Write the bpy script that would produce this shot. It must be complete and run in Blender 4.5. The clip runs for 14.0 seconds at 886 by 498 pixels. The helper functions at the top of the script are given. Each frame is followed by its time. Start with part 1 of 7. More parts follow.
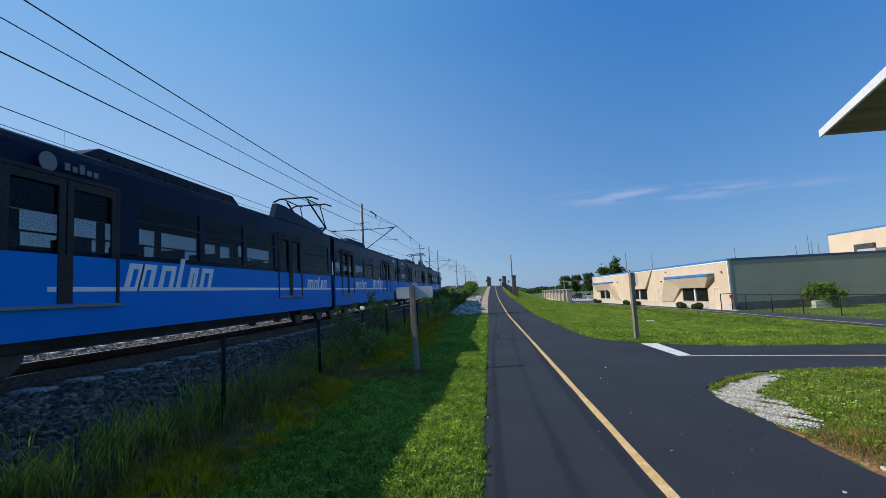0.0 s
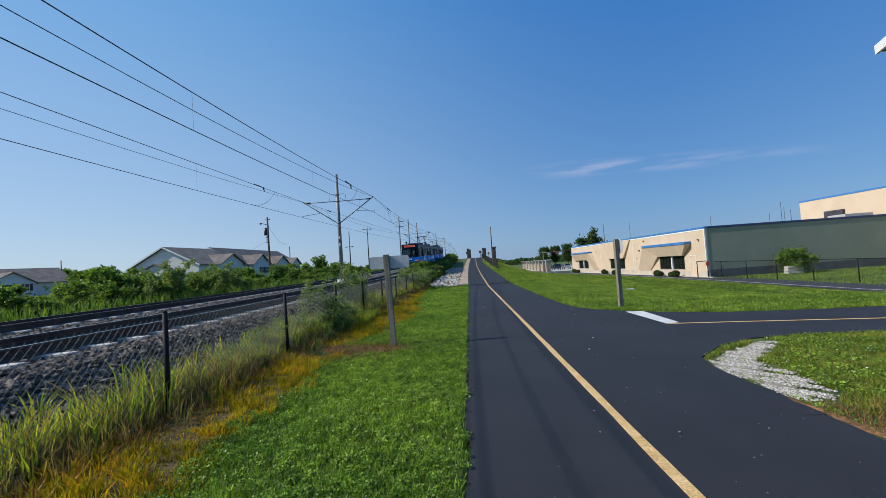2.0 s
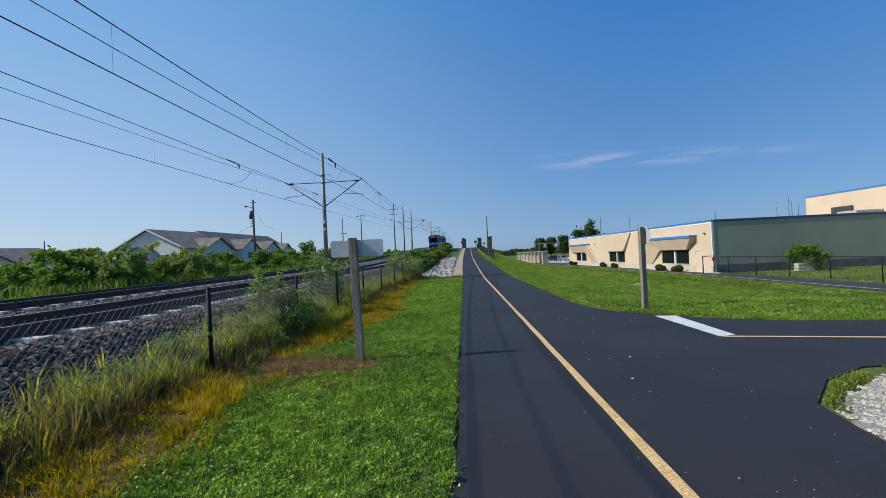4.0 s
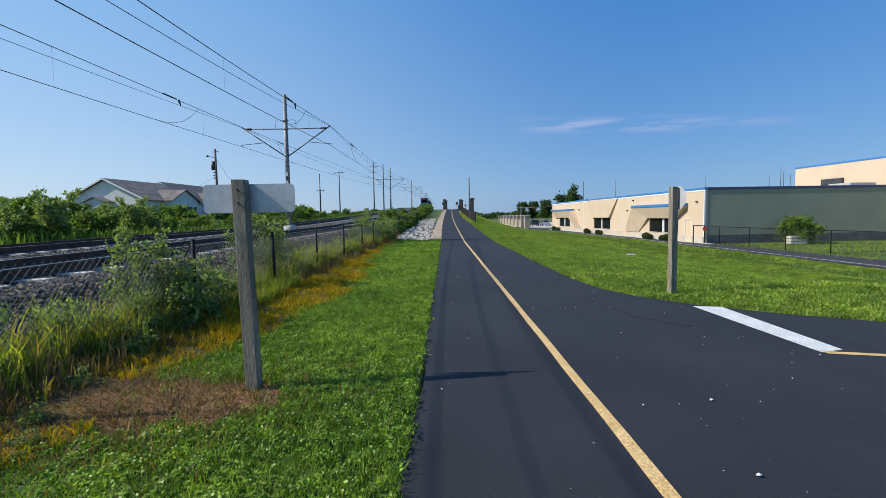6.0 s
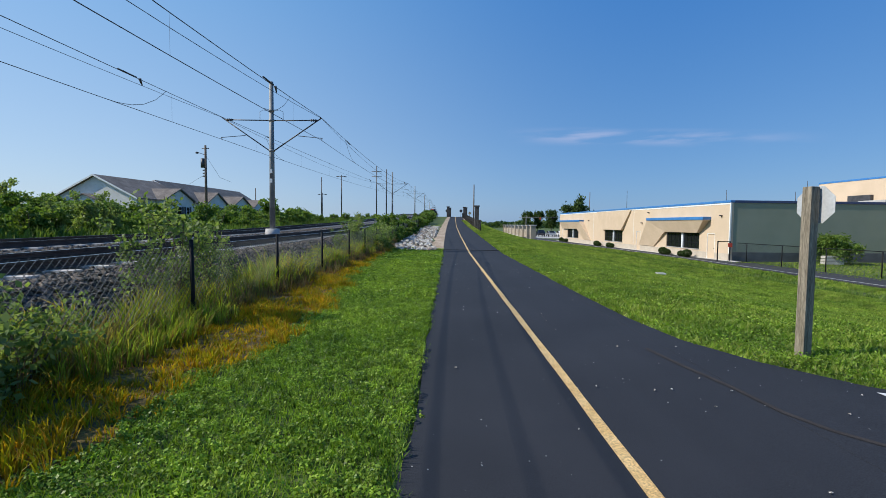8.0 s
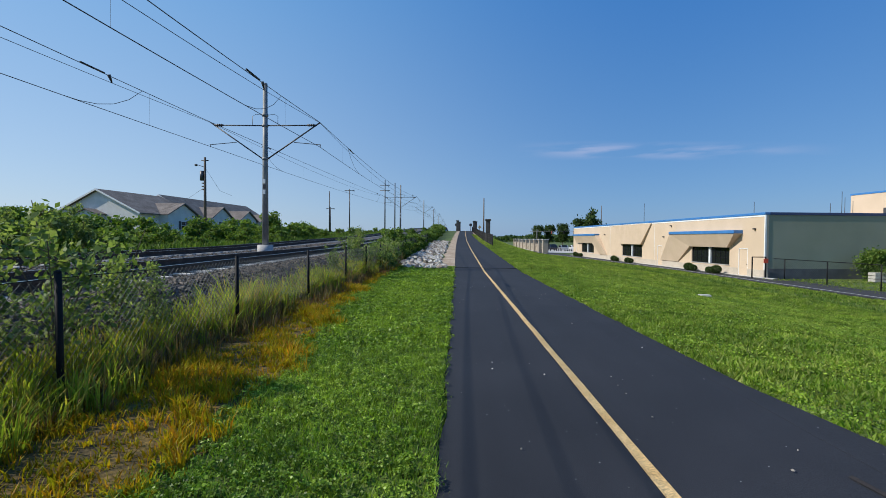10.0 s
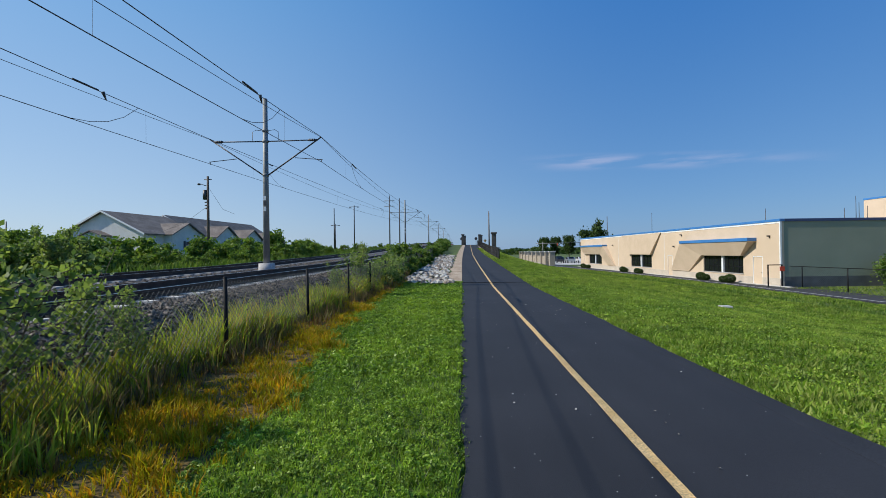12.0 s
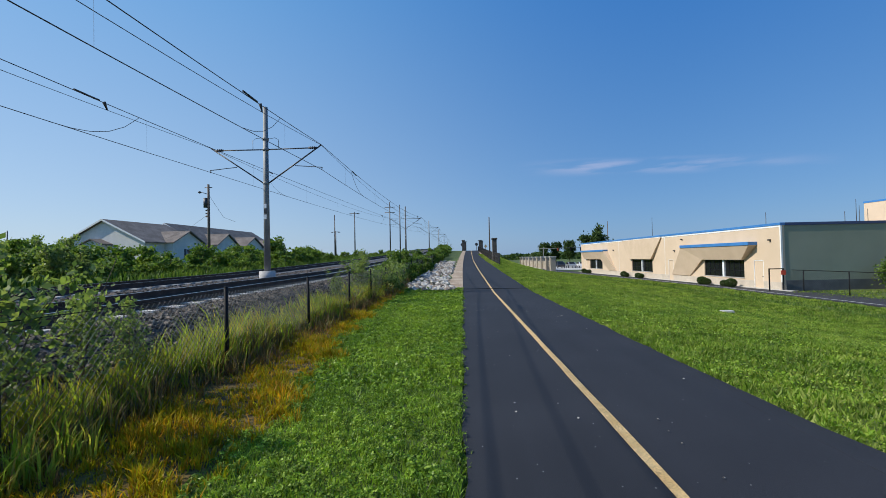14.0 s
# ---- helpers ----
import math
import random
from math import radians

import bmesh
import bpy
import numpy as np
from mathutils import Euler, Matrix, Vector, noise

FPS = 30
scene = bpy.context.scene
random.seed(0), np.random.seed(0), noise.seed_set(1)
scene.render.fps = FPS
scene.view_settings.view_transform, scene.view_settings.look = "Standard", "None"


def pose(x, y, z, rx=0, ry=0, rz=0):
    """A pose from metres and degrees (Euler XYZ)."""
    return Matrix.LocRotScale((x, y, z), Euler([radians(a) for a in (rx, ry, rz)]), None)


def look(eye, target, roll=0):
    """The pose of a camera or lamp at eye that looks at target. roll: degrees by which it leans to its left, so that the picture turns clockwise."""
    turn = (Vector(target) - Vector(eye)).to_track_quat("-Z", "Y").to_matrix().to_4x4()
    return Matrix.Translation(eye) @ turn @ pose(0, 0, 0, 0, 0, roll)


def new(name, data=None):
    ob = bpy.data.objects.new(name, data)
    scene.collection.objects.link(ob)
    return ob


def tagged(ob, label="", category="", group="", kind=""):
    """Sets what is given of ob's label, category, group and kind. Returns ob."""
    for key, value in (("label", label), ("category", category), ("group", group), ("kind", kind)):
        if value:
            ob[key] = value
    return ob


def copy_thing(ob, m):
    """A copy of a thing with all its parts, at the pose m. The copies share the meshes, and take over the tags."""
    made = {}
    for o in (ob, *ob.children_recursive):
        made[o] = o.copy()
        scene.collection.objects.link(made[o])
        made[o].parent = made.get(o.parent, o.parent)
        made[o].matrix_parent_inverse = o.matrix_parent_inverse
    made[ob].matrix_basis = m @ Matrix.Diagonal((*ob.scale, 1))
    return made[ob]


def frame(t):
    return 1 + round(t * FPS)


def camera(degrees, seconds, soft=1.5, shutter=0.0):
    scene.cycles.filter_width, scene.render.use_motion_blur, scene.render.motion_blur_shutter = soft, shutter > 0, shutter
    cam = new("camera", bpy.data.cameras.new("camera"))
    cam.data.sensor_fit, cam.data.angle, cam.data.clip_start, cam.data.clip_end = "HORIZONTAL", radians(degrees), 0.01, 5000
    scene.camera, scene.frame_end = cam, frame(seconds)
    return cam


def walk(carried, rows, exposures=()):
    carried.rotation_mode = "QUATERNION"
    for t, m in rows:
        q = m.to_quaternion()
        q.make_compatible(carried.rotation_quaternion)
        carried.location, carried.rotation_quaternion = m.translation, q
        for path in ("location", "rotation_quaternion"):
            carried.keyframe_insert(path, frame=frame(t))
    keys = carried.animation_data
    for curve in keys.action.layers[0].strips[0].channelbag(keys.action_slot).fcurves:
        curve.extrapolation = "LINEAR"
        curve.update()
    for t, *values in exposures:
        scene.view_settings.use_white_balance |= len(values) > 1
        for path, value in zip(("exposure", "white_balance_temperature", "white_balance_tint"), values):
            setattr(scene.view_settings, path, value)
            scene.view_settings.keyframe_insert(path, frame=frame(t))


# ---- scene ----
cam = camera(87.5, 14.0, soft=0.75)

PATH = [
    (0, (-1.373, -0.975, 1.692), (-1.556, 1.007, 1.891), -3.0),
    (0.5, (-1.415, -0.968, 1.674), (-1.519, 1.021, 1.858), -2.2),
    (1, (-1.479, -0.892, 1.683), (-1.57, 1.099, 1.852), -1.5),
    (1.5, (-1.408, -0.599, 1.666), (-1.504, 1.394, 1.811), -1.5),
    (2, (-1.386, -0.197, 1.613), (-1.49, 1.799, 1.691), -4.0),
    (4.5, (-1.372, 3.035, 1.602), (-1.43, 5.034, 1.624), -1.8),
    (5, (-1.313, 3.794, 1.583), (-1.331, 5.794, 1.566), -0.6),
    (5.5, (-1.309, 4.525, 1.593), (-1.316, 6.522, 1.473), -1.6),
    (6, (-1.267, 5.281, 1.596), (-1.275, 7.276, 1.457), -1.0),
    (6.5, (-1.3, 6.091, 1.602), (-1.314, 8.087, 1.472), -1.2),
    (7, (-1.258, 6.888, 1.603), (-1.269, 8.884, 1.481), -1.0),
    (7.5, (-1.252, 7.795, 1.573), (-1.264, 9.792, 1.462), -0.8),
    (8, (-1.255, 8.596, 1.594), (-1.274, 10.593, 1.487), 0.6),
    (10.5, (-1.451, 11.691, 1.649), (-1.522, 13.69, 1.621), 0.1),
    (11, (-1.476, 11.925, 1.639), (-1.555, 13.923, 1.627), -0.4),
    (12.5, (-1.494, 12.013, 1.665), (-1.574, 14.012, 1.691), -0.9),
    (13, (-1.498, 12.02, 1.693), (-1.578, 14.018, 1.726), -1.1),
    (14, (-1.49, 12.005, 1.679), (-1.573, 14.002, 1.72), -1.2),
]
walk(cam, [(t, look(eye, target, roll)) for t, eye, target, roll in PATH],
     exposures=((0.0, 0.0), (0.5, 0.05), (1.5, -0.07), (4.5, -0.05), (5.0, 0.05), (6.0, 0.1), (7.5, 0.05), (10.5, -0.05), (12.0, -0.07), (14.0, -0.03)))

# ---- world, sun, exposure ----
SUN = Vector((-2.0, -0.30, 1.63)).normalized()      # towards the sun
sun_el = math.asin(SUN.z)
world = bpy.data.worlds.new("sky")
scene.world = world
world.use_nodes = True
wt = world.node_tree
wt.nodes.clear()
sky = wt.nodes.new("ShaderNodeTexSky")
sky.sky_type, sky.sun_disc = "NISHITA", False
sky.sun_elevation, sky.sun_rotation = sun_el, math.atan2(SUN.x, SUN.y)
sky.air_density, sky.dust_density, sky.ozone_density, sky.altitude = 1.0, 0.6, 2.6, 150
w_bg = wt.nodes.new("ShaderNodeBackground")
w_bg.inputs["Strength"].default_value = 0.115
w_out = wt.nodes.new("ShaderNodeOutputWorld")
w_co = wt.nodes.new("ShaderNodeTexCoord")
w_xyz = wt.nodes.new("ShaderNodeSeparateXYZ")
wl = wt.links
wl.new(w_co.outputs["Generated"], w_xyz.inputs["Vector"])


def w_range(value, a, b, lo=0.0, hi=1.0, kind="SMOOTHSTEP"):
    r = wt.nodes.new("ShaderNodeMapRange")
    r.interpolation_type = kind
    r.inputs["From Min"].default_value, r.inputs["From Max"].default_value = a, b
    r.inputs["To Min"].default_value, r.inputs["To Max"].default_value = lo, hi
    wl.new(value, r.inputs["Value"])
    return r.outputs["Result"]


def w_mixed(fac, a, b, kind="MIX"):
    m = wt.nodes.new("ShaderNodeMixRGB")
    m.blend_type = kind
    for s, v in zip((m.inputs["Fac"], m.inputs["Color1"], m.inputs["Color2"]), (fac, a, b)):
        if isinstance(v, float):
            s.default_value = v
        elif isinstance(v, tuple):
            s.default_value = (*v, 1)
        else:
            wl.new(v, s)
    return m.outputs["Color"]


def w_times(a, b):
    m = wt.nodes.new("ShaderNodeMath")
    m.operation = "MULTIPLY"
    for s, v in zip(m.inputs, (a, b)):
        if isinstance(v, float):
            s.default_value = v
        else:
            wl.new(v, s)
    return m.outputs["Value"]


# humid summer air: paler towards the horizon and towards the sun's side
w_haze = w_mixed(w_range(w_xyz.outputs["X"], 0.45, -0.75), (0.85, 2.6, 5.5), (4.15, 5.55, 7.4))
w_high = w_mixed(w_range(w_xyz.outputs["X"], 0.45, -0.75), (0.10, 1.65, 5.5), (1.4, 4.0, 7.8))
w_grad = w_mixed(w_range(w_xyz.outputs["Z"], 0.0, 0.52, kind="LINEAR"), w_haze, w_high)
w_air = w_mixed(0.7, sky.outputs["Color"], w_grad)
# one thin streak of cirrus
w_map = wt.nodes.new("ShaderNodeMapping")
w_map.inputs["Scale"].default_value, w_map.inputs["Rotation"].default_value = (3.0, 3.0, 22.0), (0, 0, 0)
w_noise = wt.nodes.new("ShaderNodeTexNoise")
w_noise.inputs["Scale"].default_value, w_noise.inputs["Detail"].default_value = 2.4, 7.0
wl.new(w_co.outputs["Generated"], w_map.inputs["Vector"])
wl.new(w_map.outputs["Vector"], w_noise.inputs["Vector"])
def w_ratio(top):
    m = wt.nodes.new("ShaderNodeMath")
    m.operation = "DIVIDE"
    wl.new(w_xyz.outputs[top], m.inputs[0])
    wl.new(w_xyz.outputs["Y"], m.inputs[1])
    return m.outputs["Value"]


w_rise, w_side = w_ratio("Z"), w_ratio("X")
w_streak = w_times(w_range(w_rise, 0.166, 0.188), w_range(w_rise, 0.212, 0.190))
w_streak = w_times(w_streak, w_times(w_range(w_side, 0.10, 0.30), w_range(w_side, 0.85, 0.42)))
w_streak = w_times(w_streak, w_range(w_xyz.outputs["Y"], 0.2, 0.4))
w_cloud = w_times(w_times(w_range(w_noise.outputs["Fac"], 0.38, 0.62), w_streak), 0.42)
wl.new(w_mixed(w_cloud, w_air, (4.9, 5.1, 6.9)), w_bg.inputs["Color"])
wl.new(w_bg.outputs["Background"], w_out.inputs["Surface"])

sun_data = bpy.data.lights.new("sun", "SUN")
sun_data.energy, sun_data.angle, sun_data.color = 4.9, radians(0.53), (1.0, 0.94, 0.83)
sun = new("sun", sun_data)
sun.matrix_world = look((0, 0, 40), Vector((0, 0, 40)) - SUN)


# ---- materials ----
def node_mat(name):
    m = bpy.data.materials.new(name)
    m.use_nodes = True
    nt = m.node_tree
    return m, nt, nt.nodes["Principled BSDF"]


def noise_color(nt, scale, a, b, lo=0.35, hi=0.65, detail=5.0, coords="Object", stretch=None):
    co = nt.nodes.new("ShaderNodeTexCoord")
    src = co.outputs[coords]
    if stretch:
        mp = nt.nodes.new("ShaderNodeMapping")
        mp.inputs["Scale"].default_value = stretch
        nt.links.new(src, mp.inputs["Vector"])
        src = mp.outputs["Vector"]
    n = nt.nodes.new("ShaderNodeTexNoise")
    n.inputs["Scale"].default_value, n.inputs["Detail"].default_value = scale, detail
    nt.links.new(src, n.inputs["Vector"])
    r = nt.nodes.new("ShaderNodeValToRGB")
    r.color_ramp.elements[0].position, r.color_ramp.elements[1].position = lo, hi
    r.color_ramp.elements[0].color, r.color_ramp.elements[1].color = (*a, 1), (*b, 1)
    nt.links.new(n.outputs["Fac"], r.inputs["Fac"])
    return r.outputs["Color"], n.outputs["Fac"]


def mix_col(nt, kind, fac, a, b):
    m = nt.nodes.new("ShaderNodeMixRGB")
    m.blend_type = kind
    if isinstance(fac, float):
        m.inputs["Fac"].default_value = fac
    else:
        nt.links.new(fac, m.inputs["Fac"])
    for s, v in ((m.inputs["Color1"], a), (m.inputs["Color2"], b)):
        if isinstance(v, tuple):
            s.default_value = (*v, 1)
        else:
            nt.links.new(v, s)
    return m.outputs["Color"]


def bump(nt, bsdf, height, strength, distance):
    b = nt.nodes.new("ShaderNodeBump")
    b.inputs["Strength"].default_value, b.inputs["Distance"].default_value = strength, distance
    nt.links.new(height, b.inputs["Height"])
    nt.links.new(b.outputs["Normal"], bsdf.inputs["Normal"])


def surface(name, a, b, scale=3.0, rough=0.7, metal=0.0, fine=60.0, grit=0.25, depth=0.004, stretch=None):
    """A surface whose colour wanders from a to b at one scale, with finer grain over it."""
    m, nt, p = node_mat(name)
    c, _ = noise_color(nt, scale, a, b, stretch=stretch)
    g, gf = noise_color(nt, fine, (1 - grit,) * 3, (1 + grit,) * 3, stretch=stretch)
    c = mix_col(nt, "MULTIPLY", 1.0, c, g)
    nt.links.new(c, p.inputs["Base Color"])
    p.inputs["Roughness"].default_value, p.inputs["Metallic"].default_value = rough, metal
    if depth:
        bump(nt, p, gf, 0.5, depth)
    return m


def pieces(name, stops, rough=0.85, objects=False, fine=40.0, depth=0.003):
    """Stones and the like: each island (or object) takes its own colour."""
    m, nt, p = node_mat(name)
    if objects:
        rnd = nt.nodes.new("ShaderNodeObjectInfo").outputs["Random"]
    else:
        rnd = nt.nodes.new("ShaderNodeNewGeometry").outputs["Random Per Island"]
    r = nt.nodes.new("ShaderNodeValToRGB")
    els = r.color_ramp.elements
    for i, c in enumerate(stops):
        e = els[i] if i < 2 else els.new(0.5)
        e.color = (*c, 1)
    for i, e in enumerate(els):
        e.position = i / (len(stops) - 1)
    nt.links.new(rnd, r.inputs["Fac"])
    g, gf = noise_color(nt, fine, (0.75,) * 3, (1.2,) * 3)
    nt.links.new(mix_col(nt, "MULTIPLY", 1.0, r.outputs["Color"], g), p.inputs["Base Color"])
    p.inputs["Roughness"].default_value = rough
    bump(nt, p, gf, 0.4, depth)
    return m


def leafy(name, stops, thin=0.35, rough=0.5, patch=0.5, tuft=0.0):
    """Leaves and blades: a colour for each, patches over the ground, light through the thin blade."""
    m, nt, p = node_mat(name)
    rnd = nt.nodes.new("ShaderNodeNewGeometry").outputs["Random Per Island"]
    r = nt.nodes.new("ShaderNodeValToRGB")
    els = r.color_ramp.elements
    for i, c in enumerate(stops):
        e = els[i] if i < 2 else els.new(0.5)
        e.color = (*c, 1)
    for i, e in enumerate(els):
        e.position = i / (len(stops) - 1)
    nt.links.new(rnd, r.inputs["Fac"])
    g, _ = noise_color(nt, patch, (0.72, 0.78, 0.72), (1.22, 1.12, 1.1))
    col = mix_col(nt, "MULTIPLY", 1.0, r.outputs["Color"], g)
    if tuft:
        g, _ = noise_color(nt, tuft, (0.6, 0.62, 0.6), (1.32, 1.28, 1.2), 0.36, 0.64, 3.0)
        col = mix_col(nt, "MULTIPLY", 1.0, col, g)
    nt.links.new(col, p.inputs["Base Color"])
    p.inputs["Roughness"].default_value = rough
    p.inputs["Specular IOR Level"].default_value = 0.2
    tr = nt.nodes.new("ShaderNodeBsdfTranslucent")
    nt.links.new(mix_col(nt, "MULTIPLY", 1.0, col, (1.25, 1.3, 0.55)), tr.inputs["Color"])
    mx = nt.nodes.new("ShaderNodeMixShader")
    mx.inputs["Fac"].default_value = thin
    nt.links.new(p.outputs["BSDF"], mx.inputs[1])
    nt.links.new(tr.outputs["BSDF"], mx.inputs[2])
    nt.links.new(mx.outputs["Shader"], nt.nodes["Material Output"].inputs["Surface"])
    return m


def paint(name, a, b=None, rough=0.4, metal=0.0, coat=0.0, scale=2.0, grit=0.08):
    m = surface(name, a, b or tuple(min(1, c * 1.12) for c in a), scale, rough, metal, 45.0, grit, 0.0)
    m.node_tree.nodes["Principled BSDF"].inputs["Coat Weight"].default_value = coat
    return m


def glow(name, color, strength):
    m, nt, p = node_mat(name)
    p.inputs["Base Color"].default_value = (*color, 1)
    p.inputs["Emission Color"].default_value = (*color, 1)
    p.inputs["Emission Strength"].default_value = strength
    return m


def tinted_glass(name, tint, clear, rough=0.03):
    m, nt, p = node_mat(name)
    p.inputs["Base Color"].default_value = (0.01, 0.012, 0.014, 1)
    p.inputs["Roughness"].default_value = rough
    t = nt.nodes.new("ShaderNodeBsdfTransparent")
    t.inputs["Color"].default_value = (*tint, 1)
    mx = nt.nodes.new("ShaderNodeMixShader")
    mx.inputs["Fac"].default_value = clear
    nt.links.new(p.outputs["BSDF"], mx.inputs[1])
    nt.links.new(t.outputs["BSDF"], mx.inputs[2])
    nt.links.new(mx.outputs["Shader"], nt.nodes["Material Output"].inputs["Surface"])
    return m


def asphalt_mat(name, a, b):
    m, nt, p = node_mat(name)
    c, _ = noise_color(nt, 0.55, a, b, 0.3, 0.7)
    lanes, _ = noise_color(nt, 1.0, (0.92,) * 3, (1.07,) * 3, 0.35, 0.65, stretch=(2.2, 0.07, 1))
    g, gf = noise_color(nt, 120.0, (0.42,) * 3, (1.75,) * 3, 0.3, 0.75, 2.0)
    c = mix_col(nt, "MULTIPLY", 1.0, mix_col(nt, "MULTIPLY", 1.0, c, lanes), g)
    v = nt.nodes.new("ShaderNodeTexVoronoi")
    v.inputs["Scale"].default_value = 9.0
    co = nt.nodes.new("ShaderNodeTexCoord")
    nt.links.new(co.outputs["Object"], v.inputs["Vector"])
    r = nt.nodes.new("ShaderNodeValToRGB")          # pale chips pressed into the mat
    r.color_ramp.elements[0].position, r.color_ramp.elements[1].position = 0.045, 0.06
    r.color_ramp.elements[0].color, r.color_ramp.elements[1].color = (1, 1, 1, 1), (0, 0, 0, 1)
    nt.links.new(v.outputs["Distance"], r.inputs["Fac"])
    sel = nt.nodes.new("ShaderNodeMath")
    sel.operation = "GREATER_THAN"
    sel.inputs[1].default_value = 0.58
    sep = nt.nodes.new("ShaderNodeSeparateColor")
    nt.links.new(v.outputs["Color"], sep.inputs["Color"])
    nt.links.new(sep.outputs["Red"], sel.inputs[0])
    mul = nt.nodes.new("ShaderNodeMath")
    mul.operation = "MULTIPLY"
    nt.links.new(r.outputs["Color"], mul.inputs[0])
    nt.links.new(sel.outputs["Value"], mul.inputs[1])
    c = mix_col(nt, "MIX", mul.outputs["Value"], c, (0.36, 0.34, 0.32))
    nt.links.new(c, p.inputs["Base Color"])
    p.inputs["Roughness"].default_value = 0.82
    p.inputs["Specular IOR Level"].default_value = 0.35
    bump(nt, p, gf, 0.6, 0.003)
    return m


M = {}
M["asphalt"] = asphalt_mat("asphalt", (0.0165, 0.0175, 0.0215), (0.025, 0.026, 0.031))
M["seam"] = surface("seam_stain", (0.022, 0.016, 0.013), (0.034, 0.026, 0.021), 6, 0.9, 0, 90, 0.4)
M["drive"] = surface("old_asphalt", (0.022, 0.022, 0.025), (0.034, 0.034, 0.037), 0.8, 0.95, 0, 90, 0.35)
M["soil"] = surface("turf_soil", (0.035, 0.06, 0.010), (0.10, 0.14, 0.02), 0.35, 0.95, 0, 22, 0.5, 0.02)
M["yellow_line"] = surface("yellow_line", (0.58, 0.36, 0.13), (0.68, 0.46, 0.20), 5, 0.7, 0, 70, 0.35)
M["white_line"] = surface("white_line", (0.56, 0.55, 0.52), (0.68, 0.67, 0.64), 4, 0.7, 0, 70, 0.25)
M["concrete"] = surface("concrete", (0.42, 0.40, 0.36), (0.55, 0.52, 0.47), 2, 0.9, 0, 50, 0.2)
M["ballast"] = pieces("ballast_stone", [(0.022, 0.018, 0.014), (0.10, 0.076, 0.056), (0.045, 0.036, 0.028), (0.27, 0.21, 0.155)])
M["ballast_bed"] = surface("ballast_bed", (0.035, 0.03, 0.032), (0.10, 0.088, 0.085), 9, 0.95, 0, 30, 0.6, 0.03)
M["riprap"] = pieces("pale_rock", [(0.20, 0.17, 0.14), (0.40, 0.37, 0.33), (0.28, 0.22, 0.17), (0.52, 0.50, 0.46)])
M["gravel"] = pieces("gravel", [(0.22, 0.20, 0.17), (0.46, 0.43, 0.38), (0.33, 0.29, 0.24), (0.56, 0.53, 0.48)])
M["dirt"] = surface("bare_dirt", (0.10, 0.048, 0.016), (0.23, 0.12, 0.045), 3.5, 0.95, 0, 30, 0.45, 0.02)
M["sand"] = surface("sandy_verge", (0.30, 0.21, 0.13), (0.46, 0.36, 0.26), 1.2, 0.95, 0, 30, 0.35, 0.01)
M["grass"] = leafy("lawn_blades", [(0.05, 0.105, 0.012), (0.115, 0.23, 0.02), (0.195, 0.335, 0.03), (0.31, 0.44, 0.07)], 0.35, 0.4, tuft=7.0)
M["far_grass"] = leafy("meadow_blades", [(0.10, 0.195, 0.016), (0.155, 0.28, 0.027), (0.21, 0.335, 0.04), (0.31, 0.36, 0.10)], 0.4, tuft=2.2)
M["yellow_grass"] = leafy("yellow_blades", [(0.30, 0.27, 0.012), (0.46, 0.34, 0.015), (0.50, 0.24, 0.02), (0.26, 0.30, 0.015)], 0.45, patch=1.3, tuft=6.0)
M["tall_grass"] = leafy("tall_blades", [(0.17, 0.28, 0.025), (0.30, 0.42, 0.05), (0.40, 0.48, 0.08), (0.38, 0.26, 0.09)], 0.5, patch=1.0, tuft=5.0)
M["dry_grass"] = leafy("dry_stems", [(0.24, 0.13, 0.05), (0.36, 0.20, 0.08), (0.18, 0.10, 0.05)], 0.3)
M["leaf"] = leafy("shrub_leaves", [(0.045, 0.10, 0.018), (0.09, 0.175, 0.03), (0.14, 0.24, 0.045), (0.21, 0.28, 0.07)], 0.42)
M["corner_grass"] = leafy("corner_blades", [(0.07, 0.14, 0.014), (0.14, 0.23, 0.025), (0.22, 0.31, 0.04), (0.30, 0.26, 0.08)], 0.35, patch=1.6, tuft=6.0)
M["seed_grass"] = leafy("seed_heads", [(0.22, 0.13, 0.09), (0.30, 0.19, 0.12), (0.16, 0.12, 0.07), (0.26, 0.24, 0.08)], 0.4, patch=1.5)
M["thatch"] = surface("thatch", (0.055, 0.036, 0.010), (0.15, 0.095, 0.018), 2.5, 0.95, 0, 26, 0.5, 0.02)
M["gravel_bed"] = surface("gravel_bed", (0.19, 0.165, 0.12), (0.37, 0.335, 0.275), 7, 0.95, 0, 70, 0.5, 0.012)
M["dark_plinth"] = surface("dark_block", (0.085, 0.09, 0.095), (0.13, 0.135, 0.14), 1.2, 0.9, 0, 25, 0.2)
M["cream_plinth"] = surface("cream_block", (0.44, 0.38, 0.31), (0.52, 0.45, 0.37), 1.2, 0.9, 0, 25, 0.15)
M["sapling_leaf"] = leafy("sapling_leaves", [(0.09, 0.15, 0.05), (0.15, 0.23, 0.07), (0.22, 0.30, 0.11), (0.30, 0.36, 0.16)], 0.5)
M["dark_leaf"] = leafy("dark_leaves", [(0.025, 0.05, 0.016), (0.045, 0.085, 0.022), (0.07, 0.115, 0.03)], 0.3)
M["bark"] = surface("bark", (0.09, 0.065, 0.045), (0.17, 0.13, 0.10), 6, 0.95, 0, 40, 0.4, 0.01)
M["old_wood"] = surface("weathered_timber", (0.15, 0.125, 0.09), (0.27, 0.235, 0.18), 3, 0.9, 0, 26, 0.4, 0.006, (6, 6, 0.45))
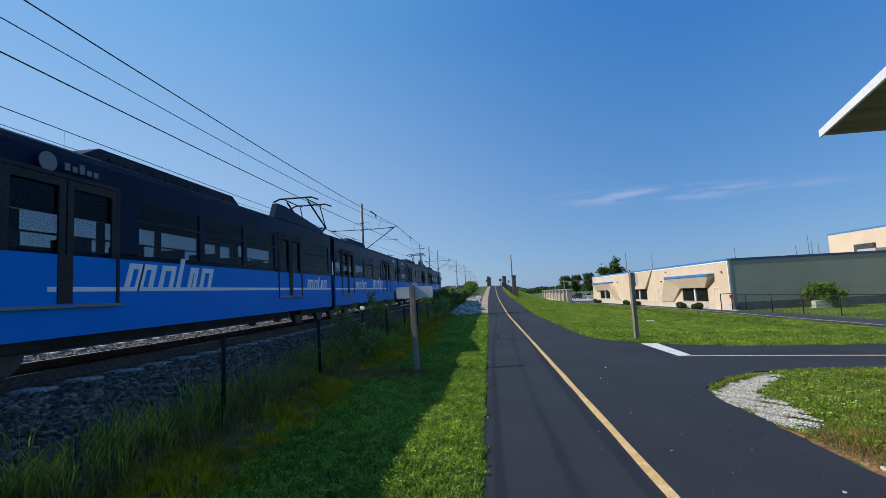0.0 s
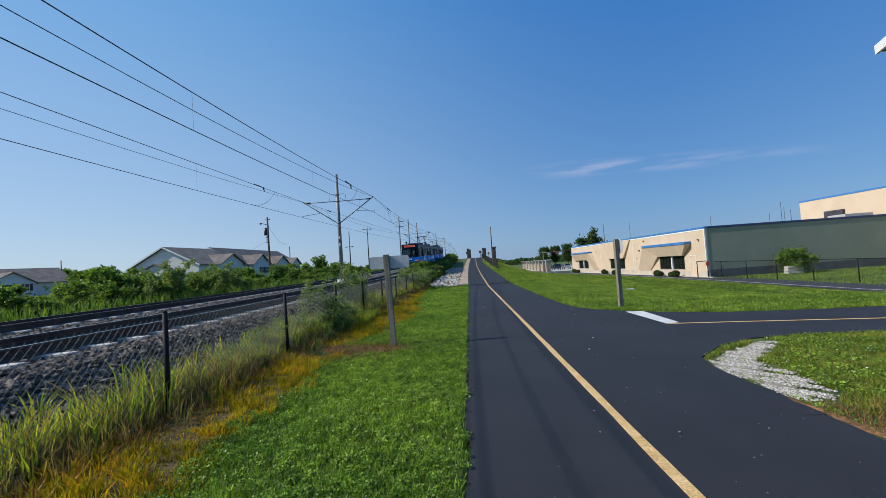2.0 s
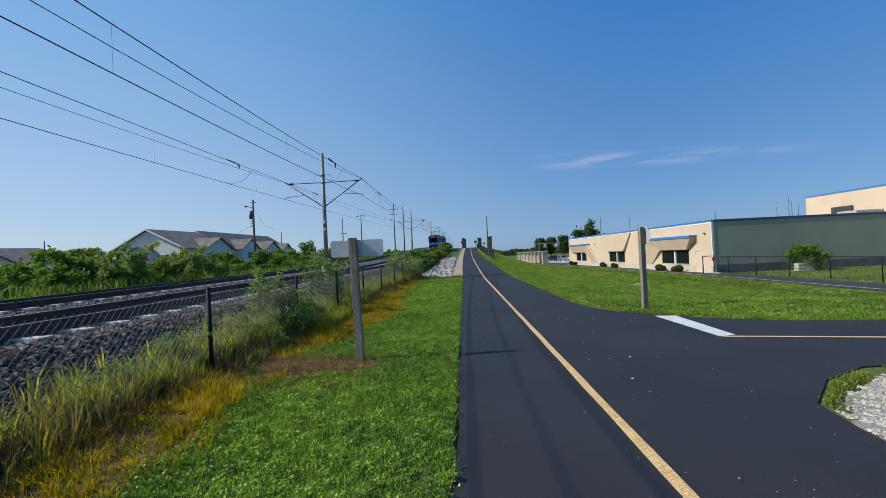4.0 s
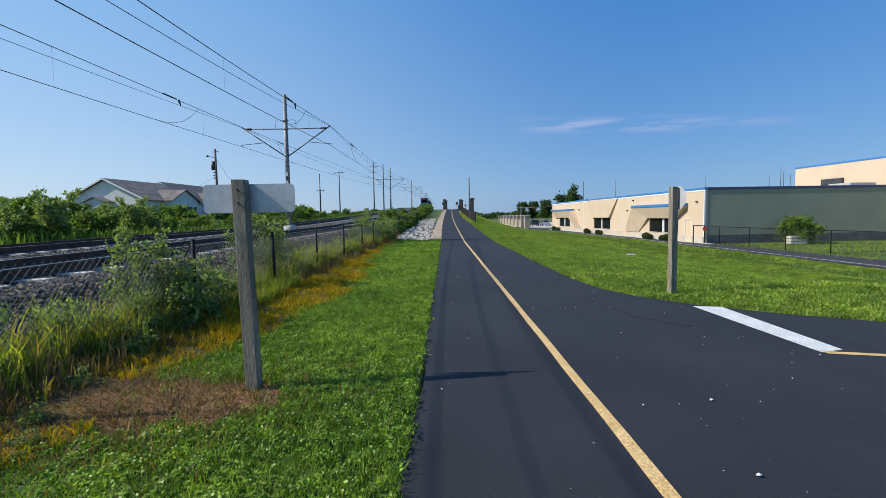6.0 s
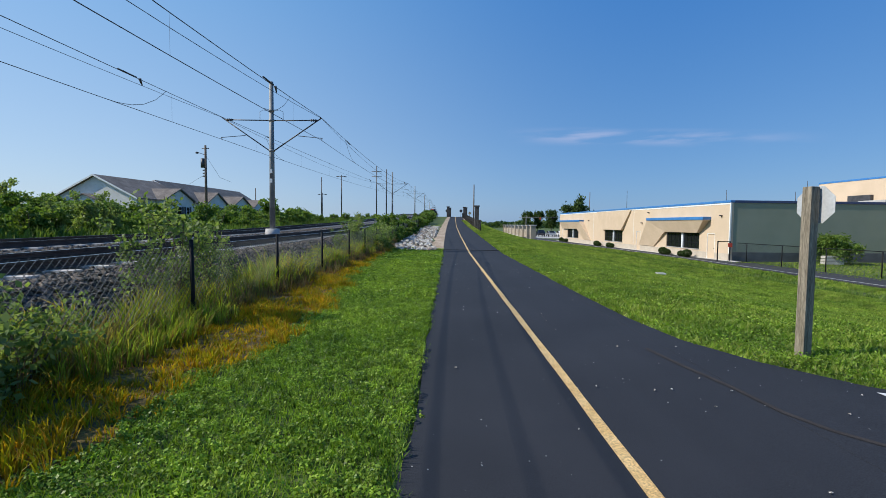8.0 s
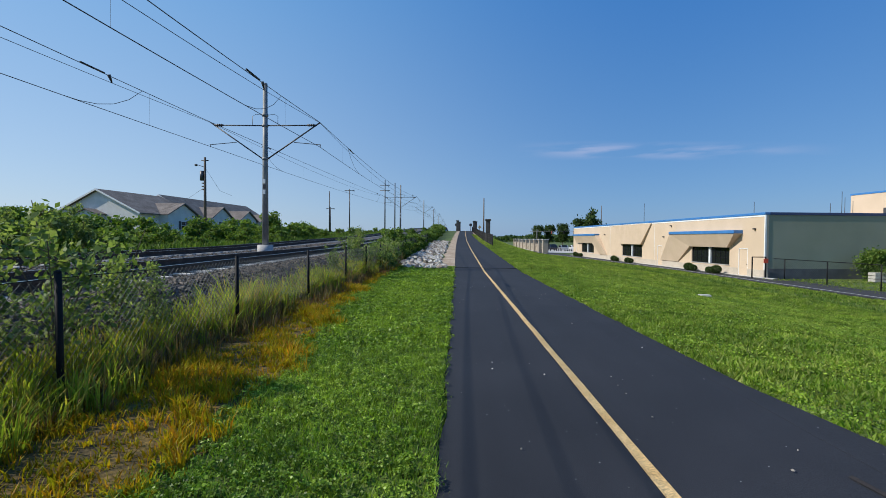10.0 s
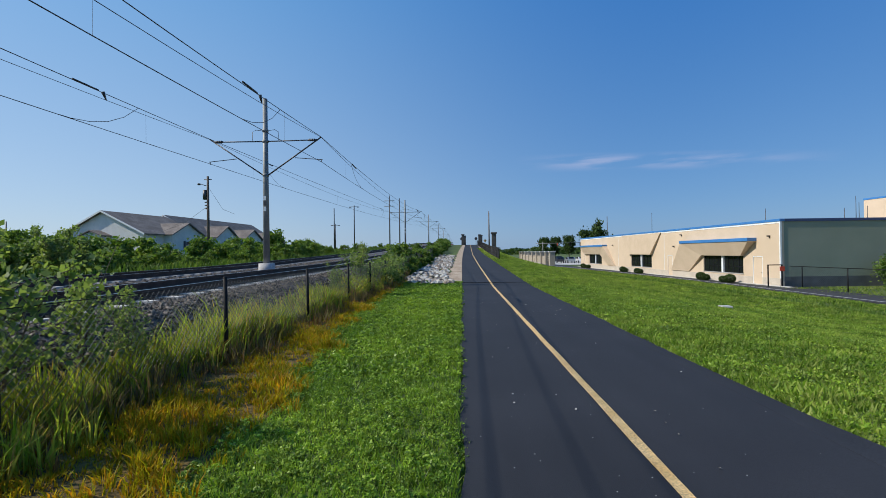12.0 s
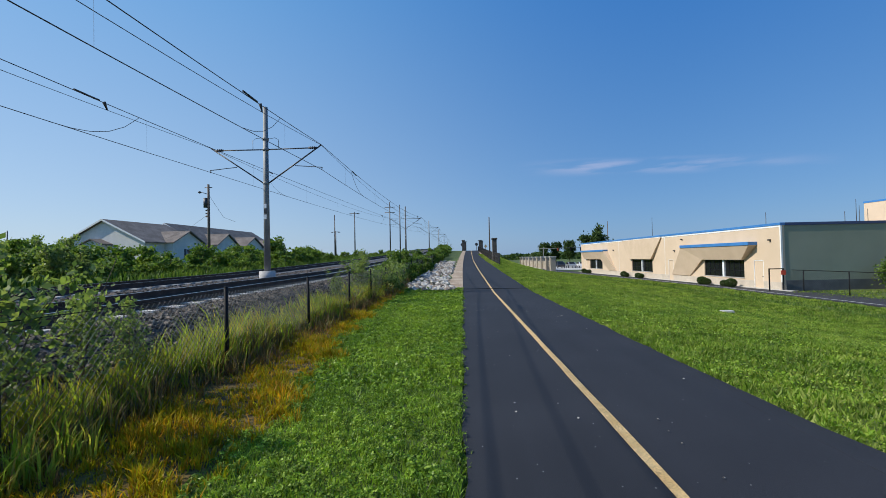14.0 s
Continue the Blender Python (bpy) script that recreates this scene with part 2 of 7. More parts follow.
M["pole_steel"] = surface("galvanised_steel", (0.17, 0.175, 0.175), (0.26, 0.265, 0.26), 1.5, 0.6, 0.3, 30, 0.15)
M["dark_steel"] = surface("dark_steel", (0.05, 0.05, 0.055), (0.09, 0.09, 0.095), 3, 0.5, 0.5, 40, 0.2)
M["wire"] = surface("contact_wire", (0.05, 0.045, 0.045), (0.08, 0.075, 0.07), 3, 0.5, 0.6, 40, 0.1, 0)
M["rail"] = surface("rail_web", (0.045, 0.032, 0.027), (0.085, 0.06, 0.048), 2, 0.8, 0.2, 40, 0.3)
M["rail_top"] = surface("rail_head", (0.45, 0.44, 0.43), (0.6, 0.58, 0.56), 2, 0.28, 1.0, 40, 0.1, 0)
M["tie"] = surface("concrete_sleeper", (0.45, 0.41, 0.37), (0.62, 0.57, 0.51), 2.5, 0.9, 0, 35, 0.25)
M["fence_black"] = paint("black_vinyl", (0.008, 0.008, 0.009), (0.014, 0.014, 0.015), 0.6)
M["fence_wire"] = paint("fence_wire", (0.03, 0.03, 0.031), (0.05, 0.05, 0.05), 0.3, 0.0, 0.6)
M["fence_grey"] = paint("fence_grey", (0.16, 0.165, 0.17), None, 0.5, 0.4)
M["stucco"] = surface("beige_stucco", (0.56, 0.435, 0.31), (0.61, 0.475, 0.345), 0.5, 0.9, 0, 40, 0.08, 0.004)
M["stucco_dark"] = surface("tan_stucco", (0.50, 0.385, 0.27), (0.555, 0.43, 0.31), 0.7, 0.9, 0, 40, 0.08, 0.004)
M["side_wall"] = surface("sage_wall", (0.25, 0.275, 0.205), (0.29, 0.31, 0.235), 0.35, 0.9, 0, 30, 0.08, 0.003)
M["plinth"] = surface("grey_block", (0.36, 0.345, 0.33), (0.46, 0.44, 0.42), 1.2, 0.9, 0, 25, 0.2)
M["blue_trim"] = paint("blue_coping", (0.035, 0.16, 0.42), (0.05, 0.20, 0.48), 0.4)
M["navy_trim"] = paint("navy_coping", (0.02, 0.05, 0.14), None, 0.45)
M["roofing"] = surface("flat_roof", (0.35, 0.34, 0.33), (0.45, 0.44, 0.42), 0.6, 0.9)
M["dark_glass"] = tinted_glass("window_glass", (0.3, 0.34, 0.36), 0.04)
M["dark_glass"].node_tree.nodes["Principled BSDF"].inputs["Specular IOR Level"].default_value = 0.25
M["frame_white"] = paint("white_frame", (0.70, 0.72, 0.74), (0.78, 0.8, 0.82), 0.5)
M["white"] = surface("white_paint", (0.72, 0.72, 0.70), (0.82, 0.82, 0.80), 2, 0.5, 0, 40, 0.06, 0)
M["soffit"] = surface("brown_soffit", (0.06, 0.058, 0.03), (0.15, 0.14, 0.075), 1.4, 0.7, 0, 30, 0.25, 0.003, (0.6, 5, 1))
M["sign_back"] = surface("bare_aluminium", (0.46, 0.47, 0.48), (0.56, 0.57, 0.58), 3, 0.45, 0.35, 25, 0.08, 0)
M["siding"] = surface("pale_siding", (0.62, 0.61, 0.58), (0.70, 0.69, 0.66), 1.0, 0.8, 0, 30, 0.06, 0)
M["shingle"] = surface("brown_shingle", (0.125, 0.105, 0.092), (0.20, 0.17, 0.15), 0.8, 0.95, 0, 14, 0.35, 0.01)
M["shutter"] = paint("dark_shutter", (0.03, 0.035, 0.045), None, 0.6)
M["stone"] = pieces("dressed_stone", [(0.30, 0.25, 0.19), (0.44, 0.37, 0.28), (0.36, 0.31, 0.25)], objects=True)
M["dark_stone"] = surface("dark_stone", (0.06, 0.055, 0.05), (0.11, 0.10, 0.09), 2, 0.9, 0, 20, 0.3, 0.01)
M["tyre"] = surface("rubber", (0.015, 0.015, 0.015), (0.03, 0.03, 0.03), 5, 0.8)
M["train_blue"] = paint("train_blue", (0.0, 0.20, 0.66), (0.001, 0.22, 0.71), 0.45, 0, 0.0, 0.6, 0.04)
M["train_dark"] = paint("train_navy", (0.006, 0.016, 0.042), (0.009, 0.022, 0.055), 0.38, 0, 0.0, 0.6, 0.06)
M["train_roof"] = surface("train_roof", (0.02, 0.026, 0.04), (0.035, 0.042, 0.06), 1.0, 0.55, 0, 20, 0.2)
M["train_black"] = surface("underframe", (0.012, 0.012, 0.013), (0.03, 0.028, 0.026), 2, 0.8, 0, 20, 0.3)
M["train_glass"] = tinted_glass("train_glass", (0.66, 0.74, 0.80), 0.78)
M["train_white"] = paint("train_white", (0.72, 0.74, 0.76), None, 0.35)
M["train_red"] = paint("train_red", (0.55, 0.06, 0.03), None, 0.4)
M["seat"] = surface("seat_cloth", (0.03, 0.04, 0.09), (0.05, 0.06, 0.12), 4, 0.9)
M["lamp_red"] = glow("tail_lamp", (0.8, 0.03, 0.02), 0.5)
M["lamp_orange"] = glow("display_amber", (0.75, 0.14, 0.06), 0.3)
M["fence_black"].node_tree.nodes["Principled BSDF"].inputs["Specular IOR Level"].default_value = 0.16
for key in ("train_blue", "train_dark", "train_roof"):
    M[key].node_tree.nodes["Principled BSDF"].inputs["Specular IOR Level"].default_value = 0.06
M["lens"] = paint("clear_lens", (0.75, 0.76, 0.78), None, 0.15)


# ---- mesh helpers ----
def tri_mesh(name, V, F, mat=None):
    """A mesh from arrays: V (n, 3), F (m, 3 or 4)."""
    V, F = np.asarray(V, np.float32), np.asarray(F, np.int32)
    me = bpy.data.meshes.new(name)
    n, k = F.shape
    me.vertices.add(len(V))
    me.vertices.foreach_set("co", V.ravel())
    me.loops.add(n * k)
    me.loops.foreach_set("vertex_index", F.ravel())
    me.polygons.add(n)
    me.polygons.foreach_set("loop_start", np.arange(0, n * k, k, dtype=np.int32))
    me.polygons.foreach_set("loop_total", np.full(n, k, np.int32))
    me.update(calc_edges=True)
    me.polygons.foreach_set("use_smooth", np.zeros(n, bool))
    if mat:
        me.materials.append(mat)
    return me


def box(bm, x0, x1, y0, y1, z0, z1, bevel=0.0):
    vs = [bm.verts.new((x, y, z)) for z in (z0, z1) for y in (y0, y1) for x in (x0, x1)]
    fs = [bm.faces.new([vs[i] for i in q]) for q in
          ((0, 2, 3, 1), (4, 5, 7, 6), (0, 1, 5, 4), (2, 6, 7, 3), (0, 4, 6, 2), (1, 3, 7, 5))]
    if bevel:
        bmesh.ops.bevel(bm, geom=list({e for f in fs for e in f.edges}), offset=bevel, segments=2, affect="EDGES", profile=0.6)
    return bm


def tube(bm, p, q, r, r2=None, n=8):
    p, q = Vector(p), Vector(q)
    r2 = r if r2 is None else r2
    d = (q - p).normalized()
    a = d.orthogonal().normalized()
    b = d.cross(a)
    lo, hi = [], []
    for i in range(n):
        u = a * math.cos(2 * math.pi * i / n) + b * math.sin(2 * math.pi * i / n)
        lo.append(bm.verts.new(p + u * r))
        hi.append(bm.verts.new(q + u * r2))
    for i in range(n):
        j = (i + 1) % n
        f = bm.faces.new((lo[i], lo[j], hi[j], hi[i]))
        f.smooth = n > 5
    bm.faces.new(lo[::-1])
    bm.faces.new(hi)
    return bm


def cable(bm, pts, r, n=5):
    """A wire through points."""
    rings = []
    pts = [Vector(p) for p in pts]
    for i, p in enumerate(pts):
        d = (pts[min(i + 1, len(pts) - 1)] - pts[max(i - 1, 0)]).normalized()
        a = d.orthogonal().normalized() if abs(d.z) > 0.9 else d.cross(Vector((0, 0, 1))).normalized()
        b = d.cross(a)
        rings.append([bm.verts.new(p + (a * math.cos(2 * math.pi * k / n) + b * math.sin(2 * math.pi * k / n)) * r) for k in range(n)])
    for u, v in zip(rings, rings[1:]):
        for k in range(n):
            bm.faces.new((u[k], u[(k + 1) % n], v[(k + 1) % n], v[k])).smooth = True
    return bm


def extrude_poly(bm, poly, axis, lo, hi):
    """A prism: poly in the two other axes (in x, y, z order), from lo to hi along axis."""
    def put(p, h):
        c = list(p)
        c.insert("xyz".index(axis), h)
        return bm.verts.new(c)
    a, b = [put(p, lo) for p in poly], [put(p, hi) for p in poly]
    bm.faces.new(a[::-1])
    bm.faces.new(b)
    for i in range(len(poly)):
        j = (i + 1) % len(poly)
        bm.faces.new((a[i], a[j], b[j], b[i]))
    return bm


def ball(bm, c, r, squash=(1, 1, 1), sub=2):
    g = bmesh.ops.create_icosphere(bm, subdivisions=sub, radius=r)
    for v in g["verts"]:
        v.co = Vector((v.co.x * squash[0], v.co.y * squash[1], v.co.z * squash[2])) + Vector(c)
    for f in {f for v in g["verts"] for f in v.link_faces}:
        f.smooth = True
    return bm


def finish(name, bm, mat):
    bmesh.ops.recalc_face_normals(bm, faces=bm.faces)
    me = bpy.data.meshes.new(name)
    bm.to_mesh(me)
    bm.free()
    me.materials.append(mat)
    return me


def part(name, bm, mat, parent=None, label=""):
    ob = new(name, finish(name, bm, mat) if isinstance(bm, bmesh.types.BMesh) else bm)
    if parent:
        ob.parent = parent
    return tagged(ob, label)


def thing(name, m, label, category, group="", kind=""):
    e = new(name)
    e.empty_display_size = 0.2
    e.matrix_basis = m
    return tagged(e, label, category, group, kind)


BM = bmesh.new


# ---- lie of the land ----
def curve(pts):
    xs, zs = [p[0] for p in pts], [p[1] for p in pts]
    return lambda v: np.interp(v, xs, zs)


TRAIL_Z = curve([(-400, 0), (34, 0.0), (50, 0.42), (80, 1.25), (110, 2.45), (141, 3.7), (160, 4.0), (200, 3.6), (320, 0.5), (4000, 0)])
RAIL_RISE = curve([(-400, 0), (10, 0.0), (35, 0.18), (60, 0.7), (87, 1.45), (115, 2.5), (141, 3.5), (190, 4.4), (260, 4.2), (420, 1.0), (4000, 0)])
BED = 0.74                      # top of the ballast at the near end
RAIL = 0.95                     # top of the rail there
TRACKS = (-8.2, -13.3)
LOW = -1.35                     # the low ground by the long building


TRAIL_X = curve([(-400, 0), (55, 0), (80, 0.12), (110, 0.5), (141, 1.0), (160, 1.35), (400, 1.35)])


def smooth(v):
    v = np.clip(v, 0, 1)
    return v * v * (3 - 2 * v)


def facade_x(y):
    return 22.9 - 0.0555 * (y - 48.5)


def ground_z(x, y):
    """Height of the ground under the turf."""
    x, y = np.asarray(x, float), np.asarray(y, float)
    t, k = TRAIL_Z(y), RAIL_RISE(y)
    far = smooth((np.hypot(x, y) - 260) / 500)
    start = 16.0 - 13.2 * smooth((y - 11.0) / 6)
    right = t + (LOW - t) * smooth((x - start) / 11.5)
    hump = 0.05 * np.sin(x * 0.9 + y * 0.13) * smooth((x - 4) / 4) * smooth((15 - x) / 4) * smooth((y - 12.0) / 4)
    right = right + hump
    kerb = facade_x(y) - np.interp(y, [-10, 30, 44, 52, 68, 100, 125], [5.55, 3.55, 2.85, 2.45, 2.35, 3.45, 4.15])
    right = right - 0.26 * np.exp(-((x - kerb + 2.6) / 1.1) ** 2) * smooth((y - 14) / 8) + 0.10 * np.exp(-((x - kerb + 5.2) / 1.2) ** 2) * smooth((y - 14) / 8)
    bed = BED + k
    toe = t + 0.06
    rise = toe + (bed - 0.12 - toe) * smooth((-4.75 - x) / 1.9)
    left = np.where(x > -1.52, t, np.where(x > -4.75, t + 0.02 + 0.03 * smooth((-2.2 - x) / 2.5), rise))
    field = 0.75 + 0.6 * k
    left = np.where(x < -15.4, bed - 0.12 + (field - bed + 0.12) * smooth((-15.4 - x) / 2.0), left)
    z = np.where(x > 0, right, left)
    z = np.where((x > -1.53) & (x < 1.78), t - 0.03, z)
    return z * (1 - far) + (-0.6) * far


def gz(x, y):
    return float(ground_z(x, y))


def steps(*runs):
    """Sample lines: runs of (from, to, step)."""
    out = []
    for a, b, s in runs:
        out += list(np.arange(a, b - 1e-6, s))
    out.append(runs[-1][1])
    return np.array(out)


def build_ground():
    xs = np.unique(np.round(np.concatenate([
        steps((-3000, -400, 200), (-400, -100, 25), (-100, -30, 5), (-30, -16, 1.0), (-16, -7, 0.6), (-7, -4, 0.2), (-4, -1.6, 0.3)),
        [-1.55, -1.52, 0.0, 1.75, 1.80], steps((2.2, 16, 0.5), (16, 30, 1.5), (30, 100, 7), (100, 400, 25), (400, 3000, 200))]), 3))
    ys = np.unique(np.round(steps((-300, -40, 20), (-40, -6, 2), (-6, 44, 0.5), (44, 170, 2), (170, 340, 6), (340, 800, 30), (800, 4000, 200)), 3))
    X, Y = np.meshgrid(xs, ys)
    Z = ground_z(X, Y)
    V = np.stack([X, Y, Z], -1).reshape(-1, 3)
    nx, ny = len(xs), len(ys)
    i = (np.arange(ny - 1)[:, None] * nx + np.arange(nx - 1)[None]).ravel()
    F = np.stack([i, i + 1, i + nx + 1, i + nx], 1)
    me = tri_mesh("ground", V, F, M["soil"])
    me.polygons.foreach_set("use_smooth", np.ones(len(F), bool))
    tagged(new("ground", me), "green turf ground sloping down from the raised trail", "ground", kind="structure")


build_ground()


def strip(name, left, right, y0, y1, step, lift, mat, zf, thick=0.05):
    """A paved band between two edges that follows a height."""
    ys = np.arange(y0, y1 + step / 2, step)
    V, F = [], []
    for y in ys:
        a, b, z = left(y), right(y), zf(y) + lift
        V += [(a, y, z - thick), (a, y, z), (b, y, z), (b, y, z - thick)]
    for i in range(len(ys) - 1):
        o = 4 * i
        for k in range(3):
            F.append((o + k, o + 4 + k, o + 5 + k, o + 1 + k))
    return tri_mesh(name, V, F, mat)


def edge_wobble(y, s):
    return 0.03 * math.sin(y * 2.1 + s) + 0.02 * math.sin(y * 5.3 + 2 * s)


SEAM = [(1.30, 14.5), (1.40, 13.77), (1.54, 13.07), (1.60, 12.48), (1.73, 12.13), (1.9, 11.91), (2.3, 11.5)]
ISLE = [(8.6, 7.95), (6.0, 8.05), (4.4, 8.22), (3.4, 8.15), (2.6, 7.65), (1.95, 6.9), (1.76, 5.9), (1.80, 4.6), (1.84, 4.0)]


def build_trail():
    me = strip("trail", lambda y: -1.52 + edge_wobble(y, 0) + float(TRAIL_X(y)), lambda y: 1.80 + edge_wobble(y, 3) + float(TRAIL_X(y)), -60, 160, 0.5, 0.018, M["asphalt"], lambda y: float(TRAIL_Z(y)))
    road = tagged(new("trail", me), "smooth dark asphalt trail with worn edges", "trail", kind="structure")
    # the side path with its rounded corner
    bm = BM()
    outline = [(1.6, 21.0), (1.78, 21.0), (1.80, 19.6), (1.86, 16.5), (2.02, 15.0), (2.4, 14.0), (2.95, 13.2), (3.8, 12.4), (4.85, 11.7), (6.4, 11.25), (8.4, 10.95), (15.6, 10.2),
               (15.6, 7.3)] + ISLE[:-1] + [(1.80, 4.3), (1.6, 4.3)]
    low = [bm.verts.new((x, y, -0.03)) for x, y in outline]
    top = [bm.verts.new((x, y, 0.020)) for x, y in outline]
    bm.faces.new(top)
    for i in range(len(top)):
        j = (i + 1) % len(top)
        bm.faces.new((low[i], low[j], top[j], top[i]))
    bmesh.ops.triangulate(bm, faces=[f for f in bm.faces if len(f.verts) > 4])
    part("side_path", bm, M["asphalt"])
    tagged(bpy.data.objects["side_path"], "dark asphalt side path joining the trail", "path", kind="structure")
    # painted lines
    me = strip("centre_line", lambda y: float(TRAIL_X(y)) - 0.072 + 0.004 * math.sin(y * 3), lambda y: float(TRAIL_X(y)) + 0.020 + 0.004 * math.sin(y * 2.3 + 1), -60, 158, 0.5, 0.023, M["yellow_line"], lambda y: float(TRAIL_Z(y)), 0.003)
    tagged(new("centre_line", me), "worn yellow centre line painted on the trail", "road marking", kind="structure")
    bm = BM()
    for quad, z in (([(2.88, 13.0), (3.31, 12.88), (3.20, 10.42), (2.89, 10.33)], 0.025),):
        bm.faces.new([bm.verts.new((x, y, z)) for x, y in quad])
    part("stop_bar", bm, M["white_line"])
    tagged(bpy.data.objects["stop_bar"], "white stop bar painted across the side path", "road marking", kind="structure")
    bm = BM()
    pts = [(2.92, 10.28), (4.2, 9.95), (6.53, 9.30), (15.5, 7.7)]
    lo = [bm.verts.new((x, y, 0.026)) for x, y in pts]
    hi = [bm.verts.new((x, y + 0.10, 0.026)) for x, y in pts]
    for i in range(3):
        bm.faces.new((lo[i], lo[i + 1], hi[i + 1], hi[i]))
    part("side_line", bm, M["yellow_line"])
    tagged(bpy.data.objects["side_line"], "thin yellow line along the side path", "road marking", kind="structure")
    # the seam where the side path's paving meets the trail's
    bm = BM()
    pts = SEAM
    for (x0, y0), (x1, y1) in zip(pts, pts[1:]):
        bm.faces.new([bm.verts.new(v) for v in ((x0, y0, 0.0245), (x1, y1, 0.0245), (x1 + 0.05, y1 + 0.03, 0.0245), (x0 + 0.05, y0 + 0.03, 0.0245))])
    part("paving_seam", bm, M["seam"])
    tagged(bpy.data.objects["paving_seam"], "dark brown stained seam across the asphalt", "paving seam", kind="structure")
    # drive in front of the long building, with its painted edge line
    def near(y):
        return facade_x(y) - float(np.interp(y, [-10, 30, 44, 52, 68, 100, 125], [5.0, 3.0, 2.3, 1.9, 1.8, 2.9, 3.6]))

    def off(y):
        return near(y) + 2.7 if y < 46.5 else min(near(y) + 2.7, facade_x(y) - 0.42)
    me = strip("drive", lambda y: near(y) - 0.55, off, -10, 125, 0.5, 0.06, M["drive"], lambda y: LOW, 0.10)
    tagged(new("drive", me), "grey asphalt service drive along the building", "road", kind="structure")
    me = strip("edge_line", lambda y: near(y) - 0.04, lambda y: near(y) + 0.03, -10, 125, 0.5, 0.064, M["white_line"], lambda y: LOW, 0.003)
    tagged(new("edge_line", me), "thin white painted edge line along the drive", "road marking", kind="structure")
    me = strip("footway", lambda y: facade_x(y) - 0.42, lambda y: facade_x(y) + 0.1, 47, 98, 1.0, 0.10, M["concrete"], lambda y: LOW, 0.2)
    tagged(new("footway", me), "pale concrete footway at the building's foot", "pavement", kind="structure")


build_trail()


# ---- railway ----
def rail_z(y):
    return RAIL + float(RAIL_RISE(y))


def build_tracks():
    # ballast bed: a trapezoid that follows the rise
    ys = steps((-60, 60, 2), (60, 420, 6))
    prof = [(-16.1, -0.45), (-15.3, -0.02), (-15.0, 0.0), (-6.6, 0.0), (-6.3, -0.03), (-5.2, -0.62)]
    V, F = [], []
    for y in ys:
        z = BED + float(RAIL_RISE(y))
        V += [(x, y, z + dz) for x, dz in prof]
    n = len(prof)
    for i in range(len(ys) - 1):
        for k in range(n - 1):
            o = i * n + k
            F.append((o, o + 1, o + n + 1, o + n))
    bed = tagged(new("ballast_bed", tri_mesh("ballast_bed", V, F, M["ballast_bed"])), "grey stone ballast bed under two tracks", "track bed", kind="structure")
    for c in TRACKS:
        tr = thing("railway_track", Matrix(), "rusty steel rails on pale concrete sleepers in ballast", "railway track", "tracks")
        for s in (-0.755, 0.755):
            x = c + s
            V, F, Vh, Fh = [], [], [], []
            sec = [(-0.075, -0.172), (-0.075, -0.158), (-0.012, -0.14), (-0.012, -0.045), (-0.035, -0.036), (-0.035, -0.003),
                   (0.035, -0.003), (0.035, -0.036), (0.012, -0.045), (0.012, -0.14), (0.075, -0.158), (0.075, -0.172)]
            for y in ys:
                V += [(x + a, y, rail_z(y) + b) for a, b in sec]
                Vh += [(x - 0.028, y, rail_z(y)), (x + 0.028, y, rail_z(y))]
            n = len(sec)
            for i in range(len(ys) - 1):
                for k in range(n - 1):
                    o = i * n + k
                    F.append((o, o + n, o + n + 1, o + 1))
                Fh.append((2 * i, 2 * i + 1, 2 * i + 3, 2 * i + 2))
            r = part("rail", tri_mesh("rail", V, F, M["rail"]), None, tr)
            part("rail_head", tri_mesh("rail_head", Vh, Fh, M["rail_top"]), None, r, "bright worn rail head")
        bm = BM()
        extrude_poly(bm, [(-1.25, -0.2), (1.25, -0.2), (1.25, 0.015), (0.5, 0.0), (-0.5, 0.0), (-1.25, 0.015)], "y", -0.12, 0.12)
        tie = finish("sleeper", bm, M["tie"])
        y = -14.0
        while y < 96:
            o = part("sleeper", tie, None, tr)
            o.matrix_basis = pose(c + random.uniform(-.02, .02), y, rail_z(y) - 0.172, 0, 0, random.uniform(-0.6, 0.6))
            y += 0.74


build_tracks()


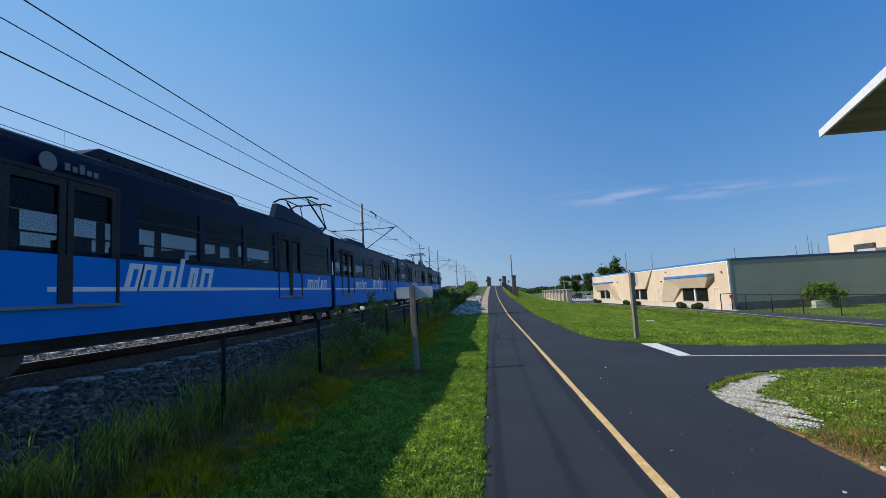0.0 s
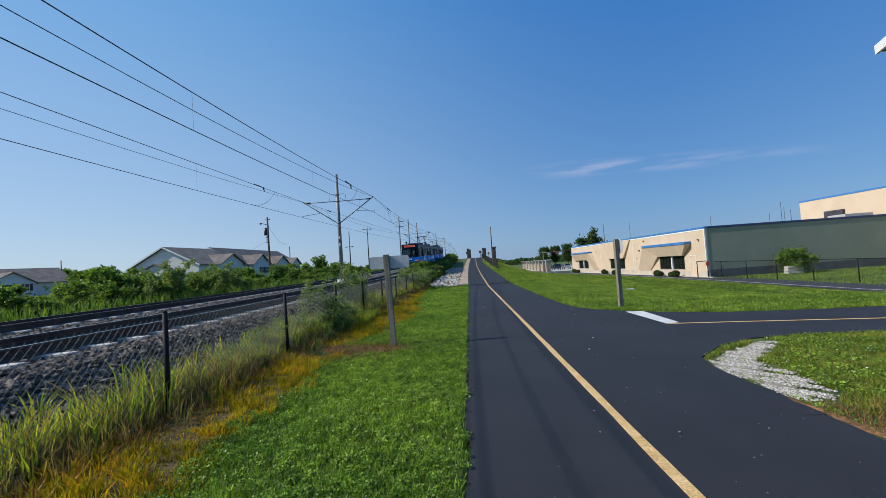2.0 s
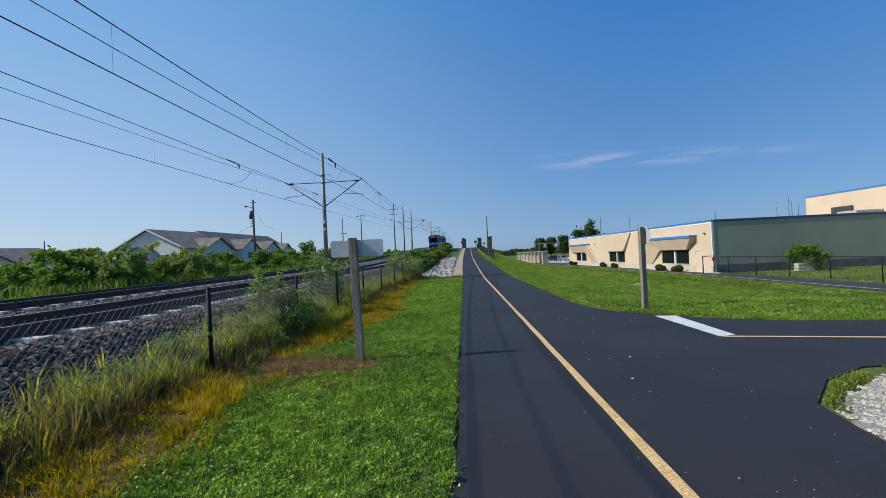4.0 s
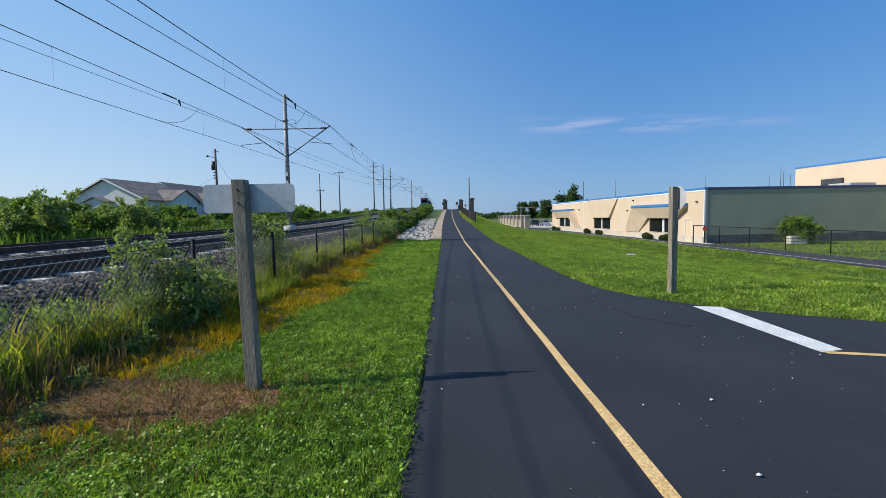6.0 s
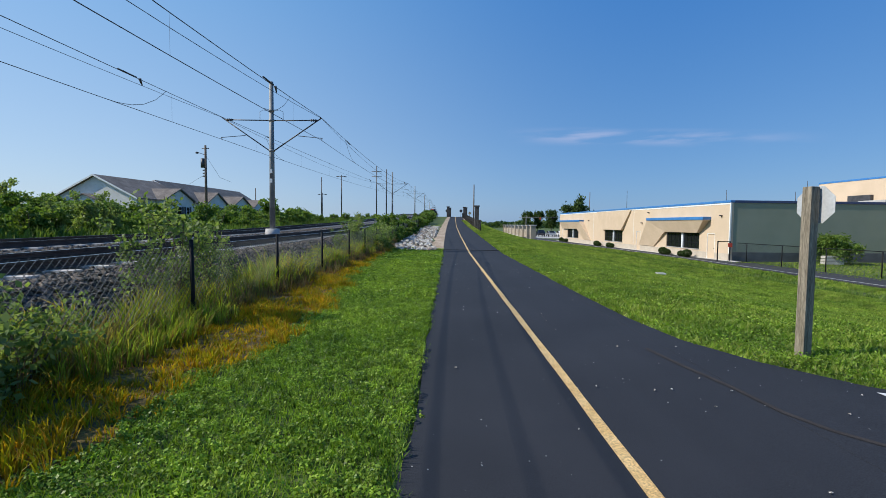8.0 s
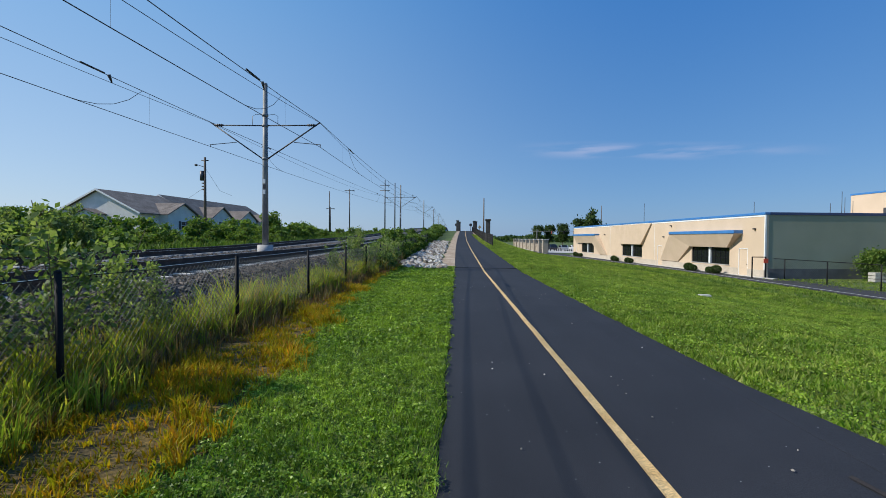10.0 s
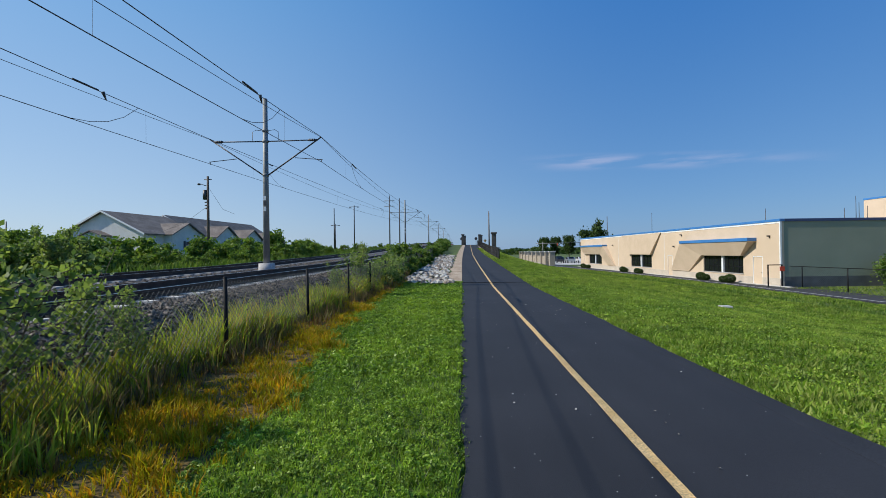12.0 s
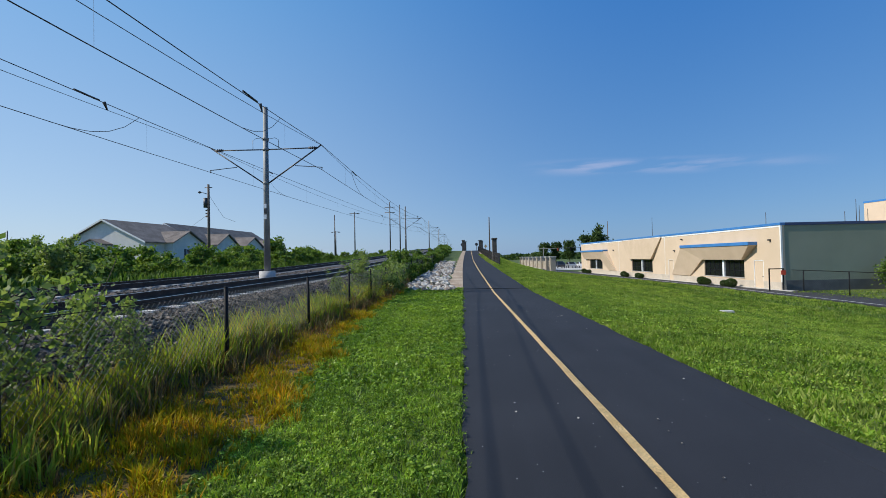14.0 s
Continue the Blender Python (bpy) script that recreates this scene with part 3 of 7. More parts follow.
def rocks(name, pts, size, mat, label, category, flat=0.7):
    """Loose stones: each a squashed, jittered octahedron with a cut top, joined."""
    rng = np.random.default_rng(len(pts))
    n = len(pts)
    base = np.array([(1, 0, 0), (0.3, 0.95, 0), (-0.8, 0.6, 0), (-0.8, -0.6, 0), (0.3, -0.95, 0), (0.35, 0.2, 0.75), (-0.4, 0.1, 0.8), (0, -0.4, 0.7), (0, 0, -0.7)], float)
    faces = np.array([(0, 1, 5), (1, 2, 6), (1, 6, 5), (2, 3, 6), (3, 4, 7), (3, 7, 6), (4, 0, 5), (4, 5, 7), (5, 6, 7),
                      (1, 0, 8), (2, 1, 8), (3, 2, 8), (4, 3, 8), (0, 4, 8)])
    s = size * rng.uniform(0.55, 1.35, (n, 1, 1)) * rng.uniform(0.75, 1.25, (n, 1, 3)) * np.array([1, 1, flat])
    v = (base[None] + rng.normal(0, 0.16, (n, 9, 3))) * s
    a, b = rng.uniform(0, 6.28, n), rng.uniform(-0.6, 0.6, n)
    ca, sa, cb, sb = np.cos(a), np.sin(a), np.cos(b), np.sin(b)
    R = np.zeros((n, 3, 3))
    R[:, 0, 0], R[:, 0, 1], R[:, 1, 0], R[:, 1, 1], R[:, 2, 2] = ca, -sa, sa, ca, 1
    T = np.zeros((n, 3, 3))
    T[:, 0, 0], T[:, 1, 1], T[:, 1, 2], T[:, 2, 1], T[:, 2, 2] = 1, cb, -sb, sb, cb
    v = np.einsum("nij,njk,nlk->nli", R, T, v) + np.asarray(pts)[:, None]
    F = (faces[None] + 9 * np.arange(n)[:, None, None]).reshape(-1, 3)
    return tagged(new(name, tri_mesh(name, v.reshape(-1, 3), F, mat)), label, category, kind="stuff")


def ballast_z(x, y):
    z = BED + RAIL_RISE(y)
    return z + np.interp(x, [-16.1, -15.3, -15.0, -6.6, -6.3, -5.2], [-0.45, -0.02, 0, 0, -0.03, -0.62])


def build_ballast():
    rng = np.random.default_rng(4)
    out = []
    for y0, y1, dens in ((-3, 24, 330), (24, 48, 150)):
        n = int((y1 - y0) * 1.75 * dens)
        x, y = rng.uniform(-6.95, -5.2, n), rng.uniform(y0, y1, n)
        out.append(np.stack([x, y, ballast_z(x, y) + rng.uniform(-0.01, 0.025, n)], 1))
        n = int((y1 - y0) * 8 * dens * 0.22)
        x, y = rng.uniform(-15.3, -6.9, n), rng.uniform(y0, y1, n)
        out.append(np.stack([x, y, ballast_z(x, y) + rng.uniform(-0.01, 0.02, n)], 1))
    rocks("ballast", np.concatenate(out), 0.042, M["ballast"], "grey and brown crushed stone ballast on the track shoulder", "ballast")


build_ballast()


# ---- overhead line ----
POLES = [33.5 + 54 * k for k in range(-2, 7)]
POLE_X = -10.7


def build_pole():
    p = thing("catenary_pole", Matrix(), "tall grey steel catenary pole between the tracks with two bracket arms", "utility pole", "catenary poles")
    bm = BM()
    tube(bm, (0, 0, -0.1), (0, 0, 7.72), 0.15, 0.105, 14)
    part("mast", bm, M["pole_steel"], p)
    bm = BM()
    tube(bm, (0, 0, -0.7), (0, 0, -0.06), 0.38, 0.36, 16)
    part("foundation", bm, M["plinth"], p, "round concrete foundation")
    for s in (-1, 1):
        bm = BM()
        tube(bm, (s * 0.12, 0, 5.70), (s * 2.45, 0, 5.72), 0.028, None, 6)
        tube(bm, (s * 2.05, 0, 5.72), (s * 2.45, 0, 5.72), 0.045, None, 6)
        part("bracket_tube", bm, M["dark_steel"], p)
        bm = BM()
        tube(bm, (s * 0.12, 0, 4.10), (s * 2.66, 0, 5.84), 0.033, None, 6)
        part("strut", bm, M["dark_steel"], p)
        bm = BM()
        tube(bm, (s * 1.40, 0, 4.90), (s * 2.72, 0, 4.78), 0.018, None, 5)
        tube(bm, (s * 2.68, 0, 4.78), (s * 2.68, 0, 4.66), 0.02, None, 5)
        part("steady_arm", bm, M["dark_steel"], p)
        bm = BM()
        cable(bm, [(s * 0.1, 0, 6.2), (s * 0.45, 0, 6.25), (s * 0.62, 0, 6.15), (s * 0.62, 0, 5.75)], 0.012)
        part("jumper_loop", bm, M["wire"], p)
        bm = BM()
        for r in range(3):
            tube(bm, (s * (2.12 + 0.1 * r), 0, 5.72), (s * (2.15 + 0.1 * r), 0, 5.72), 0.07, None, 8)
        part("insulator", bm, M["dark_steel"], p)
    for z in (4.1, 5.7, 6.2):
        bm = BM()
        tube(bm, (0, 0, z - 0.06), (0, 0, z + 0.06), 0.145, None, 12)
        part("clamp_band", bm, M["pole_steel"], p)
    for z, c in ((3.0, "white"), (2.75, "dark_steel"), (2.5, "white")):
        bm = BM()
        box(bm, -0.06, 0.06, -0.155, -0.135, z - 0.1, z + 0.1)
        part("number_plate", bm, M[c], p)
    return p


def pole_z(y):
    return RAIL + float(RAIL_RISE(y)) + 0.2


first = build_pole()
first.matrix_basis = pose(POLE_X, POLES[0], pole_z(POLES[0]))
for y in POLES[1:]:
    copy_thing(first, pose(POLE_X, y, pole_z(y)))


def build_wires():
    rng = random.Random(3)
    for c, s in ((TRACKS[0], 1), (TRACKS[1], -1)):
        w = thing("overhead_line", Matrix(), "dark overhead wires strung from pole to pole above the track", "overhead wire", "overhead lines")
        drops = BM()
        for a, b in zip(POLES, POLES[1:]):
            za, zb = pole_z(a), pole_z(b)
            xm = POLE_X + s * 2.66
            pm, pc, pf = [], [], []
            for i in range(25):
                t = i / 24
                y, z = a + (b - a) * t, za + (zb - za) * t
                sag = 4 * t * (1 - t)
                pm.append((xm, y, z + 5.86 - (0.66 if s > 0 else 0.08) * sag))
                pc.append((xm, y, z + 4.68 - (0.46 if s > 0 else 0.16) * sag))
                pf.append((xm, y, z + 5.84 - (1.12 if s > 0 else 0.52) * sag))
                if i % 4 == 2:
                    cable(drops, [pm[-1], pc[-1]], 0.0025, 4)
            part("messenger_wire", cable(BM(), pm, 0.013), M["wire"], w)
            part("contact_wire", cable(BM(), pc, 0.012), M["wire"], w)
            part("feeder_wire", cable(BM(), pf, 0.009), M["wire"], w)
            # slack jumpers before and beyond each pole, and a hanging clamp
            def wire(y):
                t = (y - a) / (b - a)
                z, sag = za + (zb - za) * t, 4 * t * (1 - t)
                return z + 5.86 - (0.66 if s > 0 else 0.08) * sag, z + 4.68 - (0.46 if s > 0 else 0.16) * sag
            for y0, y1 in ((b - 8.6, b - 4.9), (a + 9.6, a + 5.8)):
                lo, hi = wire(y0)[1], wire(y1)[0]
                cable(drops, [(xm, y0 + (y1 - y0) * u, lo + (hi - lo) * v) for u, v in ((0, 0), (0.2, 0.02), (0.4, 0.10), (0.6, 0.27), (0.8, 0.56), (1.0, 1.0))], 0.010, 4)
            y0 = b - 6.6
            m = wire(y0)[0]
            tube(drops, (xm, y0, m + 0.03), (xm, y0 + 0.15, m - 0.2), 0.06, 0.02, 6)
            tube(drops, (xm, y0 - 1.2, m + 0.02), (xm, y0 - 0.2, m + 0.02), 0.03, None, 6)
            tube(drops, (xm, a + 6.2, wire(a + 6.2)[0]), (xm, a + 7.2, wire(a + 7.2)[0] - 0.05), 0.035, None, 6)
        tagged(part("dropper_wire", drops, M["wire"], w), kind="stuff")


build_wires()


# ---- train ----
CAR, HALF, GAP = 24.6, 1.13, 0.5


def taper(bm, y0, y1, flip=False):
    """Draw the cab end in a little."""
    for v in bm.verts:
        d = (y1 - v.co.y) if flip else (v.co.y - y0)
        if d < 1.4:
            v.co.x *= 0.90 + 0.10 * max(0, d) / 1.4
    return bm


def build_train():
    tr = thing("light_rail_train", Matrix(), "blue and navy two-car light rail train running away", "train")
    for car in range(2):
        o = car * (CAR + GAP)
        doors = [(2.5, 4.1), (9.1, 10.5), (14.1, 15.5), (20.5, 22.1)]
        wins = [(0.55, 2.0), (4.5, 5.95), (6.1, 7.45), (7.6, 8.9), (10.75, 12.7), (13.4, 14.0), (15.7, 17.0), (17.15, 18.5), (18.65, 20.1), (22.6, 24.05)]
        for sec, (a, b) in enumerate(((0.0, 12.9), (13.3, CAR))):
            end0, end1 = o + (0 if sec == 0 else -99), o + (CAR if sec == 1 else 99)

            def shape(bm):
                taper(bm, end0, 0) if sec == 0 else taper(bm, 0, end1, True)
                return bm
            # lower blue body, with the wheel cut-outs at the ends
            bm = BM()
            for s in (-1, 1):
                x0, x1 = sorted((s * HALF, s * (HALF - 0.06)))
                cuts = [(a, a + 1.6, 0.92), (a + 1.6, b, 0.45)] if sec == 0 else [(a, b - 1.6, 0.45), (b - 1.6, b, 0.92)]
                for y0, y1, z0 in cuts:
                    box(bm, x0, x1, o + y0, o + y1, z0, 1.62)
            body = part("lower_body", shape(bm), M["train_blue"], tr, "glossy blue lower body side")
            # navy window band: sill, head and pillars round the openings
            bm = BM()
            holes = sorted([w for w in wins + doors if w[0] >= a - 0.01 and w[1] <= b + 0.01])
            for s in (-1, 1):
                x0, x1 = sorted((s * HALF, s * (HALF - 0.06)))
                box(bm, x0, x1, o + a, o + b, 2.52, 2.86)
                box(bm, x0, x1, o + a, o + b, 1.62, 1.70)
                y = a
                for h0, h1 in holes + [(b, b)]:
                    if h0 > y:
                        box(bm, x0, x1, o + y, o + h0, 1.70, 2.52)
                    y = h1
            upper = part("upper_body", shape(bm), M["train_dark"], tr, "dark navy window band")
            # roof with rounded shoulders
            bm = BM()
            extrude_poly(bm, [(-HALF, 2.86), (HALF, 2.86), (HALF * 0.97, 2.94), (HALF * 0.85, 3.0), (-HALF * 0.85, 3.0), (-HALF * 0.97, 2.94)], "y", o + a, o + b)
            part("roof", shape(bm), M["train_roof"], tr, "dark grey roof")
            bm = BM()
            box(bm, -HALF + 0.06, HALF - 0.06, o + a + 0.05, o + b - 0.05, 0.75, 0.85)
            part("floor", shape(bm), M["train_black"], tr)
            # panes
            for h0, h1 in holes:
                if (h0, h1) in doors:
                    for s in (-1, 1):
                        bm = BM()
                        for d0, d1 in ((h0 + 0.02, (h0 + h1) / 2 - 0.012), ((h0 + h1) / 2 + 0.012, h1 - 0.02)):
                            x0, x1 = sorted((s * (HALF + 0.012), s * (HALF - 0.02)))
                            for yy in ((d0, d0 + 0.09), (d1 - 0.09, d1)):
                                box(bm, x0, x1, o + yy[0], o + yy[1], 1.62, 2.44)
                            box(bm, x0, x1, o + d0, o + d1, 2.44, 2.54)
                        door = part("door", shape(bm), M["train_black"], tr, "double sliding door with dark frame")
                        bm = BM()
                        x0, x1 = sorted((s * (HALF + 0.014), s * HALF))
                        for yy in (h0 - 0.03, h1 - 0.02):
                            box(bm, x0, x1, o + yy, o + yy + 0.05, 0.86, 2.60)
                        box(bm, x0, x1, o + (h0 + h1) / 2 - 0.10, o + (h0 + h1) / 2 + 0.10, 0.9, 1.62)
                        box(bm, x0, x1, o + h0 + 0.02, o + h1 - 0.02, 2.55, 2.60)
                        part("door_seal", shape(bm), M["train_black"], door)
                        bm = BM()
                        x0, x1 = sorted((s * (HALF + 0.05), s * HALF))
                        box(bm, x0, x1, o + h0 - 0.05, o + h1 + 0.05, 0.84, 0.88)
                        part("door_step", shape(bm), M["pole_steel"], door)
                        bm = BM()
                        x0, x1 = sorted((s * (HALF - 0.03), s * (HALF - 0.035)))
                        box(bm, x0, x1, o + h0 + 0.05, o + h1 - 0.05, 1.66, 2.5)
                        part("pane", shape(bm), M["train_glass"], door)
                else:
                    for s in (-1, 1):
                        bm = BM()
                        x0, x1 = sorted((s * (HALF - 0.02), s * (HALF - 0.026)))
                        box(bm, x0, x1, o + h0, o + h1, 1.68, 2.54)
                        part("window", shape(bm), M["train_glass"], upper)
                        bm = BM()
                        x0, x1 = sorted((s * (HALF + 0.004), s * (HALF - 0.02)))
                        box(bm, x0, x1, o + h0, o + h1, 2.19, 2.22)
                        part("window_bar", shape(bm), M["train_black"], upper)
            # seats and ceiling duct, seen through the panes
            for k in range(int((b - a - 3) / 0.95)):
                for s in (-1, 1):
                    bm = BM()
                    y = o + a + 1.8 + 0.95 * k
                    box(bm, s * 0.72 - 0.3, s * 0.72 + 0.3, y, y + 0.1, 0.86, 1.86, 0.03)
                    part("seat", bm, M["seat"], tr)
            # stripe and its block wordmarks
            bm = BM()
            for s in (-1, 1):
                x0, x1 = sorted((s * (HALF + 0.004), s * (HALF - 0.01)))
                spans, y = [], a + 0.02
                for d0, d1 in [d for d in doors if a <= d[0] < b]:
                    mid = (d0 + d1) / 2
                    spans += [(y, mid - 0.11), ]
                    y = mid + 0.11
                spans.append((y, b - 0.02))
                for y0, y1 in spans:
                    box(bm, x0, x1, o + y0, o + y1, 1.06, 1.125)
            part("stripe", shape(bm), M["train_white"], body)
            marks = ((4.2, 0.5, 2.25), (10.85, 0.36, 1.7)) if sec == 0 else ((15.7, 0.36, 1.7), (18.4, 0.5, 2.25))
            for y0, h, wid in marks:
                bm = BM()
                for s in (-1, 1):
                    x0, x1 = sorted((s * (HALF + 0.007), s * (HALF - 0.01)))
                    u = wid / 5.4
                    lean, th = 0.25 * h, 0.235 * u
                    for st, wd, tall in ((0.0, 0.7, 1.0), (0.62, 0.72, 1.0), (1.62, 0.8, 1.0), (2.62, 0.2, 1.3), (3.3, 0.55, 1.0), (4.1, 0.8, 1.0)):
                        st, e, hh = y0 + u * st, y0 + u * (st + wd), h * tall
                        bars = [(st, st + th, 0, hh)]
                        if wd > 0.3:
                            bars += [(st + th, e - th, hh - th * 1.1, hh), (e - th, e, 0, hh)]
                        for b0, b1, z0, z1 in bars:
                            vs = [bm.verts.new((x, o + yy + lean * z / h, 1.06 + z)) for x in (x0, x1) for yy, z in ((b0, z0), (b1, z0), (b1, z1), (b0, z1))]
                            for f in ((0, 1, 2, 3), (4, 7, 6, 5), (0, 4, 5, 1), (1, 5, 6, 2), (2, 6, 7, 3), (3, 7, 4, 0)):
                                bm.faces.new([vs[i] for i in f])
                part("emblem", shape(bm), M["train_white"], body, "white slanted arch emblem on the side")
            if sec == 0:
                bm = BM()
                for s in (-1, 1):
                    tube(bm, (s * (HALF - 0.01), o + 3.05, 2.70), (s * (HALF + 0.006), o + 3.05, 2.70), 0.115, None, 20)
                    x0, x1 = sorted((s * (HALF + 0.006), s * (HALF - 0.01)))
                    for k, hb in enumerate((0.09, 0.07, 0.12, 0.07, 0.07)):
                        box(bm, x0, x1, o + 3.27 + 0.105 * k, o + 3.34 + 0.105 * k, 2.655, 2.655 + hb)
                part("roofline_emblem", shape(bm), M["fence_grey"], upper, "small grey disc emblem by the roof")
            # underframe and bogies
            bm = BM()
            box(bm, -0.9, 0.9, o + a + 2.8, o + b - 2.8, 0.28, 0.75, 0.04)
            part("underframe", bm, M["train_black"], tr)
            for yb in ((a + 2.0, b - 1.2) if sec == 0 else (a + 1.2, b - 2.0)):
                bm = BM()
                for s in (-1, 1):
                    box(bm, s * 0.95 - 0.08, s * 0.95 + 0.08, o + yb - 1.25, o + yb + 1.25, 0.3, 0.5, 0.03)
                bogie = part("bogie", bm, M["train_black"], tr)
                for yy in (-0.9, 0.9):
                    for s in (-1, 1):
                        bm = BM()
                        tube(bm, (s * 0.69, o + yb + yy, 0.33), (s * 0.82, o + yb + yy, 0.33), 0.33, None, 20)
                        part("wheel", bm, M["dark_steel"], bogie)
        # bellows
        bm = BM()
        for k in range(6):
            box(bm, -HALF + 0.1, HALF - 0.1, o + 12.89 + 0.07 * k, o + 12.94 + 0.07 * k, 0.5, 2.9)
        box(bm, -HALF + 0.16, HALF - 0.16, o + 12.9, o + 13.3, 0.55, 2.85)
        part("bellows", bm, M["train_black"], tr, "black folding bellows between the sections")
        # roof equipment
        for y0, y1, h in ((3.75, 7.9, 0.24), (15.6, 18.6, 0.24)):
            bm = BM()
            extrude_poly(bm, [(y0, 3.0), (y1, 3.0), (y1 - 0.35, 3.0 + h), (y0 + 0.35, 3.0 + h)], "x", -0.8, 0.8)
            for v in bm.verts:
                v.co.y += o
            unit = part("roof_unit", bm, M["train_roof"], tr)
            bm = BM()
            for k in range(8):
                box(bm, -0.82, 0.82, o + y0 + 0.5 + k * 0.3, o + y0 + 0.6 + k * 0.3, 3.06, 3.12)
            part("grille", bm, M["train_black"], unit)
        bm = BM()
        extrude_poly(bm, [(9.2, 3.0), (12.7, 3.0), (12.7, 3.1), (12.2, 3.17), (9.9, 3.46), (9.4, 3.46)], "x", HALF * 0.72, HALF * 0.86)
        for v in bm.verts:
            v.co.y += o
        part("roof_screen", bm, M["train_dark"], tr)
        # pantograph, raised to the wire
        pan = part("pantograph", tube(BM(), (-0.5, o + 13.9, 3.1), (0.5, o + 13.9, 3.1), 0.035), M["train_black"], tr, "raised black pantograph")
        bm = BM()
        for s in (-1, 1):
            tube(bm, (s * 0.45, o + 13.5, 3.1), (s * 0.44, o + 14.3, 3.5), 0.045, None, 6)
            tube(bm, (s * 0.44, o + 14.3, 3.5), (s * 0.40, o + 12.75, 4.36), 0.034, None, 6)
            tube(bm, (s * 0.44, o + 14.3, 3.5), (s * 0.40, o + 13.85, 4.38), 0.022, None, 6)
            tube(bm, (s * 0.40, o + 12.6, 4.42), (s * 0.40, o + 13.95, 4.42), 0.024, None, 6)
            box(bm, s * 0.5 - 0.04, s * 0.5 + 0.04, o + 13.2, o + 14.5, 3.0, 3.08)
        tube(bm, (-0.44, o + 14.3, 3.5), (0.44, o + 14.3, 3.5), 0.03, None, 6)
        part("pantograph_arm", bm, M["train_black"], pan)
        bm = BM()
        for yy in (12.6, 13.9):
            cable(bm, [(-0.85, o + yy, 4.36), (-0.6, o + yy, 4.47), (0.6, o + yy, 4.47), (0.85, o + yy, 4.36)], 0.035, 6)
        part("pantograph_head", bm, M["train_black"], pan)
        # cab ends
        for back in (True, False):
            ye = o if back else o + CAR
            d = 1 if back else -1

            def yy(v):
                return ye + d * v

            def slabx(bm, x0, x1, y0, y1, z0, z1, bev=0.0):
                ya, yb = sorted((yy(y0), yy(y1)))
                return box(bm, x0, x1, ya, yb, z0, z1, bev)
            W = HALF * 0.90
            bm = BM()
            slabx(bm, -W, W, -0.03, 0.05, 0.98, 1.62, 0.02)
            face = part("cab_face", bm, M["train_blue"], tr, "blue cab end")
            bm = BM()
            slabx(bm, -W, -W + 0.13, -0.03, 0.05, 1.62, 2.98)
            slabx(bm, W - 0.13, W, -0.03, 0.05, 1.62, 2.98)
            slabx(bm, -W + 0.13, W - 0.13, -0.03, 0.05, 2.52, 2.98)
            slabx(bm, -W + 0.13, W - 0.13, -0.03, 0.05, 1.62, 1.68)
            part("windscreen_frame", bm, M["train_dark"], tr, "dark navy frame round the windscreen")
            bm = BM()
            slabx(bm, -W + 0.13, W - 0.13, 0.0, 0.012, 1.68, 2.52)
            screen = part("windscreen", bm, M["train_glass"], tr)
            bm = BM()
            ya = yy(-0.05)
            tube(bm, (0.1, ya, 1.66), (0.62, ya, 1.76), 0.012)
            tube(bm, (-0.5, ya, 1.80), (0.30, ya, 1.74), 0.010)
            part("wiper", bm, M["train_black"], screen)
            bm = BM()
            slabx(bm, -0.68, 0.62, -0.045, -0.025, 2.68, 2.87, 0.01)
            sign = part("destination_display", bm, M["lamp_orange"], tr, "lit amber destination display")
            bm = BM()
            for k in range(9):
                slabx(bm, -0.6 + 0.13 * k, -0.51 + 0.13 * k, -0.052, -0.044, 2.73, 2.82)
            part("display_bars", bm, M["train_red"], sign)
            bm = BM()
            slabx(bm, -0.26, 0.26, -0.05, -0.028, 1.10, 1.58, 0.01)
            badge = part("badge", bm, M["train_blue"], tr, "square blue badge")
            bm = BM()
            slabx(bm, -0.22, 0.22, -0.056, -0.045, 1.14, 1.54)
            part("badge_field", bm, M["train_dark"], badge)
            bm = BM()
            for x0, x1 in ((-0.17, -0.08), (0.08, 0.17)):
                slabx(bm, x0, x1, -0.062, -0.055, 1.2, 1.48)
            for s in (-1, 1):
                vs = [bm.verts.new((x, yy(v), z)) for v in (-0.062, -0.055) for x, z in ((s * 0.16, 1.48), (s * 0.07, 1.48), (s * -0.045, 1.27), (s * 0.045, 1.27))]
                for f in ((0, 1, 2, 3), (4, 7, 6, 5), (0, 4, 5, 1), (1, 5, 6, 2), (2, 6, 7, 3), (3, 7, 4, 0)):
                    bm.faces.new([vs[i] for i in f])
            part("badge_shape", bm, M["train_white"], badge)
            for s in (-1, 1):
                bm = BM()
                slabx(bm, s * 0.72 - 0.25, s * 0.72 + 0.25, -0.06, -0.02, 1.06, 1.24, 0.015)
                unit = part("lamp_unit", bm, M["train_black"], tr)
                bm = BM()
                slabx(bm, s * 0.86 - 0.09, s * 0.86 + 0.09, -0.07, -0.055, 1.09, 1.21, 0.01)
                part("tail_lamp", bm, M["lamp_red"], unit, "dim red tail lamp")
                bm = BM()
                for k in (0, 1):
                    tube(bm, (s * (0.54 + 0.13 * k), yy(-0.07), 1.15), (s * (0.54 + 0.13 * k), yy(-0.05), 1.15), 0.055, None, 12)
                part("headlamp", bm, M["lens"], unit, "clear round headlamps")
                bm = BM()
                tube(bm, (s * (W - 0.02), yy(0.02), 2.45), (s * (W + 0.08), yy(-0.12), 2.4), 0.012)
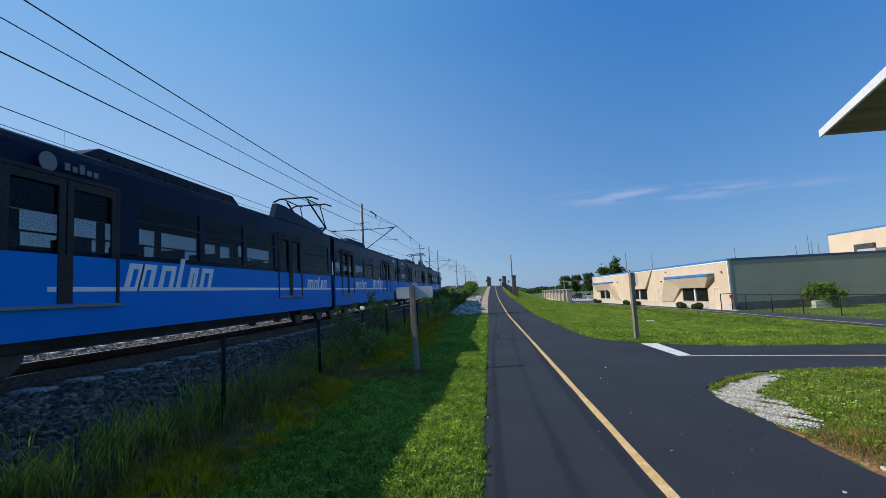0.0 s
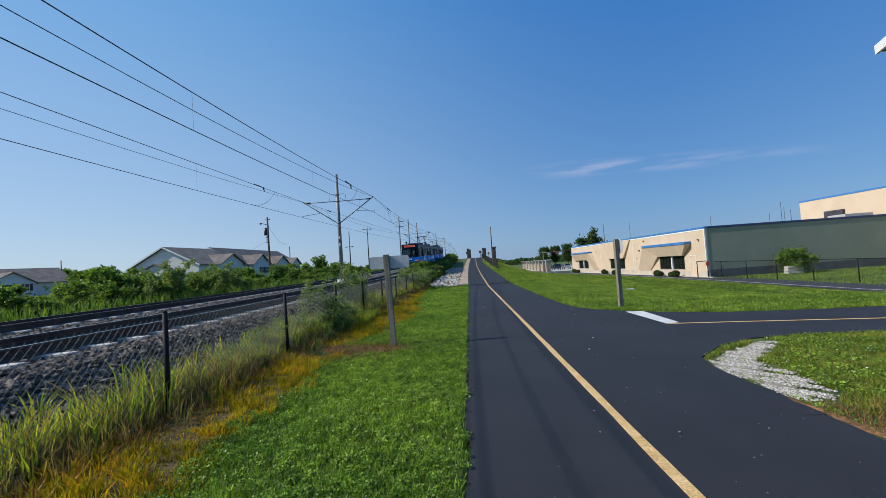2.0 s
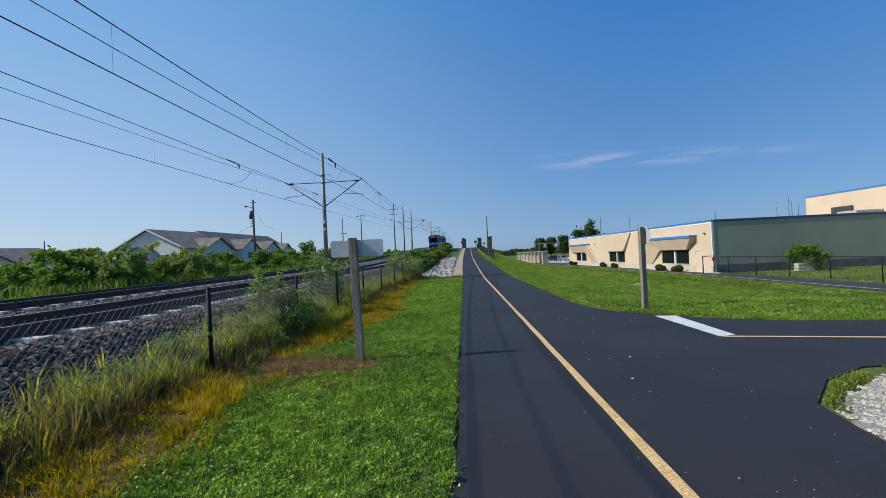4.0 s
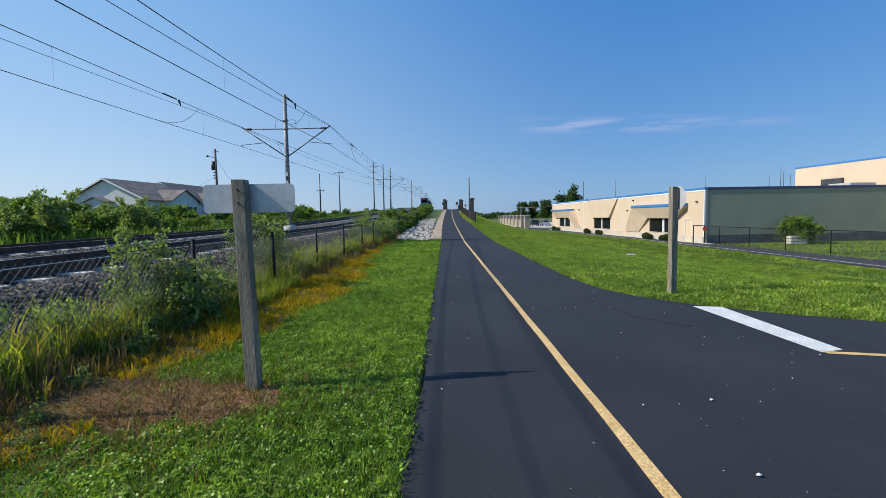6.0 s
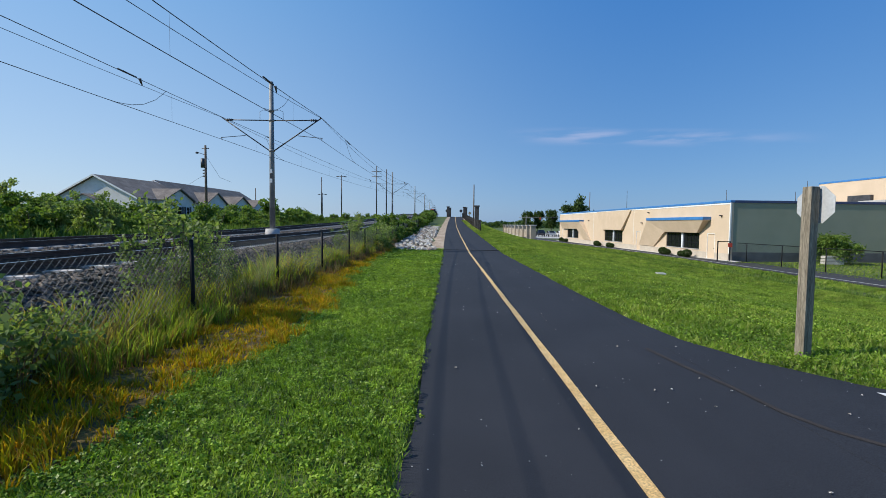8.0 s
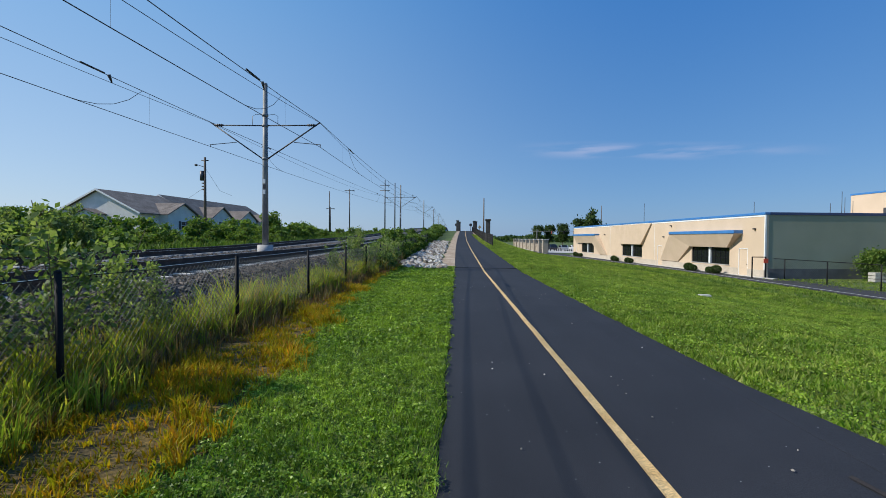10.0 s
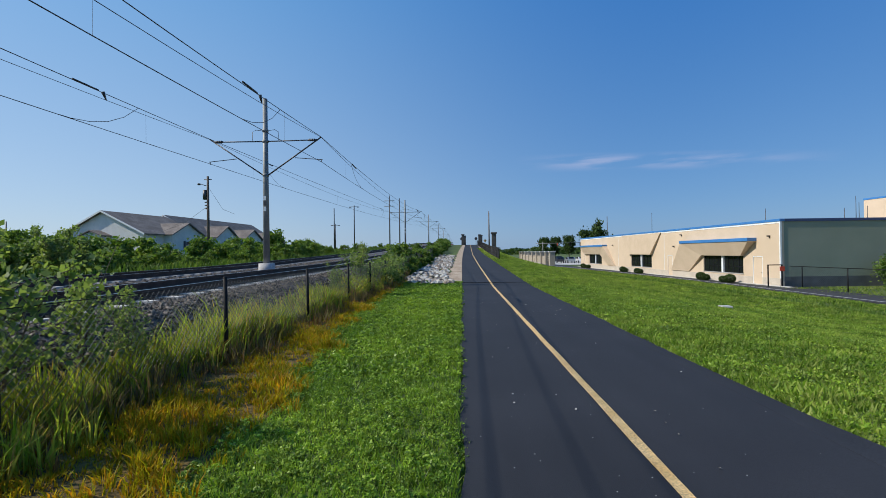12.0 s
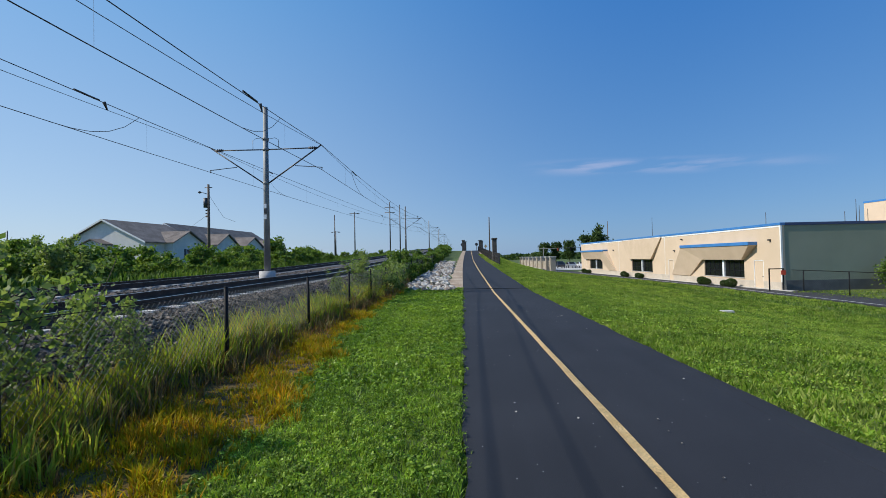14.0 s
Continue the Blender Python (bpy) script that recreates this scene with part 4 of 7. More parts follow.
                slabx(bm, s * (W + 0.08) - 0.03, s * (W + 0.08) + 0.03, -0.15, -0.1, 2.1, 2.42, 0.01)
                part("mirror", bm, M["train_black"], tr)
            bm = BM()
            for k in range(3):
                slabx(bm, -W, W, -0.10, 0.2, 0.80 + 0.06 * k, 0.84 + 0.06 * k, 0.008)
            slabx(bm, -W + 0.03, W - 0.03, -0.06, 0.2, 0.76, 1.0)
            part("bumper", bm, M["train_black"], tr, "ribbed black bumper")
            bm = BM()
            slabx(bm, -0.86, 0.86, 0.12, 1.7, 0.2, 0.82, 0.04)
            part("end_skirt", bm, M["train_black"], tr)
            bm = BM()
            slabx(bm, -0.14, 0.14, -0.38, 0.3, 0.42, 0.62, 0.03)
            slabx(bm, -0.07, 0.07, -0.16, 0.1, 0.3, 0.76, 0.02)
            part("coupler", bm, M["train_black"], tr)
            bm = BM()
            tube(bm, (-0.45, yy(0.35), 2.98), (-0.45, yy(0.35), 3.14), 0.03)
            ball(bm, (-0.45, yy(0.35), 3.24), 0.14)
            tube(bm, (0.25, yy(0.5), 2.98), (0.25, yy(0.5), 3.1), 0.05, 0.03)
            part("roof_horn", bm, M["train_black"], tr)
            bm = BM()
            for s in (-1, 1):
                x0, x1 = sorted((s * (HALF * 0.935), s * (HALF * 0.90)))
                for k in range(4):
                    slabx(bm, x0, x1, 0.75 + 0.16 * k, 0.86 + 0.16 * k, 2.64, 2.78)
            part("number_bars", bm, M["sign_back"], tr)
    return tr


TRAIN = build_train()


def stretch_train(long=1.12):
    """True length and height of the cars; wheels and seats keep their shape."""
    for ob in TRAIN.children_recursive:
        v = np.empty(len(ob.data.vertices) * 3)
        ob.data.vertices.foreach_get("co", v)
        v = v.reshape(-1, 3)
        if ob.name.split(".")[0] in ("wheel", "bogie", "seat"):
            c = v[:, 1].mean()
            if ob.name.startswith("wheel"):
                c = ob.parent["middle"]
            else:
                ob["middle"] = c
            v[:, 1] += c * (long - 1)
        else:
            v[:, 1] *= long
            v[:, 2] = np.interp(v[:, 2], [0, 1.2, 1.62, 3.0, 4.5], [0, 1.2, 1.56, 3.13, 4.5])
        ob.data.vertices.foreach_set("co", v.ravel())
        ob.data.update()


stretch_train()


# ---- the long building ----
def build_building():
    b = thing("commercial_building", pose(22.9, 48.5, LOW, 0, 0, 0) @ Matrix.Rotation(math.atan(0.0555), 4, "Z"),
              "long low beige stucco commercial building with blue coping and tan hoods", "building")
    # local: y along the front, x inward, z from the ground
    L, D, H, TH = 49.0, 27.0, 5.05, 0.3
    wins = [(4.3, 10.2), (21.2, 27.1), (38.3, 44.2)]
    doors = [(1.95, 3.1), (16.2, 17.3), (46.2, 47.2)]
    W0, W1, DH = 0.86, 2.36, 2.36
    holes = sorted([(a, c, W0, W1) for a, c in wins] + [(a, c, 0.0, DH) for a, c in doors])
    y, panels = 0.0, []
    for a, c, z0, z1 in holes:
        panels.append((y, a, 0.66, H))
        if z0 > 0.66:
            panels.append((a, c, 0.66, z0))
        panels.append((a, c, z1, H))
        y = c
    for y0, y1, z0, z1 in panels + [(y, L, 0.66, H)]:
        bm = BM()
        box(bm, 0, TH, y0, y1, z0, z1)
        part("wall_panel", bm, M["stucco"], b)
    bm = BM()
    y = 0.0
    for a, c in sorted(doors):
        box(bm, -0.03, TH, y, a, -0.4, 0.66)
        y = c
    box(bm, -0.03, TH, y, L, -0.4, 0.66)
    part("front_plinth", bm, M["cream_plinth"], b, "cream block plinth")
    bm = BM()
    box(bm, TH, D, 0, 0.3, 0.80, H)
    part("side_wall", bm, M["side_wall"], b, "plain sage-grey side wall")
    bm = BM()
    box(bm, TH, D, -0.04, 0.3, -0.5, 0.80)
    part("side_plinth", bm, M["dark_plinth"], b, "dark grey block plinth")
    bm = BM()
    box(bm, TH, D, L - 0.3, L, -0.4, H)
    box(bm, D - 0.3, D, 0.3, L - 0.3, -0.4, H)
    part("back_wall", bm, M["stucco"], b)
    bm = BM()
    box(bm, TH, D - 0.3, 0.3, L - 0.3, H - 0.45, H - 0.3)
    part("roof", bm, M["roofing"], b)
    bm = BM()
    box(bm, -0.06, TH + 0.05, -0.06, L, H, H + 0.20, 0.02)
    part("front_coping", bm, M["blue_trim"], b, "bright blue metal coping")
    bm = BM()
    box(bm, -0.02, 0.0, 0, L, H - 0.14, H)
    part("front_band", bm, M["white"], b)
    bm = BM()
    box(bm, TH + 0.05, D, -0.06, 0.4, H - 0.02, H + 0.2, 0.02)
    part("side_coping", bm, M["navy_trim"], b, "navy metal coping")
    bm = BM()
    box(bm, -0.03, 0.10, -0.05, 0.06, 0.66, H)
    part("corner_trim", bm, M["white"], b)
    # inside: dim floor and back partition so the glass has depth
    bm = BM()
    box(bm, 4.0, 4.15, 0.3, L - 0.3, 0, H - 0.45)
    box(bm, TH, 4.0, 0.3, L - 0.3, 0, 0.05)
    part("inner_wall", bm, M["plinth"], b)
    for a, c in wins:
        bm = BM()
        box(bm, 0.12, 0.135, a, c, W0, W1)
        w = part("window", bm, M["dark_glass"], b, "dark ribbon window")
        mid = (a + c) / 2 - 0.05
        bm = BM()
        for yb in np.linspace(a, c, 9):
            wd = 0.03
            box(bm, 0.09, 0.15, max(a, yb - wd), min(c, yb + wd), W0, W1)
        for zz in (W0, W0 + 0.55, W1 - 0.05):
            box(bm, 0.095, 0.145, a, c, zz, zz + 0.05)
        part("window_frame", bm, M["fence_black"], w)
        bm = BM()
        box(bm, -0.02, 0.16, mid - 0.13, mid + 0.13, W0 - 0.02, W1)
        part("mullion", bm, M["frame_white"], w, "pale centre mullion")
        bm = BM()
        box(bm, -0.05, 0.1, a - 0.05, c + 0.05, W0 - 0.07, W0)
        part("window_sill", bm, M["plinth"], w)
    for a, c in doors:
        bm = BM()
        box(bm, 0.06, 0.11, a + 0.05, c - 0.05, 0.0, DH - 0.05)
        d = part("door", bm, M["stucco"], b, "plain beige steel door")
        bm = BM()
        box(bm, 0.0, 0.13, a, a + 0.05, 0, DH)
        box(bm, 0.0, 0.13, c - 0.05, c, 0, DH)
        box(bm, 0.0, 0.13, a, c, DH - 0.05, DH)
        part("door_frame", bm, M["white"], d)
        bm = BM()
        tube(bm, (0.0, a + 0.15, 1.02), (0.06, a + 0.15, 1.02), 0.03)
        part("door_handle", bm, M["dark_steel"], d)

    def hood(poly_top, poly_bot, out, blue):
        """A sloping hood: a slab standing out at the top, with the window's head below."""
        n = len(poly_top)
        bm = BM()
        front = [bm.verts.new((-o_, y_, z_)) for y_, z_, o_ in poly_top]
        back = [bm.verts.new((0.02, y_, z_)) for y_, z_, o_ in poly_top]
        quads = ((0, 1, 2, 5), (5, 2, 3, 4)) if n == 6 else ((0, 1, 2, 3),)
        for q in quads:
            bm.faces.new([front[i] for i in q])
            bm.faces.new([back[i] for i in q][::-1])
        for i in range(n):
            j = (i + 1) % n
            bm.faces.new((front[i], front[j], back[j], back[i]))
        h = part("hood", bm, M["stucco_dark"], b, "tan sloping hood over the window")
        if blue:
            (y0, y1), z = blue
            bm = BM()
            box(bm, -out - 0.05, 0.0, y0, y1, z, z + 0.28, 0.02)
            part("hood_cap", bm, M["blue_trim"], h, "blue metal cap strip")
    t, lo = 0.75, 0.30
    for y0, y1, leg in ((2.6, 13.3, 1), (35.9, 46.9, -1)):
        if leg == 1:
            poly = [(2.6, 3.62, t), (4.25, 2.38, lo), (10.15, 2.38, lo), (12.7, 0.72, 0.1), (16.4, 0.72, 0.1), (13.25, 3.62, t)]
        else:
            poly = [(46.9, 3.62, t), (46.3, 2.38, lo), (38.4, 2.38, lo), (35.4, 0.70, 0.1), (32.5, 0.70, 0.1), (35.9, 3.62, t)]
        hood(poly, None, t, ((y0, y1), 3.60))
    hood([(30.0, 4.98, 0.14), (18.7, 4.98, 0.14), (21.0, 2.42, 0.34), (27.4, 2.42, 0.34)], None, 0.3, None)
    # thin joints in the stucco
    for yj in (18.0, 31.5):
        bm = BM()
        box(bm, -0.012, 0.0, yj, yj + 0.05, 0.66, H - 0.14)
        part("stucco_joint", bm, M["white"], b)
    for y0, z0 in ((1.1, 3.9), (15.8, 3.3), (33.5, 3.7), (14.2, 4.5)):
        bm = BM()
        box(bm, -0.20, 0.0, y0 - 0.09, y0 + 0.09, z0, z0 + 0.11, 0.02)
        box(bm, -0.06, 0.0, y0 - 0.04, y0 + 0.04, z0 - 0.08, z0)
        part("wall_light", bm, M["dark_steel"], b)
    # roof gear
    for x, y, w, h in ((12, 9, 1.6, 0.9), (19, 5, 2.4, 1.0), (23, 9, 3.0, 1.3)):
        bm = BM()
        box(bm, x, x + w, y, y + w, H - 0.3, H + h * 0.75, 0.05)
        part("roof_unit", bm, M["roofing"], b)
    for x, y in ((7.0, 25.0), (6.0, 33.0)):
        bm = BM()
        tube(bm, (x, y, H - 0.3), (x, y, H + 0.35), 0.25, None, 12)
        tube(bm, (x, y, H + 0.35), (x, y, H + 0.6), 0.5, 0.3, 12)
        part("roof_vent", bm, M["dark_steel"], b)
    for x, y, h in ((8, 38, 3.8), (9, 14, 2.2), (17, 12, 3.2), (17.6, 12.3, 2.6), (18.2, 12.0, 2.2), (14, 10, 1.8)):
        bm = BM()
        tube(bm, (x, y, H - 0.3), (x, y, H + h), 0.04, 0.025, 6)
        part("aerial", bm, M["dark_steel"], b)
    # the higher block behind
    hb = thing("warehouse", pose(22.9, 48.5, LOW) @ Matrix.Rotation(math.atan(0.0555), 4, "Z"), "tall beige warehouse block with a blue coping", "building")
    bm = BM()
    box(bm, 27.5, 60, -45, 22.3, -0.5, 8.87)
    part("wall", bm, M["stucco"], hb)
    bm = BM()
    box(bm, 27.45, 60, -45, 22.36, 8.87, 9.08)
    part("coping", bm, M["blue_trim"], hb)
    bm = BM()
    box(bm, 27.1, 27.55, 14.6, 17.6, 5.9, 7.0)
    part("louvre", bm, M["dark_steel"], hb)


build_building()


# ---- signs by the trail ----
def build_signs():
    p = thing("trail_sign", pose(-3.1, 9.47, gz(-3.1, 9.47), 0, 0, 0), "weathered timber post carrying a blank grey sign back", "sign")
    bm = BM()
    box(bm, -0.058, 0.058, -0.058, 0.058, -0.35, 1.93, 0.008)
    for v in bm.verts:
        v.co.x += 0.045 * (1 - v.co.z / 1.93)
    part("post", bm, M["old_wood"], p)
    bm = BM()
    outline = []
    for cx, cz, a0 in ((0.38, 1.86, 0), (-0.38, 1.86, 90), (-0.38, 1.68, 180), (0.38, 1.68, 270)):
        for k in range(5):
            a = radians(a0 + 22.5 * k)
            outline.append((cx + 0.05 + 0.04 * math.cos(a), cz - 0.005 + 0.04 * math.sin(a)))
    extrude_poly(bm, outline, "y", 0.060, 0.064)
    board = part("sign_board", bm, M["sign_back"], p, "blank aluminium back of a sign board")
    for z in (1.72, 1.84):
        bm = BM()
        tube(bm, (0, -0.07, z), (0, 0.07, z), 0.010, None, 6)
        part("bolt", bm, M["dark_steel"], p)
    s = thing("stop_sign", pose(3.2, 14.35, gz(3.2, 14.35)), "pale timber post with an octagonal sign seen from behind", "sign")
    bm = BM()
    box(bm, -0.062, 0.062, -0.06, 0.06, -0.35, 2.10, 0.008)
    part("post", bm, M["old_wood"], s).rotation_euler = (0, 0, radians(12))
    bm = BM()
    extrude_poly(bm, [(0.245 * math.cos(radians(22.5 + 45 * k)), 1.88 + 0.245 * math.sin(radians(22.5 + 45 * k))) for k in range(8)], "y", -0.088, -0.084)
    o = part("sign_board", bm, M["sign_back"], s, "grey octagonal sign back")
    o.rotation_euler = (0, 0, radians(106))


build_signs()


# ---- shelter by the trail ----
def build_shelter():
    s = thing("shelter", Matrix(), "small trailside shelter with white fascia and brown soffit on timber posts", "shelter")
    z = 2.80
    T, N = Vector((1.34, 2.89, z)), EAVE_NEAR
    far = Vector((4.6, 2.85, z))
    back = far + (N - T)
    bm = BM()
    lo = [bm.verts.new(v) for v in (T, far, back, N)]
    hi = [bm.verts.new(v + Vector((0, 0, 0.045))) for v in (T, far, back, N)]
    bm.faces.new(lo)
    bm.faces.new(hi[::-1])
    for i in range(4):
        bm.faces.new((lo[i], lo[(i + 1) % 4], hi[(i + 1) % 4], hi[i]))
    part("roof", bm, M["soffit"], s, "brown boarded soffit")
    bm = BM()
    out = (N - T).cross(Vector((0, 0, 1))).normalized()
    if out.x > 0:
        out = -out
    d = (N - T).normalized()
    for a, b in (((T - d * 0.02), (N + d * 0.02)),):
        q = [a - out * 0.012, b - out * 0.012, b + out * 0.004, a + out * 0.004]
        lo = [bm.verts.new(v - Vector((0, 0, 0.008))) for v in q]
        hi = [bm.verts.new(v + Vector((0, 0, 0.05))) for v in q]
        bm.faces.new(lo)
        bm.faces.new(hi)
        for i in range(4):
            bm.faces.new((lo[i], lo[(i + 1) % 4], hi[(i + 1) % 4], hi[i]))
    part("fascia", bm, M["white"], s, "white painted fascia board")
    bm = BM()
    box(bm, 1.86, 5.2, -1.6, 3.48, -0.2, 0.05, 0.01)
    part("slab", bm, M["concrete"], s, "pale concrete slab")
    for x, y in ((2.5, 1.9), (4.4, 1.7), (2.5, 0.2), (4.4, 0.2)):
        bm = BM()
        box(bm, x - 0.07, x + 0.07, y - 0.07, y + 0.07, 0.05, z, 0.008)
        part("post", bm, M["old_wood"], s)


EAVE_NEAR = Vector((0.88, 1.58, 2.80))
build_shelter()


# ---- plants ----
def leaf_quads(C, size, rng, up=0.0, long=1.6):
    """Rhombic leaves at the points C, turned at random."""
    n = len(C)
    a = rng.normal(0, 1, (n, 3))
    a[:, 2] += up
    a /= np.linalg.norm(a, axis=1)[:, None]
    r = rng.normal(0, 1, (n, 3))
    b = np.cross(a, r)
    b /= np.linalg.norm(b, axis=1)[:, None]
    s = (size * rng.uniform(0.6, 1.3, n))[:, None]
    V = np.stack([C - a * s * long / 2, C + b * s / 2, C + a * s * long / 2, C - b * s / 2], 1).reshape(-1, 3)
    F = np.arange(4 * n).reshape(-1, 4)
    return V, F


def blades(name, x, y, z, h, w, lean, mat, label, category, rng, bend=False):
    n = len(x)
    a = rng.uniform(0, 2 * np.pi, n)
    d = rng.uniform(0, 2 * np.pi, n)
    l = lean * h * rng.uniform(0.2, 1.2, n)
    wx, wy = np.cos(a) * w / 2, np.sin(a) * w / 2
    tx, ty = x + np.cos(d) * l, y + np.sin(d) * l
    if not bend:
        V = np.stack([np.stack([x - wx, y - wy, z], 1), np.stack([x + wx, y + wy, z], 1), np.stack([tx, ty, z + h], 1)], 1).reshape(-1, 3)
        F = np.arange(3 * n).reshape(-1, 3)
    else:
        mx, my = x + np.cos(d) * l * 0.3, y + np.sin(d) * l * 0.3
        V = np.stack([np.stack([x - wx, y - wy, z], 1), np.stack([x + wx, y + wy, z], 1),
                      np.stack([mx + wx * .8, my + wy * .8, z + h * 0.6], 1), np.stack([mx - wx * .8, my - wy * .8, z + h * 0.6], 1),
                      np.stack([tx, ty, z + h], 1)], 1).reshape(-1, 3)
        i = 5 * np.arange(n)
        F = np.concatenate([np.stack([i, i + 1, i + 2], 1), np.stack([i, i + 2, i + 3], 1), np.stack([i + 3, i + 2, i + 4], 1)])
    return tagged(new(name, tri_mesh(name, V, F, mat)), label, category, kind="stuff")


def tufts(name, x, y, per, radius, h, w, lean, mat, label, rng):
    """Clumps of bent blades: each clump leans its own way, its blades fan out from one crown."""
    n = len(x)
    a, q = rng.uniform(0, 6.283, (n, per)), radius * np.sqrt(rng.uniform(0, 1, (n, per)))
    bx, by = (x[:, None] + q * np.cos(a)).ravel(), (y[:, None] + q * np.sin(a)).ravel()
    hh = (np.broadcast_to(h, (n,))[:, None] * rng.uniform(0.5, 1.15, (n, per))).ravel()
    d = rng.uniform(0, 6.283, n)[:, None]
    fan = lean * rng.uniform(0.3, 1.0, (n, per))
    ox, oy = ((np.cos(a) * fan + 0.35 * lean * np.cos(d)).ravel() * hh, (np.sin(a) * fan + 0.35 * lean * np.sin(d)).ravel() * hh)
    t = rng.uniform(0, 6.283, n * per)
    ww = (np.broadcast_to(w, (n,))[:, None] * rng.uniform(0.7, 1.4, (n, per))).ravel() / 2
    wx, wy = np.cos(t) * ww, np.sin(t) * ww
    z = ground_z(bx, by) - 0.015
    V = np.stack([np.stack([bx - wx, by - wy, z], 1), np.stack([bx + wx, by + wy, z], 1),
                  np.stack([bx + ox * 0.35 + wx * 0.85, by + oy * 0.35 + wy * 0.85, z + hh * 0.62], 1),
                  np.stack([bx + ox * 0.35 - wx * 0.85, by + oy * 0.35 - wy * 0.85, z + hh * 0.62], 1),
                  np.stack([bx + ox, by + oy, z + hh * rng.uniform(0.85, 1.0, n * per)], 1)], 1).reshape(-1, 3)
    i = 5 * np.arange(n * per)
    F = np.concatenate([np.stack([i, i + 1, i + 2], 1), np.stack([i, i + 2, i + 3], 1), np.stack([i + 3, i + 2, i + 4], 1)])
    return tagged(new(name, tri_mesh(name, V, F, mat)), label, "grass", kind="stuff")


def flat_leaves(name, x, y, z, size, mat, label, category, rng, tilt=0.55):
    """Small leaves lying more or less level: clover and broad weeds in a lawn."""
    n = len(x)
    C = np.stack([x, y, z], 1)
    nrm = np.stack([rng.normal(0, tilt, n), rng.normal(0, tilt, n), np.ones(n)], 1)
    nrm /= np.linalg.norm(nrm, axis=1)[:, None]
    r = rng.normal(0, 1, (n, 3))
    a = np.cross(nrm, r)
    a /= np.linalg.norm(a, axis=1)[:, None]
    b = np.cross(nrm, a)
    s = (size * rng.uniform(0.6, 1.4, n))[:, None]
    V = np.stack([C - a * s * 0.7, C + b * s * 0.5, C + a * s * 0.7, C - b * s * 0.5], 1).reshape(-1, 3)
    return tagged(new(name, tri_mesh(name, V, np.arange(4 * n).reshape(-1, 4), mat)), label, category, kind="stuff")


def side_edge(y):
    """Right-hand edge of the paving."""
    return np.interp(y, [10.2, 10.95, 11.25, 11.7, 12.4, 13.2, 14.0, 15.0, 16.5, 19.6, 21, 400], [16, 8.4, 6.4, 4.85, 3.8, 2.95, 2.4, 2.02, 1.86, 1.81, 1.80, 1.80])


def yellow_edge(y):
    """Where the mown lawn gives way to the yellow strip by the fence."""
    return np.interp(y, [0, 6, 9, 12, 15, 17.5, 21.5, 27, 32.5, 40], [-4.0, -3.9, -4.1, -3.7, -3.35, -3.5, -4.1, -4.35, -4.6, -4.6]) + 0.12 * np.sin(y * 2.3) + 0.07 * np.sin(y * 6.1)


def dirt_mask(x, y):
    return ((x + 3.8) / 1.2) ** 2 + ((y - 9.15) / 0.62) ** 2


def patchy(x, y, s, seed=0.0):
    return (np.sin(x * s + seed) * np.sin(y * s * 0.83 + 1.3 * seed) + np.sin(x * s * 2.3 + y * s * 1.7 + seed)) * 0.25 + 0.5


